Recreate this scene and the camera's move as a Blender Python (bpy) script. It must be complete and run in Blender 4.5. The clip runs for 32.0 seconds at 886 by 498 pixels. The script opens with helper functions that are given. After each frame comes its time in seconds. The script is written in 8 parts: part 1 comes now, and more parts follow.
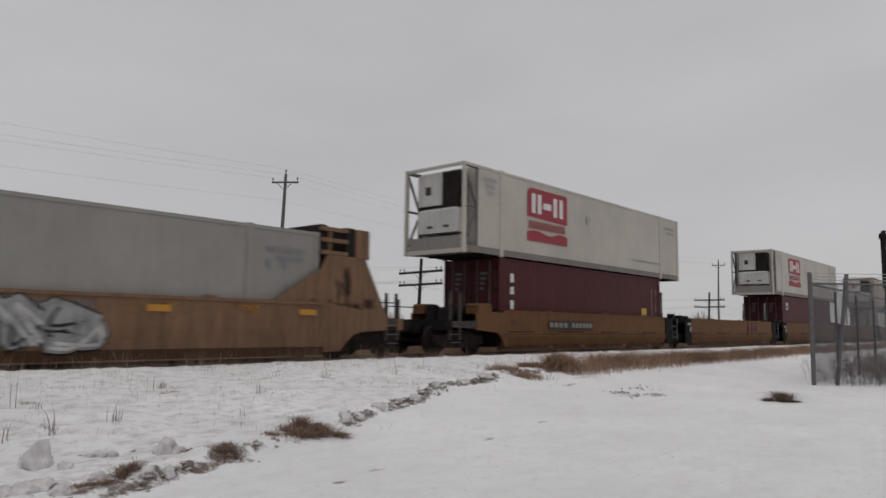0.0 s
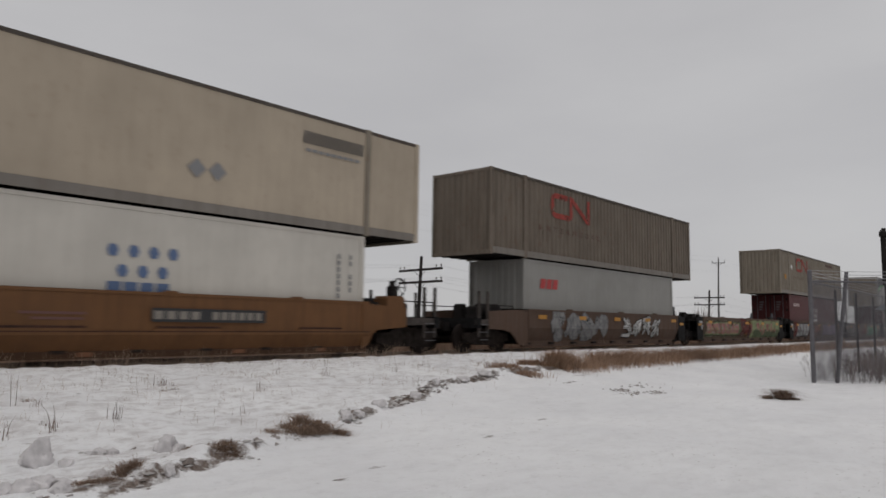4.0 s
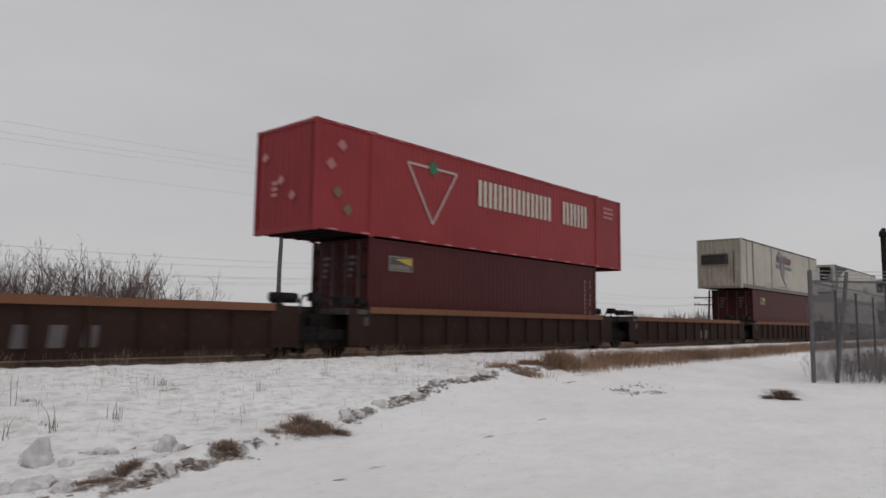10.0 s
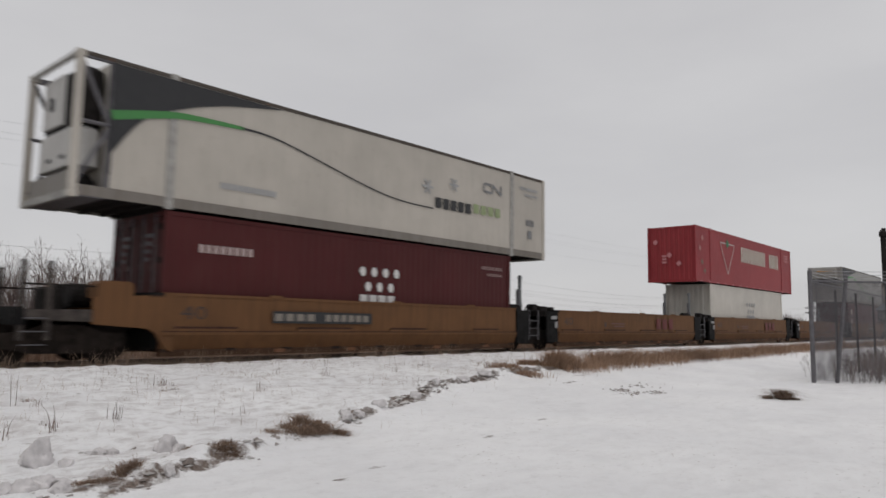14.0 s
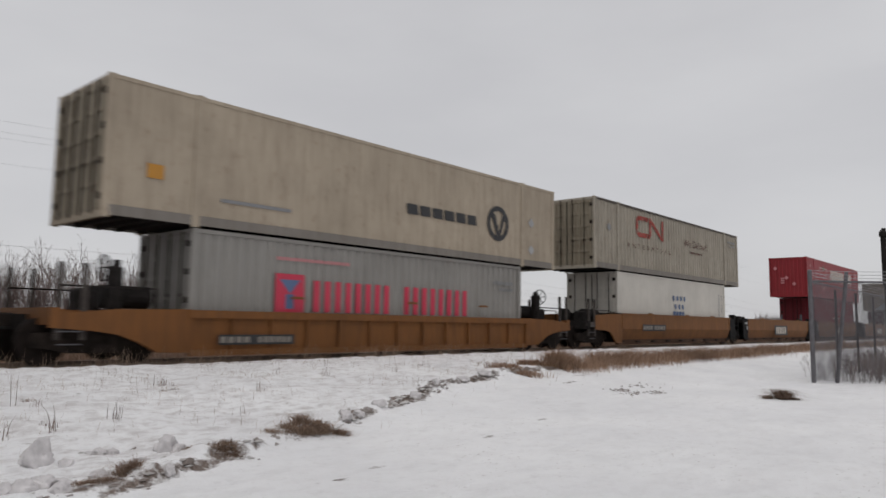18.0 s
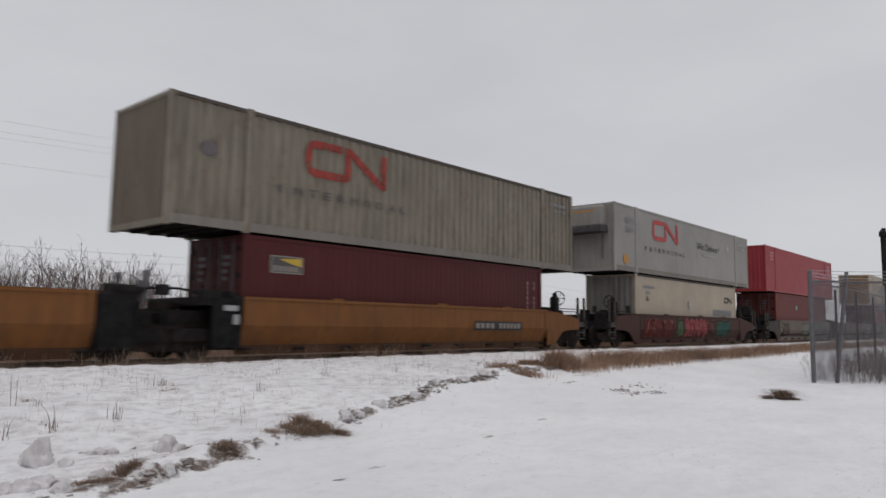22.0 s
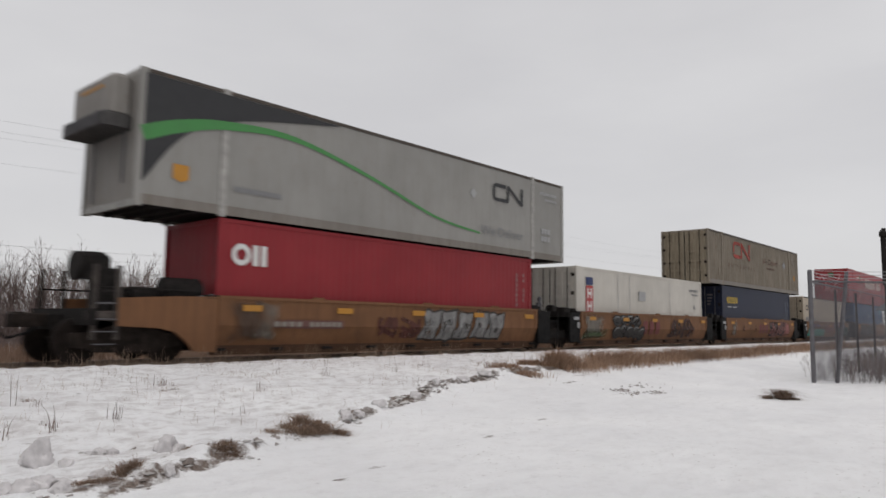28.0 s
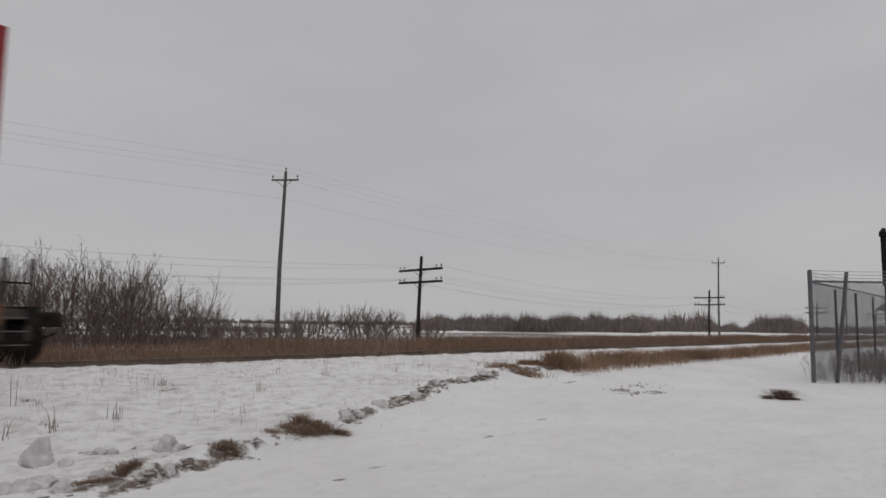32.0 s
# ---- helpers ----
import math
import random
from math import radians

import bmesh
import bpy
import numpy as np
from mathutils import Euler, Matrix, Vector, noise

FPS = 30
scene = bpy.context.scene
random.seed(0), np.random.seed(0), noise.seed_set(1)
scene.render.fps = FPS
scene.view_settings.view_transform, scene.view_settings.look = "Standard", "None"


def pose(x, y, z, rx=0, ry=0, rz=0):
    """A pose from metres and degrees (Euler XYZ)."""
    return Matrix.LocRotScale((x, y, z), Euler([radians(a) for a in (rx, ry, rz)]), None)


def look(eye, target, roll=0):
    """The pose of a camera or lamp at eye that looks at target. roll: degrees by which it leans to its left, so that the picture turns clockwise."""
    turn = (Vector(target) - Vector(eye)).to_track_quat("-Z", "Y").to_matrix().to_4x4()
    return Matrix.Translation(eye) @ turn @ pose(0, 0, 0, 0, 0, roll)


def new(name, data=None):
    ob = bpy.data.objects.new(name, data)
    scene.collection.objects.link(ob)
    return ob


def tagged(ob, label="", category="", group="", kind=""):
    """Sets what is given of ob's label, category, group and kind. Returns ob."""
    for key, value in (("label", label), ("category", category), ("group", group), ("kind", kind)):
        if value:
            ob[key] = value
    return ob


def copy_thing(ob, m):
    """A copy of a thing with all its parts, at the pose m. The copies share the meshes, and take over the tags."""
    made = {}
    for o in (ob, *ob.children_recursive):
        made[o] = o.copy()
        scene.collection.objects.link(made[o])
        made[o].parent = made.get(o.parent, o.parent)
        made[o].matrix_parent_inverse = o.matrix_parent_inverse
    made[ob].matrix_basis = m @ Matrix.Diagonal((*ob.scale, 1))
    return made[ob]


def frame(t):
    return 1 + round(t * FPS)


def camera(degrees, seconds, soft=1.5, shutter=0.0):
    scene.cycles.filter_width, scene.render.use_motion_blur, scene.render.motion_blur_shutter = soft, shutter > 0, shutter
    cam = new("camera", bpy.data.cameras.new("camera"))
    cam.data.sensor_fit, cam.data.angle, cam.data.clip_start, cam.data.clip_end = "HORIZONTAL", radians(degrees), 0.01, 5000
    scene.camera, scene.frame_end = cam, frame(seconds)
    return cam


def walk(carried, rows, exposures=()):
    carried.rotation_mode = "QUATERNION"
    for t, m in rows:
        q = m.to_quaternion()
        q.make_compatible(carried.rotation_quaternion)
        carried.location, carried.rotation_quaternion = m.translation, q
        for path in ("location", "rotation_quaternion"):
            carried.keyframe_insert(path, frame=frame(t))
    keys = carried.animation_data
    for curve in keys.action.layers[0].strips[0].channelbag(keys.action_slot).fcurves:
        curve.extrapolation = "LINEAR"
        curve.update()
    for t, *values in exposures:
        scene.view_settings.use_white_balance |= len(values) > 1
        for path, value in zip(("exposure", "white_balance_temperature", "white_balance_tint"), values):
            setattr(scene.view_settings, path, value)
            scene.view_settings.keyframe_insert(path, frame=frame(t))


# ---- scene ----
# The track runs along +X, rail top at z = 0; the viewer stands at the origin.
EYE = (0.0, 0.0, 0.905)
YAW, PITCH, ROLL = 41.675, 6.052, 0.837


def aim(pitch):
    a, b = radians(YAW), radians(pitch)
    d = Vector((math.cos(a) * math.cos(b), math.sin(a) * math.cos(b), math.sin(b)))
    return look(EYE, Vector(EYE) + d, ROLL)


cam = camera(64.3, 32.0, soft=1.6, shutter=0.2)
walk(cam, [(0.0, aim(PITCH + 0.19)), (0.5, aim(PITCH + 0.14)), (1.0, aim(PITCH + 0.07)), (1.5, aim(PITCH)),
           (2.5, aim(PITCH)), (16.0, aim(PITCH)), (32.0, aim(PITCH))],
     exposures=[(0.0, -0.2, 6500, 10), (1.0, 0.02, 6500, 10), (2.0, -0.15, 6500, 10), (3.0, -0.2, 6500, 10), (3.5, -0.2, 6500, 10), (5.5, -0.12, 6500, 10),
                (6.0, -0.1, 6500, 10), (7.0, -0.1, 6500, 10), (8.0, 0.22, 6500, 10), (9.0, 0.25, 6500, 10), (10.0, -0.13, 6500, 10), (11.0, -0.05, 6500, 10),
                (12.0, 0.1, 6500, 10), (13.0, 0.1, 6500, 10), (14.0, 0.03, 6500, 10), (16.5, -0.1, 6450, 10), (17.0, 0.07, 6450, 10), (18.0, 0.06, 6430, 10),
                (19.0, 0.0, 6430, 10), (20.0, -0.28, 6340, 11), (21.0, 0.04, 6340, 11), (22.0, 0.04, 6340, 11), (23.0, 0.13, 6340, 11), (24.0, 0.15, 6340, 11),
                (25.0, -0.22, 6340, 11), (25.5, -0.05, 6340, 11), (27.5, 0.2, 6500, 10), (28.0, 0.2, 6500, 10), (29.0, -0.1, 6500, 10), (30.0, 0.15, 6500, 10),
                (31.0, 0.0, 6500, 10), (32.0, -0.32, 6500, 10)])


# ---- light: an overcast winter sky ----
SUN_EL, SUN_AZ = 70.0, 215.0
world = bpy.data.worlds.new("overcast")
scene.world = world
world.use_nodes = True
wt = world.node_tree
wt.nodes.clear()
w_out = wt.nodes.new("ShaderNodeOutputWorld")
w_bg = wt.nodes.new("ShaderNodeBackground")
w_sky = wt.nodes.new("ShaderNodeTexSky")
w_sky.sky_type = "NISHITA"
w_sky.sun_disc = False
w_sky.sun_elevation, w_sky.sun_rotation = radians(SUN_EL), radians(90 - SUN_AZ)
w_dim = wt.nodes.new("ShaderNodeVectorMath")
w_dim.operation = "SCALE"
w_dim.inputs["Scale"].default_value = 0.08
w_co = wt.nodes.new("ShaderNodeTexCoord")
w_map = wt.nodes.new("ShaderNodeMapping")
w_map.inputs["Scale"].default_value = (1.0, 1.0, 3.2)
w_noise = wt.nodes.new("ShaderNodeTexNoise")
w_noise.inputs["Scale"].default_value = 2.2
w_noise.inputs["Detail"].default_value = 5.0
w_noise.inputs["Roughness"].default_value = 0.5
w_ramp = wt.nodes.new("ShaderNodeValToRGB")
w_ramp.color_ramp.elements[0].position, w_ramp.color_ramp.elements[0].color = 0.3, (0.543, 0.537, 0.547, 1)
w_ramp.color_ramp.elements[1].position, w_ramp.color_ramp.elements[1].color = 0.72, (0.612, 0.606, 0.611, 1)
w_mix = wt.nodes.new("ShaderNodeMix")
w_mix.data_type = "RGBA"
w_mix.inputs["Factor"].default_value = 0.94
wt.links.new(w_co.outputs["Generated"], w_map.inputs["Vector"])
wt.links.new(w_map.outputs["Vector"], w_noise.inputs["Vector"])
wt.links.new(w_noise.outputs["Fac"], w_ramp.inputs["Fac"])
wt.links.new(w_sky.outputs["Color"], w_dim.inputs[0])
wt.links.new(w_dim.outputs["Vector"], w_mix.inputs["A"])
wt.links.new(w_ramp.outputs["Color"], w_mix.inputs["B"])
wt.links.new(w_mix.outputs["Result"], w_bg.inputs["Color"])
wt.links.new(w_bg.outputs["Background"], w_out.inputs["Surface"])

sun = new("sun", bpy.data.lights.new("sun", "SUN"))
sun.data.energy, sun.data.angle, sun.data.color = 0.6, radians(60), (1.0, 0.97, 0.93)
sun_dir = Vector((math.cos(radians(SUN_AZ)) * math.cos(radians(SUN_EL)), math.sin(radians(SUN_AZ)) * math.cos(radians(SUN_EL)), math.sin(radians(SUN_EL))))
sun.matrix_world = look(sun_dir * 60, (0, 0, 0))


# ---- materials ----
def nodes_of(name):
    m = bpy.data.materials.new(name)
    m.use_nodes = True
    t = m.node_tree
    return m, t, t.nodes["Principled BSDF"]


def add(t, kind, **values):
    n = t.nodes.new(kind)
    for k, v in values.items():
        n.inputs[k].default_value = v
    return n


def mixer(t, a, b, fac, blend="MIX"):
    """Mix two colours (sockets or RGB triples) by a factor (socket or number)."""
    n = t.nodes.new("ShaderNodeMix")
    n.data_type, n.blend_type = "RGBA", blend
    for key, v in (("A", a), ("B", b)):
        if isinstance(v, tuple):
            n.inputs[key].default_value = (*v, 1)
        else:
            t.links.new(v, n.inputs[key])
    if isinstance(fac, (int, float)):
        n.inputs["Factor"].default_value = fac
    else:
        t.links.new(fac, n.inputs["Factor"])
    return n.outputs["Result"]


def ramp(t, socket, lo, hi):
    n = t.nodes.new("ShaderNodeMapRange")
    n.inputs["From Min"].default_value, n.inputs["From Max"].default_value = lo, hi
    t.links.new(socket, n.inputs["Value"])
    return n.outputs["Result"]


def noise_of(t, scale, detail=4.0, stretch=None, coord="Object", rough=0.55):
    co = t.nodes.new("ShaderNodeTexCoord")
    src = co.outputs[coord]
    if stretch:
        mp = t.nodes.new("ShaderNodeMapping")
        mp.inputs["Scale"].default_value = stretch
        t.links.new(src, mp.inputs["Vector"])
        src = mp.outputs["Vector"]
    n = add(t, "ShaderNodeTexNoise", Scale=scale, Detail=detail, Roughness=rough)
    t.links.new(src, n.inputs["Vector"])
    return n.outputs["Fac"]


def bump(t, bsdf, socket, strength, distance=0.02):
    b = add(t, "ShaderNodeBump", Strength=strength, Distance=distance)
    t.links.new(socket, b.inputs["Height"])
    t.links.new(b.outputs["Normal"], bsdf.inputs["Normal"])


PAINTS = {}
RGB_OF = {}


def paint(rgb, dirt=0.35, rust=0.15, rough=0.55, grime=(0.10, 0.078, 0.056), ribs=0.0):
    """Weathered paint on steel: broad fading, vertical dirt streaks, small rust spots."""
    key = (rgb, dirt, rust, rough, grime, ribs)
    if key in PAINTS:
        return PAINTS[key]
    m, t, b = nodes_of("paint")
    lum = max(rgb)
    rgb = tuple(c * min(1.0, (lum / 0.36) ** 0.17) for c in rgb)
    broad = noise_of(t, 0.55, 3.0)
    streak = noise_of(t, 2.6, 6.0, (3.2, 3.2, 0.30), rough=0.62)
    spots = noise_of(t, 9.0, 5.0, (1.0, 1.0, 0.5))
    pale = tuple(min(0.85, c * 1.1 + 0.003) for c in rgb)
    deep = tuple(c * 0.9 for c in rgb)
    col = mixer(t, deep, pale, ramp(t, broad, 0.3, 0.7))
    sf = t.nodes.new("ShaderNodeMath")
    sf.operation = "MULTIPLY"
    sf.inputs[1].default_value = dirt
    t.links.new(ramp(t, streak, 0.42, 0.75), sf.inputs[0])
    col = mixer(t, col, grime, sf.outputs["Value"])
    patch = noise_of(t, 1.3, 6.0, (0.6, 1.0, 1.0), rough=0.65)
    pf = t.nodes.new("ShaderNodeMath")
    pf.operation = "MULTIPLY"
    pf.inputs[1].default_value = dirt * 0.6
    t.links.new(ramp(t, patch, 0.5, 0.72), pf.inputs[0])
    col = mixer(t, col, tuple(0.5 * c + 0.012 * k for c, k in zip(rgb, (1.25, 0.95, 0.7))), pf.outputs["Value"])
    if ribs:
        # rib shading painted in: dark bands at the ribs' pitch, some heavier than others
        co = t.nodes.new("ShaderNodeTexCoord")
        wv = add(t, "ShaderNodeTexWave", Scale=1.122, Distortion=0.5)
        wv.bands_direction = "X"
        t.links.new(co.outputs["Object"], wv.inputs["Vector"])
        heavy = noise_of(t, 1.1, 4.0, (1.6, 1.6, 0.5))
        hv = t.nodes.new("ShaderNodeMath")
        hv.operation = "MULTIPLY"
        t.links.new(ramp(t, wv.outputs["Fac"], 0.35, 0.95), hv.inputs[0])
        t.links.new(ramp(t, heavy, 0.25, 0.75), hv.inputs[1])
        h2 = t.nodes.new("ShaderNodeMath")
        h2.operation, h2.inputs[1].default_value = "MULTIPLY", ribs
        t.links.new(hv.outputs["Value"], h2.inputs[0])
        col = mixer(t, col, tuple(0.5 * c for c in rgb), h2.outputs["Value"])
        # thin dark runs and brown blotches of rust
        for scale, stretch, lo, hi, much, tint in ((4.2, (4.5, 4.5, 0.20), 0.55, 0.68, 0.75, (0.075, 0.055, 0.040)), (1.9, (1.0, 1.0, 0.7), 0.60, 0.70, 0.55, (0.105, 0.062, 0.036))):
            mf = t.nodes.new("ShaderNodeMath")
            mf.operation, mf.inputs[1].default_value = "MULTIPLY", much * ribs
            t.links.new(ramp(t, noise_of(t, scale, 6.0, stretch, rough=0.68), lo, hi), mf.inputs[0])
            col = mixer(t, col, tint, mf.outputs["Value"])
    rf = t.nodes.new("ShaderNodeMath")
    rf.operation = "MULTIPLY"
    rf.inputs[1].default_value = rust
    t.links.new(ramp(t, spots, 0.6, 0.72), rf.inputs[0])
    col = mixer(t, col, (0.13, 0.055, 0.03), rf.outputs["Value"])
    t.links.new(col, b.inputs["Base Color"])
    b.inputs["Roughness"].default_value = rough
    b.inputs["Specular IOR Level"].default_value = 0.22
    bump(t, b, spots, 0.12, 0.01)
    PAINTS[key] = m
    RGB_OF[m.name] = rgb
    return m


def plain_mat(name, rgb, rough=0.6, metal=0.0, var=0.25, scale=6.0):
    m, t, b = nodes_of(name)
    n = noise_of(t, scale, 5.0)
    col = mixer(t, tuple(c * (1 - var) for c in rgb), tuple(min(0.9, c * (1 + var)) for c in rgb), ramp(t, n, 0.3, 0.7))
    t.links.new(col, b.inputs["Base Color"])
    b.inputs["Roughness"].default_value, b.inputs["Metallic"].default_value = rough, metal
    b.inputs["Specular IOR Level"].default_value = 0.12 if max(rgb) < 0.05 else 0.35
    bump(t, b, n, 0.15, 0.01)
    return m


def island_mat(name, dark, light, rough=0.85):
    """Blades and twigs: each one of its own shade between two colours."""
    m, t, b = nodes_of(name)
    g = t.nodes.new("ShaderNodeNewGeometry")
    n = noise_of(t, 0.35, 2.0)
    col = mixer(t, dark, light, g.outputs["Random Per Island"])
    col = mixer(t, col, tuple(c * 0.6 for c in dark), ramp(t, n, 0.5, 0.9))
    t.links.new(col, b.inputs["Base Color"])
    b.inputs["Roughness"].default_value = rough
    b.inputs["Specular IOR Level"].default_value = 0.15
    return m


M_SNOW, t_, b_ = nodes_of("snow_and_soil")
at_ = t_.nodes.new("ShaderNodeAttribute")
at_.attribute_name = "soil"
n1_, n2_, n3_ = noise_of(t_, 0.5, 4.0), noise_of(t_, 7.0, 8.0, rough=0.66), noise_of(t_, 34.0, 4.0)
snow_ = mixer(t_, (0.85, 0.845, 0.853), (0.94, 0.936, 0.936), ramp(t_, n1_, 0.3, 0.7))
ra_ = t_.nodes.new("ShaderNodeAttribute")
ra_.attribute_name = "rough"
mot_ = noise_of(t_, 3.4, 8.0, (1.0, 1.5, 1.0), rough=0.72)
mf_ = t_.nodes.new("ShaderNodeMath")
mf_.operation = "MULTIPLY"
t_.links.new(ramp(t_, mot_, 0.46, 0.70), mf_.inputs[0])
t_.links.new(ra_.outputs["Fac"], mf_.inputs[1])
snow_ = mixer(t_, snow_, (0.44, 0.395, 0.38), mf_.outputs["Value"])
snow_ = mixer(t_, snow_, (0.72, 0.705, 0.705), ramp(t_, n2_, 0.56, 0.82))
lot_ = noise_of(t_, 0.9, 9.0, (1.0, 2.4, 1.0), rough=0.72)
lf_ = t_.nodes.new("ShaderNodeMath")
lf_.operation, lf_.inputs[1].default_value = "MULTIPLY", 0.16
t_.links.new(ramp(t_, lot_, 0.5, 0.66), lf_.inputs[0])
snow_ = mixer(t_, snow_, (0.58, 0.565, 0.57), lf_.outputs["Value"])
fleck_ = noise_of(t_, 15.0, 3.0, (1.0, 2.0, 1.0))
fm_ = t_.nodes.new("ShaderNodeMath")
fm_.operation = "MULTIPLY"
t_.links.new(ramp(t_, fleck_, 0.67, 0.75), fm_.inputs[0])
t_.links.new(ramp(t_, n1_, 0.45, 0.6), fm_.inputs[1])
snow_ = mixer(t_, snow_, (0.34, 0.29, 0.26), fm_.outputs["Value"])
soil_ = mixer(t_, (0.10, 0.078, 0.066), (0.27, 0.215, 0.185), ramp(t_, n3_, 0.3, 0.7))
edge_ = t_.nodes.new("ShaderNodeMath")
edge_.operation = "ADD"
t_.links.new(at_.outputs["Fac"], edge_.inputs[0])
sc_ = t_.nodes.new("ShaderNodeMath")
sc_.operation, sc_.inputs[1].default_value = "MULTIPLY_ADD", 1.3
sc_.inputs[2].default_value = -0.65
t_.links.new(n2_, sc_.inputs[0])
t_.links.new(sc_.outputs["Value"], edge_.inputs[1])
t_.links.new(mixer(t_, snow_, soil_, ramp(t_, edge_.outputs["Value"], 0.38, 0.62)), b_.inputs["Base Color"])
b_.inputs["Roughness"].default_value = 0.75
b_.inputs["Specular IOR Level"].default_value = 0.2
bump(t_, b_, n2_, 0.85, 0.07)

M_CLOD = plain_mat("packed_snow", (0.60, 0.575, 0.575), 0.8, var=0.22, scale=8)
M_BALLAST = plain_mat("ballast", (0.10, 0.085, 0.075), 0.95, var=0.6, scale=22)
M_RAIL = plain_mat("rail_steel", (0.16, 0.13, 0.11), 0.45, 0.6)
M_TIE = plain_mat("tie_wood", (0.07, 0.055, 0.045), 0.9)
M_GRASS = island_mat("dry_grass", (0.17, 0.105, 0.073), (0.36, 0.245, 0.178))
M_STALK = island_mat("dark_stalk", (0.19, 0.135, 0.10), (0.40, 0.30, 0.225))
M_TWIG = island_mat("twig_bark", (0.095, 0.071, 0.066), (0.24, 0.187, 0.172))
M_FARTREE = island_mat("far_bark", (0.15, 0.122, 0.115), (0.29, 0.24, 0.225))
M_SCRUB = island_mat("pale_twig", (0.13, 0.105, 0.097), (0.30, 0.25, 0.235))
M_WEED = island_mat("weed_stalk", (0.10, 0.066, 0.054), (0.24, 0.165, 0.135))
M_TUFT = island_mat("matted_grass", (0.105, 0.068, 0.052), (0.42, 0.30, 0.22))
M_CRUMB = island_mat("dirty_snow_crumb", (0.22, 0.185, 0.165), (0.62, 0.60, 0.59))
M_POLE = plain_mat("pole_wood", (0.035, 0.03, 0.028), 0.9)
M_POLE_GREY = plain_mat("grey_pole_wood", (0.12, 0.115, 0.11), 0.9)
M_WIRE = plain_mat("line_wire", (0.33, 0.33, 0.34), 0.6)
M_LINE = plain_mat("pale_line_wire", (0.36, 0.36, 0.37), 0.6)
M_GLASS = plain_mat("insulator", (0.10, 0.09, 0.09), 0.3)
M_GALV = plain_mat("galvanised_steel", (0.115, 0.11, 0.118), 0.6, 0.1)
M_DARKPOST = plain_mat("weathered_post", (0.055, 0.05, 0.05), 0.7)
M_STEEL = plain_mat("bare_steel", (0.20, 0.205, 0.21), 0.5, 0.2)
M_BLACK = plain_mat("black_underframe", (0.019, 0.0165, 0.0155), 0.75, var=0.4)
M_TRUCK = plain_mat("truck_iron", (0.026, 0.020, 0.017), 0.8, var=0.5)
M_WHEEL = plain_mat("wheel_steel", (0.02, 0.015, 0.013), 0.75, 0.0)
M_RUBBER = plain_mat("black_rubber", (0.018, 0.018, 0.019), 0.8)


def ink(name, rgb, fade=0.25):
    """Sign paint, a little worn."""
    m, t, b = nodes_of(name)
    n = noise_of(t, 5.0, 6.0)
    col = mixer(t, rgb, tuple(0.86 * c + 0.008 for c in rgb), ramp(t, n, 0.4, 0.75))
    t.links.new(col, b.inputs["Base Color"])
    b.inputs["Roughness"].default_value = 0.6
    RGB_OF[m.name] = rgb
    return m


SPRAYS = {}


def spray(src, veil=False):
    """Spray paint over old paint: it wears through in spots; a veil also thins out towards its rim."""
    key = (src.name, veil)
    if key not in SPRAYS:
        m, t, b = nodes_of("spray_paint")
        rgb = RGB_OF[src.name]
        n = noise_of(t, 2.2, 7.0, rough=0.62)
        grain = noise_of(t, 9.0, 5.0, (1.0, 1.0, 0.35))
        t.links.new(mixer(t, tuple(0.62 * c for c in rgb), rgb, ramp(t, grain, 0.35, 0.6)), b.inputs["Base Color"])
        b.inputs["Roughness"].default_value = 0.65
        b.inputs["Specular IOR Level"].default_value = 0.2
        if veil:
            a = t.nodes.new("ShaderNodeAttribute")
            a.attribute_name = "cover"
            s = t.nodes.new("ShaderNodeMath")
            s.operation, s.inputs[1].default_value = "MULTIPLY_ADD", 1.5
            t.links.new(n, s.inputs[0])
            t.links.new(a.outputs["Fac"], s.inputs[2])
            f = ramp(t, s.outputs["Value"], 0.95, 1.5)
        else:
            f = ramp(t, n, 0.22, 0.48)
        lim = t.nodes.new("ShaderNodeMath")
        lim.operation, lim.inputs[1].default_value = "MULTIPLY", 0.88 if not veil else 0.8
        t.links.new(f, lim.inputs[0])
        t.links.new(lim.outputs["Value"], b.inputs["Alpha"])
        SPRAYS[key] = m
    return SPRAYS[key]


I_RED = ink("red_ink", (0.40, 0.035, 0.035))
I_BADGE = ink("crimson_badge_ink", (0.29, 0.022, 0.04))
I_ORANGE = ink("faded_red_ink", (0.33, 0.052, 0.04))
I_MAGENTA = ink("crimson_ink", (0.52, 0.03, 0.07))
I_WHITE = ink("white_ink", (0.66, 0.65, 0.63))
I_CREAM = ink("cream_ink", (0.60, 0.54, 0.46))
I_BLACK = ink("black_ink", (0.019, 0.019, 0.021))
I_GREY = ink("grey_ink", (0.20, 0.20, 0.205))
I_PALEGREY = ink("pale_grey_ink", (0.34, 0.34, 0.34))
I_GREEN = ink("green_ink", (0.052, 0.22, 0.056))
I_DKGREEN = ink("dark_green_ink", (0.02, 0.14, 0.06))
I_TEAL = ink("teal_ink", (0.10, 0.35, 0.28))
I_SKY = ink("light_blue_ink", (0.10, 0.45, 0.55))
I_NAVY = ink("navy_ink", (0.02, 0.035, 0.12))
I_PURPLE = ink("purple_ink", (0.20, 0.15, 0.30))
I_PINK = ink("pink_ink", (0.50, 0.20, 0.21))
I_SILVER = ink("silver_ink", (0.27, 0.265, 0.26))
I_YELLOW = ink("yellow_ink", (0.50, 0.34, 0.03))
I_AMBER = ink("amber_ink", (0.45, 0.205, 0.02))
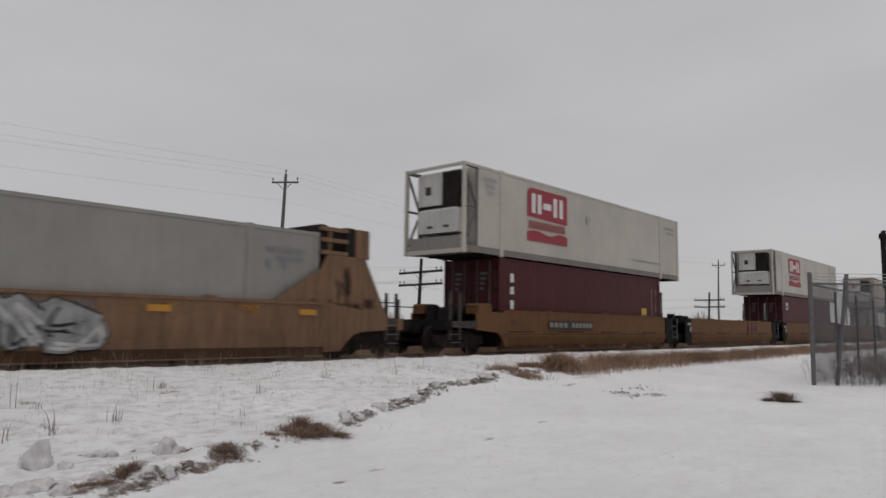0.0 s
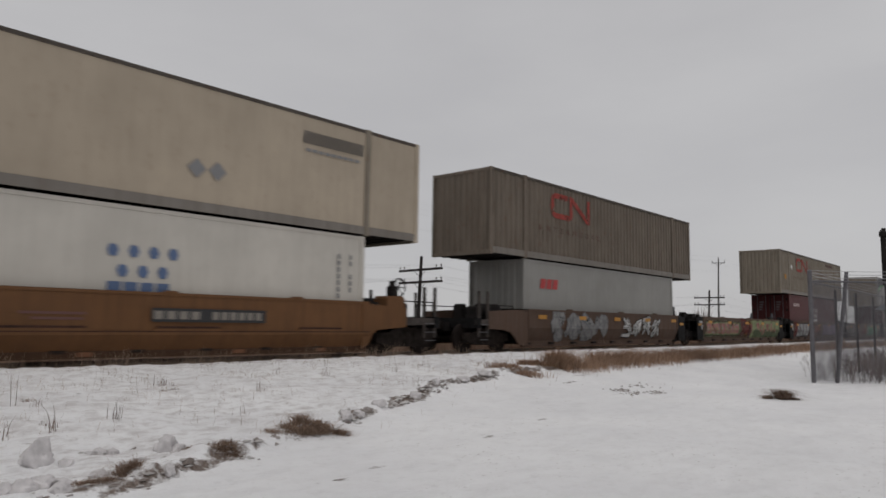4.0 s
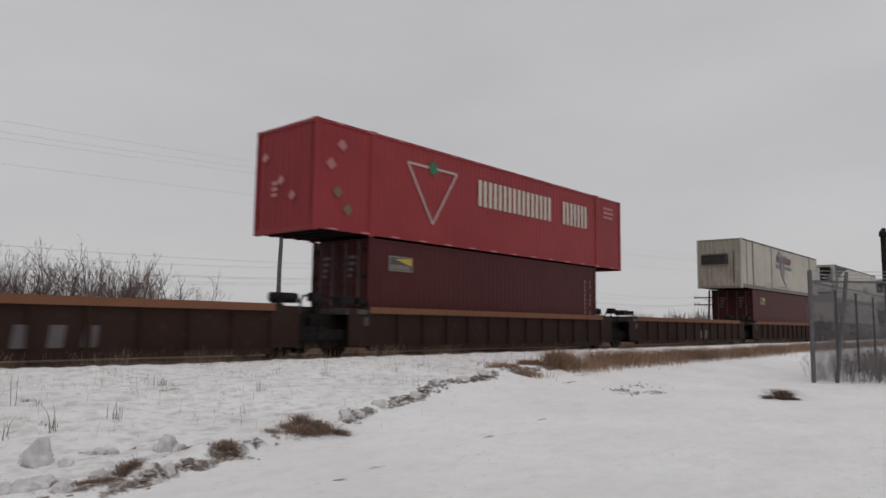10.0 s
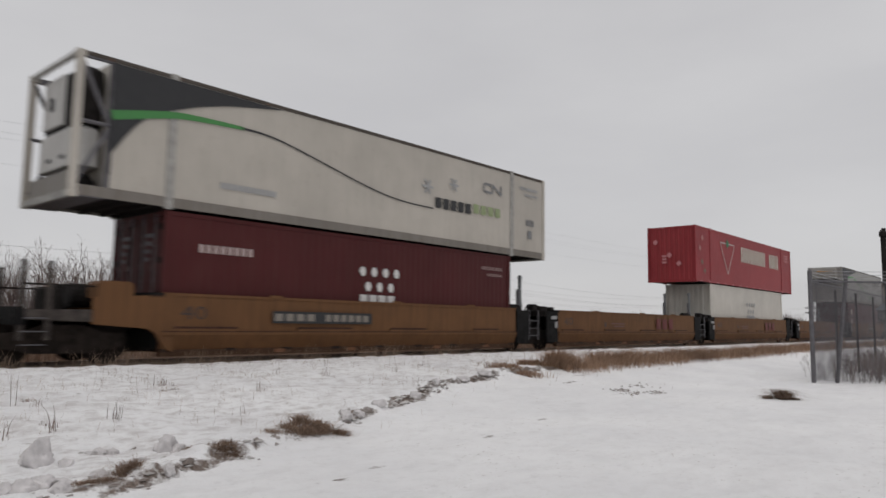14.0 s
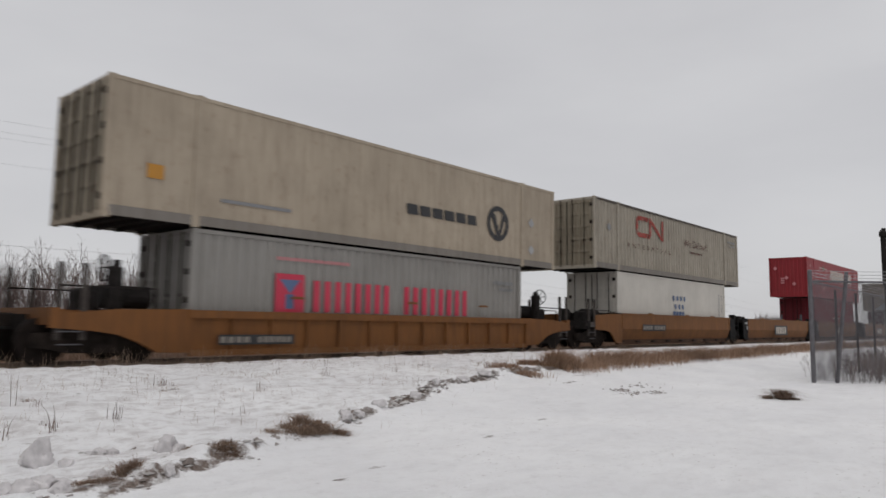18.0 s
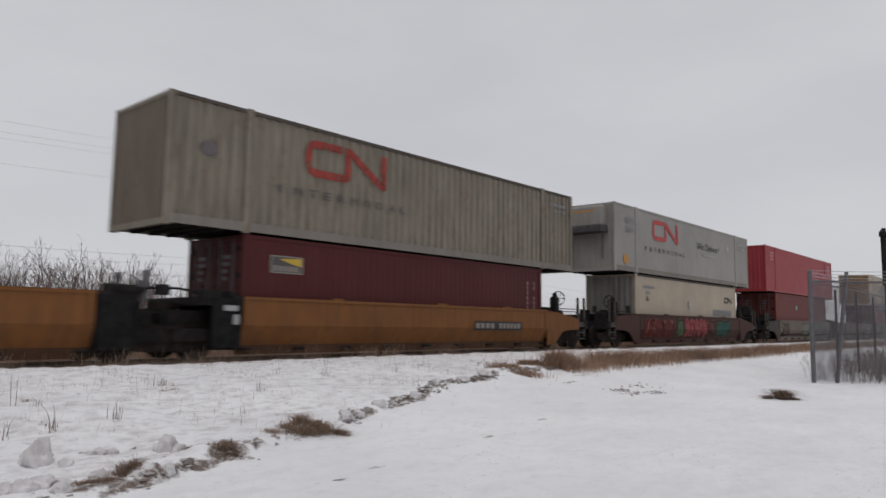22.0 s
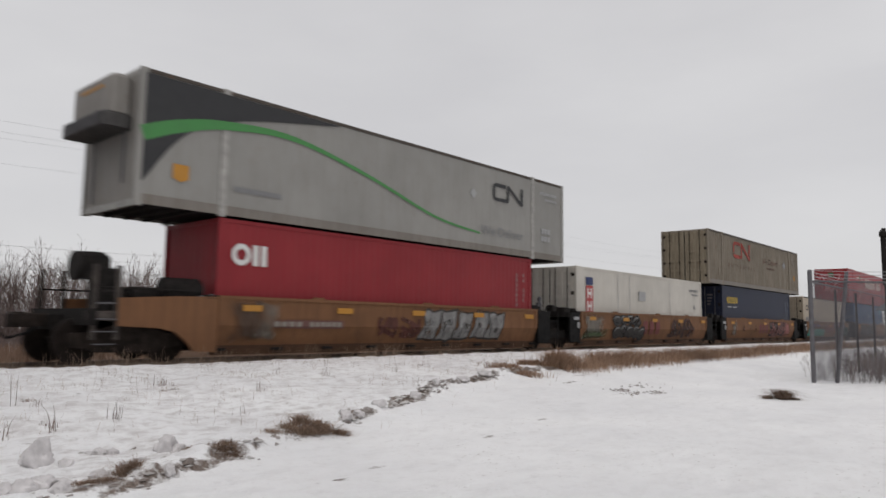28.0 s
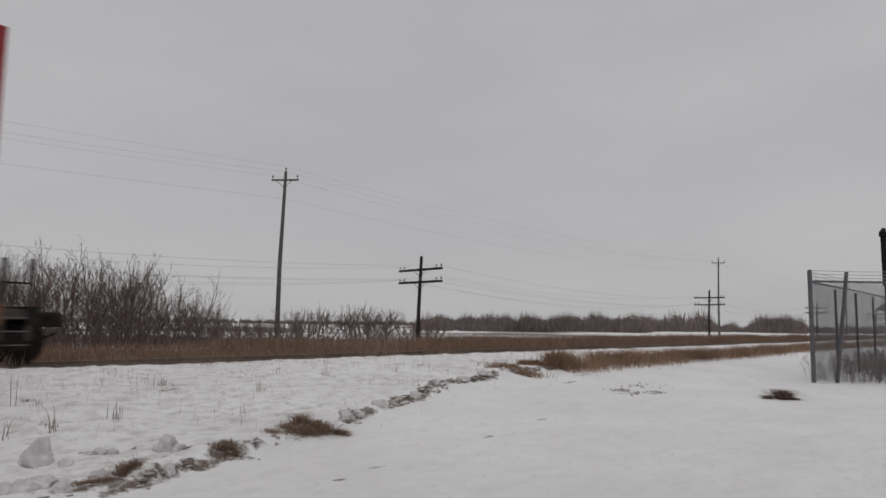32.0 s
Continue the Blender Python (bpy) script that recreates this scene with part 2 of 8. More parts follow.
I_BROWN = ink("brown_ink", (0.12, 0.05, 0.04))
I_LIME = ink("pale_green_ink", (0.26, 0.31, 0.16))
I_TTXRED = ink("dull_red_ink", (0.125, 0.015, 0.012))
I_STENCIL = ink("dark_stencil_ink", (0.045, 0.026, 0.02))
I_PALEROSE = ink("pale_rose_ink", (0.46, 0.36, 0.34))
I_DKGREY = ink("dark_grey_ink", (0.06, 0.055, 0.052))
I_DKBLUE = ink("slate_ink", (0.085, 0.095, 0.12))
I_DUSTY = ink("dusty_ink", (0.11, 0.095, 0.10))
I_TAUPE = ink("taupe_ink", (0.22, 0.19, 0.155))
I_MARK = ink("faded_mark_ink", (0.24, 0.15, 0.142))
I_DECAL = ink("dull_decal_ink", (0.16, 0.10, 0.07))
I_ROSE = ink("faded_rose_ink", (0.37, 0.155, 0.145))
I_MOSS = ink("moss_green_ink", (0.10, 0.135, 0.07))
I_EMERALD = ink("emerald_ink", (0.04, 0.23, 0.13))
I_DEEPTEAL = ink("deep_teal_ink", (0.026, 0.10, 0.082))
I_LILAC = ink("lilac_ink", (0.26, 0.20, 0.31))
I_BEIGE = ink("beige_ink", (0.23, 0.205, 0.175))
I_STEELBLUE = ink("grey_blue_ink", (0.16, 0.19, 0.25))
I_BLUE = ink("blue_ink", (0.09, 0.14, 0.26))


# ---- mesh helpers ----
M_STRAWB = island_mat("verge_straw", (0.18, 0.108, 0.074), (0.46, 0.315, 0.22))


class Shape:
    """Collects faces for one mesh."""

    def __init__(self):
        self.v, self.f, self.m = [], [], []

    def face(self, pts, m=0):
        i = len(self.v)
        self.v.extend(pts)
        self.f.append(tuple(range(i, i + len(pts))))
        self.m.append(m)
        return self

    def box(self, x0, x1, y0, y1, z0, z1, m=0):
        i = len(self.v)
        self.v.extend([(x, y, z) for z in (z0, z1) for x, y in ((x0, y0), (x1, y0), (x1, y1), (x0, y1))])
        for q in ((3, 2, 1, 0), (4, 5, 6, 7), (0, 1, 5, 4), (1, 2, 6, 5), (2, 3, 7, 6), (3, 0, 4, 7)):
            self.f.append(tuple(i + k for k in q))
            self.m.append(m)
        return self

    def cbox(self, x0, x1, y0, y1, z0, z1, c, m=0):
        """A box with its upright edges and top edges chamfered by c."""
        ring = [(x0 + c, y0), (x1 - c, y0), (x1, y0 + c), (x1, y1 - c), (x1 - c, y1), (x0 + c, y1), (x0, y1 - c), (x0, y0 + c)]
        cx, cy = (x0 + x1) / 2, (y0 + y1) / 2
        i = len(self.v)
        for z, k in ((z0, 0), (z1 - c, 0), (z1, c)):
            for x, y in ring:
                self.v.append((x - k * (1 if x > cx else -1), y - k * (1 if y > cy else -1), z))
        for lv in (0, 8):
            for a in range(8):
                b = (a + 1) % 8
                self.f.append((i + lv + a, i + lv + b, i + lv + 8 + b, i + lv + 8 + a))
                self.m.append(m)
        self.f.append(tuple(i + 16 + a for a in range(8)))
        self.f.append(tuple(i + 7 - a for a in range(8)))
        self.m.extend([m, m])
        return self

    def prism(self, poly, y0, y1, m=0):
        """poly: (x, z) points; run from y0 to y1."""
        n, i = len(poly), len(self.v)
        area = sum(poly[k][0] * poly[(k + 1) % n][1] - poly[(k + 1) % n][0] * poly[k][1] for k in range(n))
        if area < 0:
            poly = poly[::-1]
        self.v.extend([(x, y0, z) for x, z in poly] + [(x, y1, z) for x, z in poly])
        self.f.append(tuple(i + k for k in range(n)))
        self.f.append(tuple(i + n + k for k in reversed(range(n))))
        for k in range(n):
            j = (k + 1) % n
            self.f.append((i + k, i + n + k, i + n + j, i + j))
        self.m.extend([m] * (n + 2))
        return self

    def tube(self, pts, radii, n=6, m=0, cap=True):
        pts = [Vector(p) for p in pts]
        if not isinstance(radii, (list, tuple)):
            radii = [radii] * len(pts)
        base = len(self.v)
        for k, p in enumerate(pts):
            d = (pts[min(k + 1, len(pts) - 1)] - pts[max(k - 1, 0)]).normalized()
            a = d.orthogonal() if abs(d.z) > 0.9 else d.cross(Vector((0, 0, 1)))
            a.normalize()
            c = d.cross(a)
            for j in range(n):
                w = 2 * math.pi * j / n
                self.v.append(tuple(p + (a * math.cos(w) + c * math.sin(w)) * radii[k]))
        for k in range(len(pts) - 1):
            for j in range(n):
                q = (j + 1) % n
                self.f.append((base + k * n + j, base + k * n + q, base + (k + 1) * n + q, base + (k + 1) * n + j))
                self.m.append(m)
        if cap and n > 2:
            self.f.append(tuple(base + j for j in reversed(range(n))))
            self.f.append(tuple(base + (len(pts) - 1) * n + j for j in range(n)))
            self.m.extend([m, m])
        return self

    def mesh(self, name, mats):
        me = bpy.data.meshes.new(name)
        me.from_pydata(self.v, [], self.f)
        for mt in (mats if isinstance(mats, (list, tuple)) else [mats]):
            me.materials.append(mt)
        if max(self.m, default=0) > 0:
            me.polygons.foreach_set("material_index", self.m)
        me.update()
        return me


def part(name, shape, mats, parent, label=""):
    ob = new(name, shape if isinstance(shape, bpy.types.Mesh) else shape.mesh(name, mats))
    ob.parent = parent
    return tagged(ob, label, kind="stuff" if name.endswith(("lettering", "marking", "slogan", "emblem")) else "")


def thing(name, label, category, group="", kind=""):
    ob = new(name)
    ob.empty_display_size = 0.3
    return tagged(ob, label, category, group, kind)


def smooth(pts, steps=8):
    """A flowing line through the points."""
    p = [pts[0], *pts, pts[-1]]
    out = []
    for i in range(1, len(p) - 2):
        for k in range(steps):
            s = k / steps
            out.append(tuple(0.5 * (2 * p[i][c] + (p[i + 1][c] - p[i - 1][c]) * s + (2 * p[i - 1][c] - 5 * p[i][c] + 4 * p[i + 1][c] - p[i + 2][c]) * s * s
                                    + (3 * p[i][c] - p[i - 1][c] - 3 * p[i + 1][c] + p[i + 2][c]) * s ** 3) for c in range(len(pts[0]))))
    out.append(tuple(pts[-1]))
    return out


def ribbon(sh, pts, y, m=0):
    """A painted band along (x, z, width) points at depth y."""
    left, right = [], []
    for k, (x, z, w) in enumerate(pts):
        a, b = pts[max(k - 1, 0)], pts[min(k + 1, len(pts) - 1)]
        dx, dz = b[0] - a[0], b[1] - a[1]
        ln = math.hypot(dx, dz) or 1
        left.append((x - dz / ln * w / 2, y, z + dx / ln * w / 2))
        right.append((x + dz / ln * w / 2, y, z - dx / ln * w / 2))
    for k in range(len(pts) - 1):
        sh.face([right[k], right[k + 1], left[k + 1], left[k]], m)
    return sh


def flat(sh, poly, y, m=0):
    """A painted patch from (x, z) points, facing the viewer's side."""
    n = len(poly)
    area = sum(poly[k][0] * poly[(k + 1) % n][1] - poly[(k + 1) % n][0] * poly[k][1] for k in range(n))
    if area < 0:
        poly = poly[::-1]
    return sh.face([(x, y, z) for x, z in poly], m)


def rect(sh, x0, x1, z0, z1, y, m=0):
    return flat(sh, [(x0, z0), (x1, z0), (x1, z1), (x0, z1)], y, m)


def bars(sh, x0, x1, z0, z1, n, y, gap=0.22, slant=0.0, m=0, rise=0.0):
    """A row of n plain upright bars that stands for lettering."""
    step = (x1 - x0) / n
    for k in range(n):
        a, b = x0 + k * step, x0 + (k + 1 - gap) * step
        dz = rise * k
        flat(sh, [(a, z0 + dz), (b, z0 + dz), (b + slant, z1 + dz), (a + slant, z1 + dz)], y, m)
    return sh


WORDS = {}


def word(sh, text, x0, x1, z0, z1, y, m=0):
    """Lettering in the built-in font, fitted into a box on the side facing the viewer."""
    if text not in WORDS:
        cu = bpy.data.curves.new("word", "FONT")
        cu.body = text
        cu.resolution_u = 3
        ob = bpy.data.objects.new("word", cu)
        me = bpy.data.meshes.new_from_object(ob)
        WORDS[text] = ([tuple(v.co) for v in me.vertices], [tuple(p.vertices) for p in me.polygons])
        bpy.data.objects.remove(ob)
        bpy.data.curves.remove(cu)
        bpy.data.meshes.remove(me)
    vs, fs = WORDS[text]
    ax, bx = min(v[0] for v in vs), max(v[0] for v in vs)
    az, bz = min(v[1] for v in vs), max(v[1] for v in vs)
    i = len(sh.v)
    sh.v.extend([(x0 + (v[0] - ax) / (bx - ax) * (x1 - x0), y, z0 + (v[1] - az) / (bz - az) * (z1 - z0)) for v in vs])
    for f in fs:
        sh.f.append(tuple(i + k for k in f))
        sh.m.append(m)
    return sh


# ---- ground ----
def ease(a, b, x):
    s = min(1.0, max(0.0, (x - a) / (b - a)))
    return s * s * (3 - 2 * s)


EDGE = [(-3.0, 4.6), (2.3, 5.75), (4.0, 6.35), (5.5, 7.0), (6.7, 7.4), (8.0, 7.95), (10.2, 8.85), (13.4, 9.65), (15.5, 9.75), (24.0, 9.9), (40.0, 10.1), (90.0, 10.4)]


def edge_gap(x, y):
    """Signed distance across the edge of the ploughed lot; positive on the rough side."""
    for (ax, ay), (bx, by) in zip(EDGE, EDGE[1:]):
        if x <= bx or bx == EDGE[-1][0]:
            ey = ay + (by - ay) * (x - ax) / (bx - ax)
            return (y - ey) * (bx - ax) / math.hypot(bx - ax, by - ay)
    return 0.0


def level(x, y):
    """The broad lie of the land."""
    z = -0.5 + 0.5 * ease(5.5, 12.8, y) + 0.05 * ease(10.5, 12.9, y) - 0.25 * ease(13.15, 13.75, y) - 0.35 * ease(16.8, 19.0, y)
    return z


def ground_at(x, y):
    z = level(x, y)
    if -12 < x < 60 and -6 < y < 13.6:
        d = edge_gap(x, y)
        rough = ease(-0.1, 0.6, d)
        z += 0.028 * noise.noise((x * 0.45, y * 0.45, 1.0)) * (0.4 + rough)
        z += 0.02 * rough * noise.noise((x * 1.7, y * 1.7, 4.0)) + (0.007 + 0.024 * rough) * noise.noise((x * 3.6, y * 3.6, 8.0)) + 0.03 * rough * max(0.0, noise.noise((x * 6.5, y * 6.5, 18.0)))
        z += 0.02 * ease(0.1, 0.4, noise.noise((x * 0.35, y * 0.9, 41.0))) * noise.noise((x * 3.0, y * 3.0, 44.0)) * (1 - rough)
        lump = noise.noise((x * 1.1, y * 1.1, 12.0)) + 0.6 * noise.noise((x * 3.3, y * 3.3, 14.0)) + 0.45 * noise.noise((x * 7.5, y * 7.5, 15.0))
        z += max(0.0, 0.03 + 0.12 * lump) * math.exp(-((d - 0.12) / 0.26) ** 2) * ease(70, 12, x) + 0.05 * ease(-0.03, 0.08, d) * ease(1.2, 0.1, d) * ease(24, 14, x)
        z -= 0.02 * ease(-0.9, -0.5, d) * (1 - ease(-0.5, -0.1, d))
    elif y > 19:
        z += 0.25 * noise.noise((x * 0.03, y * 0.03, 3.0)) * ease(19, 60, y)
    return z


def soil_at(x, y):
    """How bare the ground is: 0 snow, 1 soil and dead grass."""
    if y < 13.4:
        d = edge_gap(x, y)
        n = noise.noise((x * 0.9, y * 0.9, 21.0))
        n += 0.5 * noise.noise((x * 3.1, y * 3.1, 23.0))
        s = (0.62 + 0.16 * ease(5.8, 7.0, x)) * math.exp(-((d - 0.03) / (0.13 + 0.06 * n)) ** 2) * ease(-0.55, 0.15, n)
        s += 0.30 * ease(0.0, 0.5, d) * ease(0.25, 0.6, noise.noise((x * 0.8, y * 2.2, 31.0)))
        for px, py, r in ((5.5, 7.02, 0.36), (4.0, 6.40, 0.25), (2.75, 6.08, 0.2), (15.3, 4.5, 0.15), (2.45, 5.98, 0.2)):
            s = max(s, 0.62 * math.exp(-(((x - px) / r) ** 2 + ((y - py) / r) ** 2)))
        for px, py, rx, ry in ((13.78, 7.15, 0.40, 0.10), (13.66, 6.78, 0.28, 0.13), (14.3, 6.62, 0.26, 0.16), (14.9, 7.4, 0.3, 0.09), (13.6, 8.3, 0.5, 0.09), (15.0, 8.9, 0.7, 0.09), (7.2, 5.6, 0.25, 0.1), (4.9, 5.2, 0.2, 0.07), (4.3, 5.0, 0.25, 0.06), (9.0, 6.0, 0.2, 0.06), (5.34, 10.23, 0.3, 0.1)):
            s = max(s, 0.62 * math.exp(-(((x - px) / rx) ** 2 + ((y - py) / ry) ** 2)))
        if x > 13.5:
            s = max(s, 0.6 * ease(13.5, 15.0, x) * math.exp(-((d - 0.1) / 0.34) ** 2))
        return s
    if y < 17.4:
        return 0.55
    far = ease(27, 36, y + 6 * noise.noise((x * 0.06, y * 0.06, 7.0)))
    near = ease(2.6, 1.7, x / y)
    return 0.85 * (1 - far) + far * (0.3 + 0.5 * near) * ease(0.1 - 0.35 * near, 0.3, noise.noise((x * 0.03, y * 0.05, 9.0)))


def lines(lo, hi, step, out, grow=1.22):
    a = list(np.arange(lo, hi + step / 2, step))
    s, v = step, hi
    while v < out:
        s *= grow
        v += s
        a.append(v)
    s, v = step, lo
    while v > -out:
        s *= grow
        v -= s
        a.insert(0, v)
    return a


gx, gy = lines(-3.0, 26.0, 0.085, 2600), lines(3.0, 14.4, 0.07, 2600)
nx, ny = len(gx), len(gy)
verts = [(x, y, ground_at(x, y)) for y in gy for x in gx]
faces = [(j * nx + i, j * nx + i + 1, (j + 1) * nx + i + 1, (j + 1) * nx + i) for j in range(ny - 1) for i in range(nx - 1)]
me = bpy.data.meshes.new("ground")
me.from_pydata(verts, [], faces)
me.materials.append(M_SNOW)
soil = me.attributes.new("soil", "FLOAT", "POINT")
soil.data.foreach_set("value", [soil_at(v[0], v[1]) for v in verts])
rough_ = me.attributes.new("rough", "FLOAT", "POINT")
rough_.data.foreach_set("value", [0.12 + 0.6 * ease(-0.1, 0.8, edge_gap(v[0], v[1])) if v[1] < 13.6 else 0.5 for v in verts])
me.polygons.foreach_set("use_smooth", [True] * len(faces))
me.update()
tagged(new("ground", me), "snow-covered ground with bare brown soil patches", "ground", kind="structure")

# ---- track ----
TRACK_Y = 15.305
track = thing("railway_track", "single railway track on dark ballast with dead grass along it", "railway track", kind="structure")
sh = Shape()
for a, b in ((-900, -60), (-60, 120), (120, 1500)):
    sh.prism([(TRACK_Y - 1.9, -0.34), (TRACK_Y - 1.45, -0.17), (TRACK_Y + 1.45, -0.17), (TRACK_Y + 2.2, -0.55), (TRACK_Y + 2.2, -0.7), (TRACK_Y - 1.9, -0.7)], a, b)
sh.v = [(y, x, z) for x, y, z in sh.v]
sh.f = [f[::-1] for f in sh.f]
part("ballast_bed", sh, M_BALLAST, track)
for off in (-0.7175, 0.7175):
    sh = Shape()
    y = TRACK_Y + off
    for y0, y1, z0, z1 in ((-0.07, 0.07, -0.17, -0.155), (-0.012, 0.012, -0.155, -0.04), (-0.036, 0.036, -0.04, 0.0)):
        sh.box(-900, 1500, y + y0, y + y1, z0, z1)
    part("rail", sh, M_RAIL, track)
tie_mesh = Shape().cbox(-0.11, 0.11, TRACK_Y - 1.3, TRACK_Y + 1.3, -0.26, -0.172, 0.012).mesh("tie", M_TIE)
for k in range(160):
    part("tie", tie_mesh, None, track).location = (-12 + 0.52 * k, 0, 0)

# ---- the train ----
TRAIN = []          # every moving thing with its place along the train
ROW_TIMES = [0, 2, 4, 8, 12, 16, 20, 24, 28, 30, 32]


def run_of(t):
    """Metres that the train has gone since the start."""
    return 19.8175 * t - 0.13238 * t * t / 30 + 0.12938 * t ** 3 / 900


def put(ob, along, z=0.0):
    ob.location = (along, TRACK_Y, z)
    TRAIN.append((ob, along, z))
    return ob


def truck(parent, x):
    """A two-axle freight truck under the well car."""
    tk = part("truck", Shape().box(x - 0.2, x + 0.2, -0.95, 0.95, 0.42, 0.72).box(x - 0.9, x + 0.9, -0.1, 0.1, 0.40, 0.52), M_TRUCK, parent, "dark cast-iron two-axle truck")
    for s in (-1, 1):
        sf = Shape().prism([(x - 1.15, 0.36), (x - 1.15, 0.62), (x - 0.75, 0.64), (x - 0.35, 0.78), (x + 0.35, 0.78), (x + 0.75, 0.64), (x + 1.15, 0.62), (x + 1.15, 0.36),
                            (x + 0.95, 0.34), (x + 0.5, 0.24), (x - 0.5, 0.24), (x - 0.95, 0.34)], s * 1.0 - 0.06, s * 1.0 + 0.06)
        for k in (-0.17, 0.0, 0.17):
            sf.tube([(x + k, s * 1.03, 0.36), (x + k, s * 1.03, 0.66)], 0.055, 8)
        part("side_frame", sf, M_TRUCK, tk)
    for ax in (-0.89, 0.89):
        part("axle", Shape().tube([(x + ax, -1.05, 0.46), (x + ax, 1.05, 0.46)], 0.075, 10), M_WHEEL, tk)
        for s in (-1, 1):
            y = s * 0.745
            part("wheel", Shape().tube([(x + ax, y - 0.065, 0.46), (x + ax, y - 0.03, 0.46), (x + ax, y - 0.03, 0.46), (x + ax, y + 0.065, 0.46)], [0.45, 0.455, 0.46, 0.46], 28), M_WHEEL, tk)


W2 = 1.46           # half width over the well sides


def slant(sh, x0, x1, y, o, prof):
    """A sheet of 4 cm along X whose section follows (depth, height) points; adds to sh."""
    sec = prof + [(d + 0.04, z) for d, z in reversed(prof)]
    q = Shape().prism([(y + o * d, z) for d, z in sec], x0, x1)
    i = len(sh.v)
    sh.v.extend([(b, a, z) for a, b, z in q.v])
    sh.f.extend([tuple(i + k for k in reversed(f)) for f in q.f])
    sh.m.extend([0] * len(q.f))
    return sh


def side(car, style, half, s, ends, coat, chord):
    """One side of a well: the sheet with its chords, stiffeners and end gussets, on the side s."""
    y, o = s * W2, -s

    def slab(x0, x1, d0, d1, z0, z1, sh=None):
        a, b = y + o * d0, y + o * d1
        return (sh or Shape()).box(x0, x1, min(a, b), max(a, b), z0, z1)

    def span(d0, d1):
        return min(y + o * d0, y + o * d1), max(y + o * d0, y + o * d1)
    top = 1.44
    if style == "rib":
        top = 1.12 if coat is ORANGE else 1.32
        web = part("side_sheet", slab(-half, half, 0.09, 0.12, 0.26, top - 0.15), coat, car)
        part("top_chord", slab(-half - 0.05, half + 0.05, 0.0, 0.20, top - 0.17, top), chord, web)
        part("bottom_chord", slab(-half, half, 0.02, 0.2, 0.15, 0.28), coat, web)
        n = int(round(2 * half / 1.03))
        for k in range(n + 1):
            x = -half + 2 * half * k / n
            w = 0.055 if k % 4 else 0.10
            part("rib", slab(x - w / 2, x + w / 2, 0.015, 0.09, 0.28, top - 0.17), coat, web)
    elif style == "ledge":
        web = part("side_sheet", slab(-half, half, 0.05, 0.09, 0.64, 1.40), coat, car)
        part("top_chord", slab(-half, half, 0.03, 0.17, 1.40, 1.46), coat, web)
        part("lower_sheet", slant(Shape(), -half, half, y, o, [(0.13, 0.28), (0.0, 0.60), (0.0, 0.655)]), coat, web)
        part("seam_strip", slab(-half, half, -0.004, 0.05, 0.655, 0.675), M_RUST_SHADE, web)
        part("bottom_chord", slab(-half, half, 0.10, 0.27, 0.15, 0.29), DIRTBAND, web)
        for x0, x1 in ((-6.0, -4.3), (-2.85, -0.95), (0.25, 1.85), (3.8, 5.3)):
            part("ledge", Shape().prism([(x0, 0.675), (x1, 0.675), (x1 - 0.12, 0.725), (x0 + 0.12, 0.725)], *span(0.0, 0.051)), coat, web)
            # dark strip painting in the ledge's shadow line together with its rust
            part("rust_strip", slab(x0 + 0.1, x1 - 0.1, 0.012, 0.055, 0.725, 0.77), M_RUST_SHADE, web)
        for x in (-3.2, -1.0, 2.3, 4.6):
            part("rust_patch", slab(x - 0.14, x + 0.14, 0.09, 0.11, 0.19, 0.27), RUSTY, web)
    else:
        web = part("side_sheet", slant(Shape(), -half, half, y, o, [(0.20 if half < 7 else 0.05, 0.36), (0.03, 0.80), (0.03, 1.38)]), coat, car)
        part("top_chord", slab(-half, half, 0.0, 0.16, 1.38, 1.45), coat, web)
        part("bottom_chord", slab(-half, half, *((0.19, 0.34) if half < 7 else (0.045, 0.12)), 0.15, 0.36), DIRTBAND if coat in (ORANGE, TAN, FADED, DIRTYTAN) else coat, web)
        for x0 in (-half + 0.02, half - 0.14):
            part("end_strip", slab(x0, x0 + 0.12, 0.005, 0.03, 0.82, 1.38), coat, web)
    for e, kind in zip((-1, 1), ends):
        if kind != "end":
            continue
        a = e * half
        if style == "rib":
            poly = [(a, top), (a, 0.22), (a + e * 0.7, 0.24), (a + e * 1.1, 0.45), (a + e * 1.5, 0.60), (a + e * 1.95, 0.67), (a + e * 2.75, 0.73), (a + e * 2.75, 0.98), (a + e * 1.5, min(top, 1.10)), (a + e * 0.3, top)]
        elif style == "ledge":
            poly = [(a - e * 0.25, 1.42), (a - e * 0.25, 0.24), (a - e * 0.05, 0.32), (a + e * 0.12, 0.62), (a + e * 0.32, 0.72), (a + e * 1.38, 0.80), (a + e * 1.38, 1.32), (a + e * 0.6, 1.37)]
            part("end_cover", Shape().prism([(a + e * 0.62, 1.33), (a + e * 1.30, 1.31), (a + e * 1.30, 1.58), (a + e * 1.22, 1.64), (a + e * 0.68, 1.64), (a + e * 0.62, 1.58)], *span(0.03, 0.55)), coat, web)
        else:
            poly = [(a, 1.42), (a, 0.22), (a + e * 0.52, 0.24), (a + e * 0.72, 0.46), (a + e * 0.98, 0.66), (a + e * 1.3, 0.73), (a + e * 2.15, 0.77), *([(a - 2.15, 1.32), (a - 1.0, 1.39)] if e < 0 else [(a + 2.15, 1.14), (a + 1.7, 1.22), (a + 0.6, 1.38)])]
        part("end_gusset", Shape().prism(poly, *span(0.02, 0.09)), M_SOOT if coat is GREYW else coat, web)
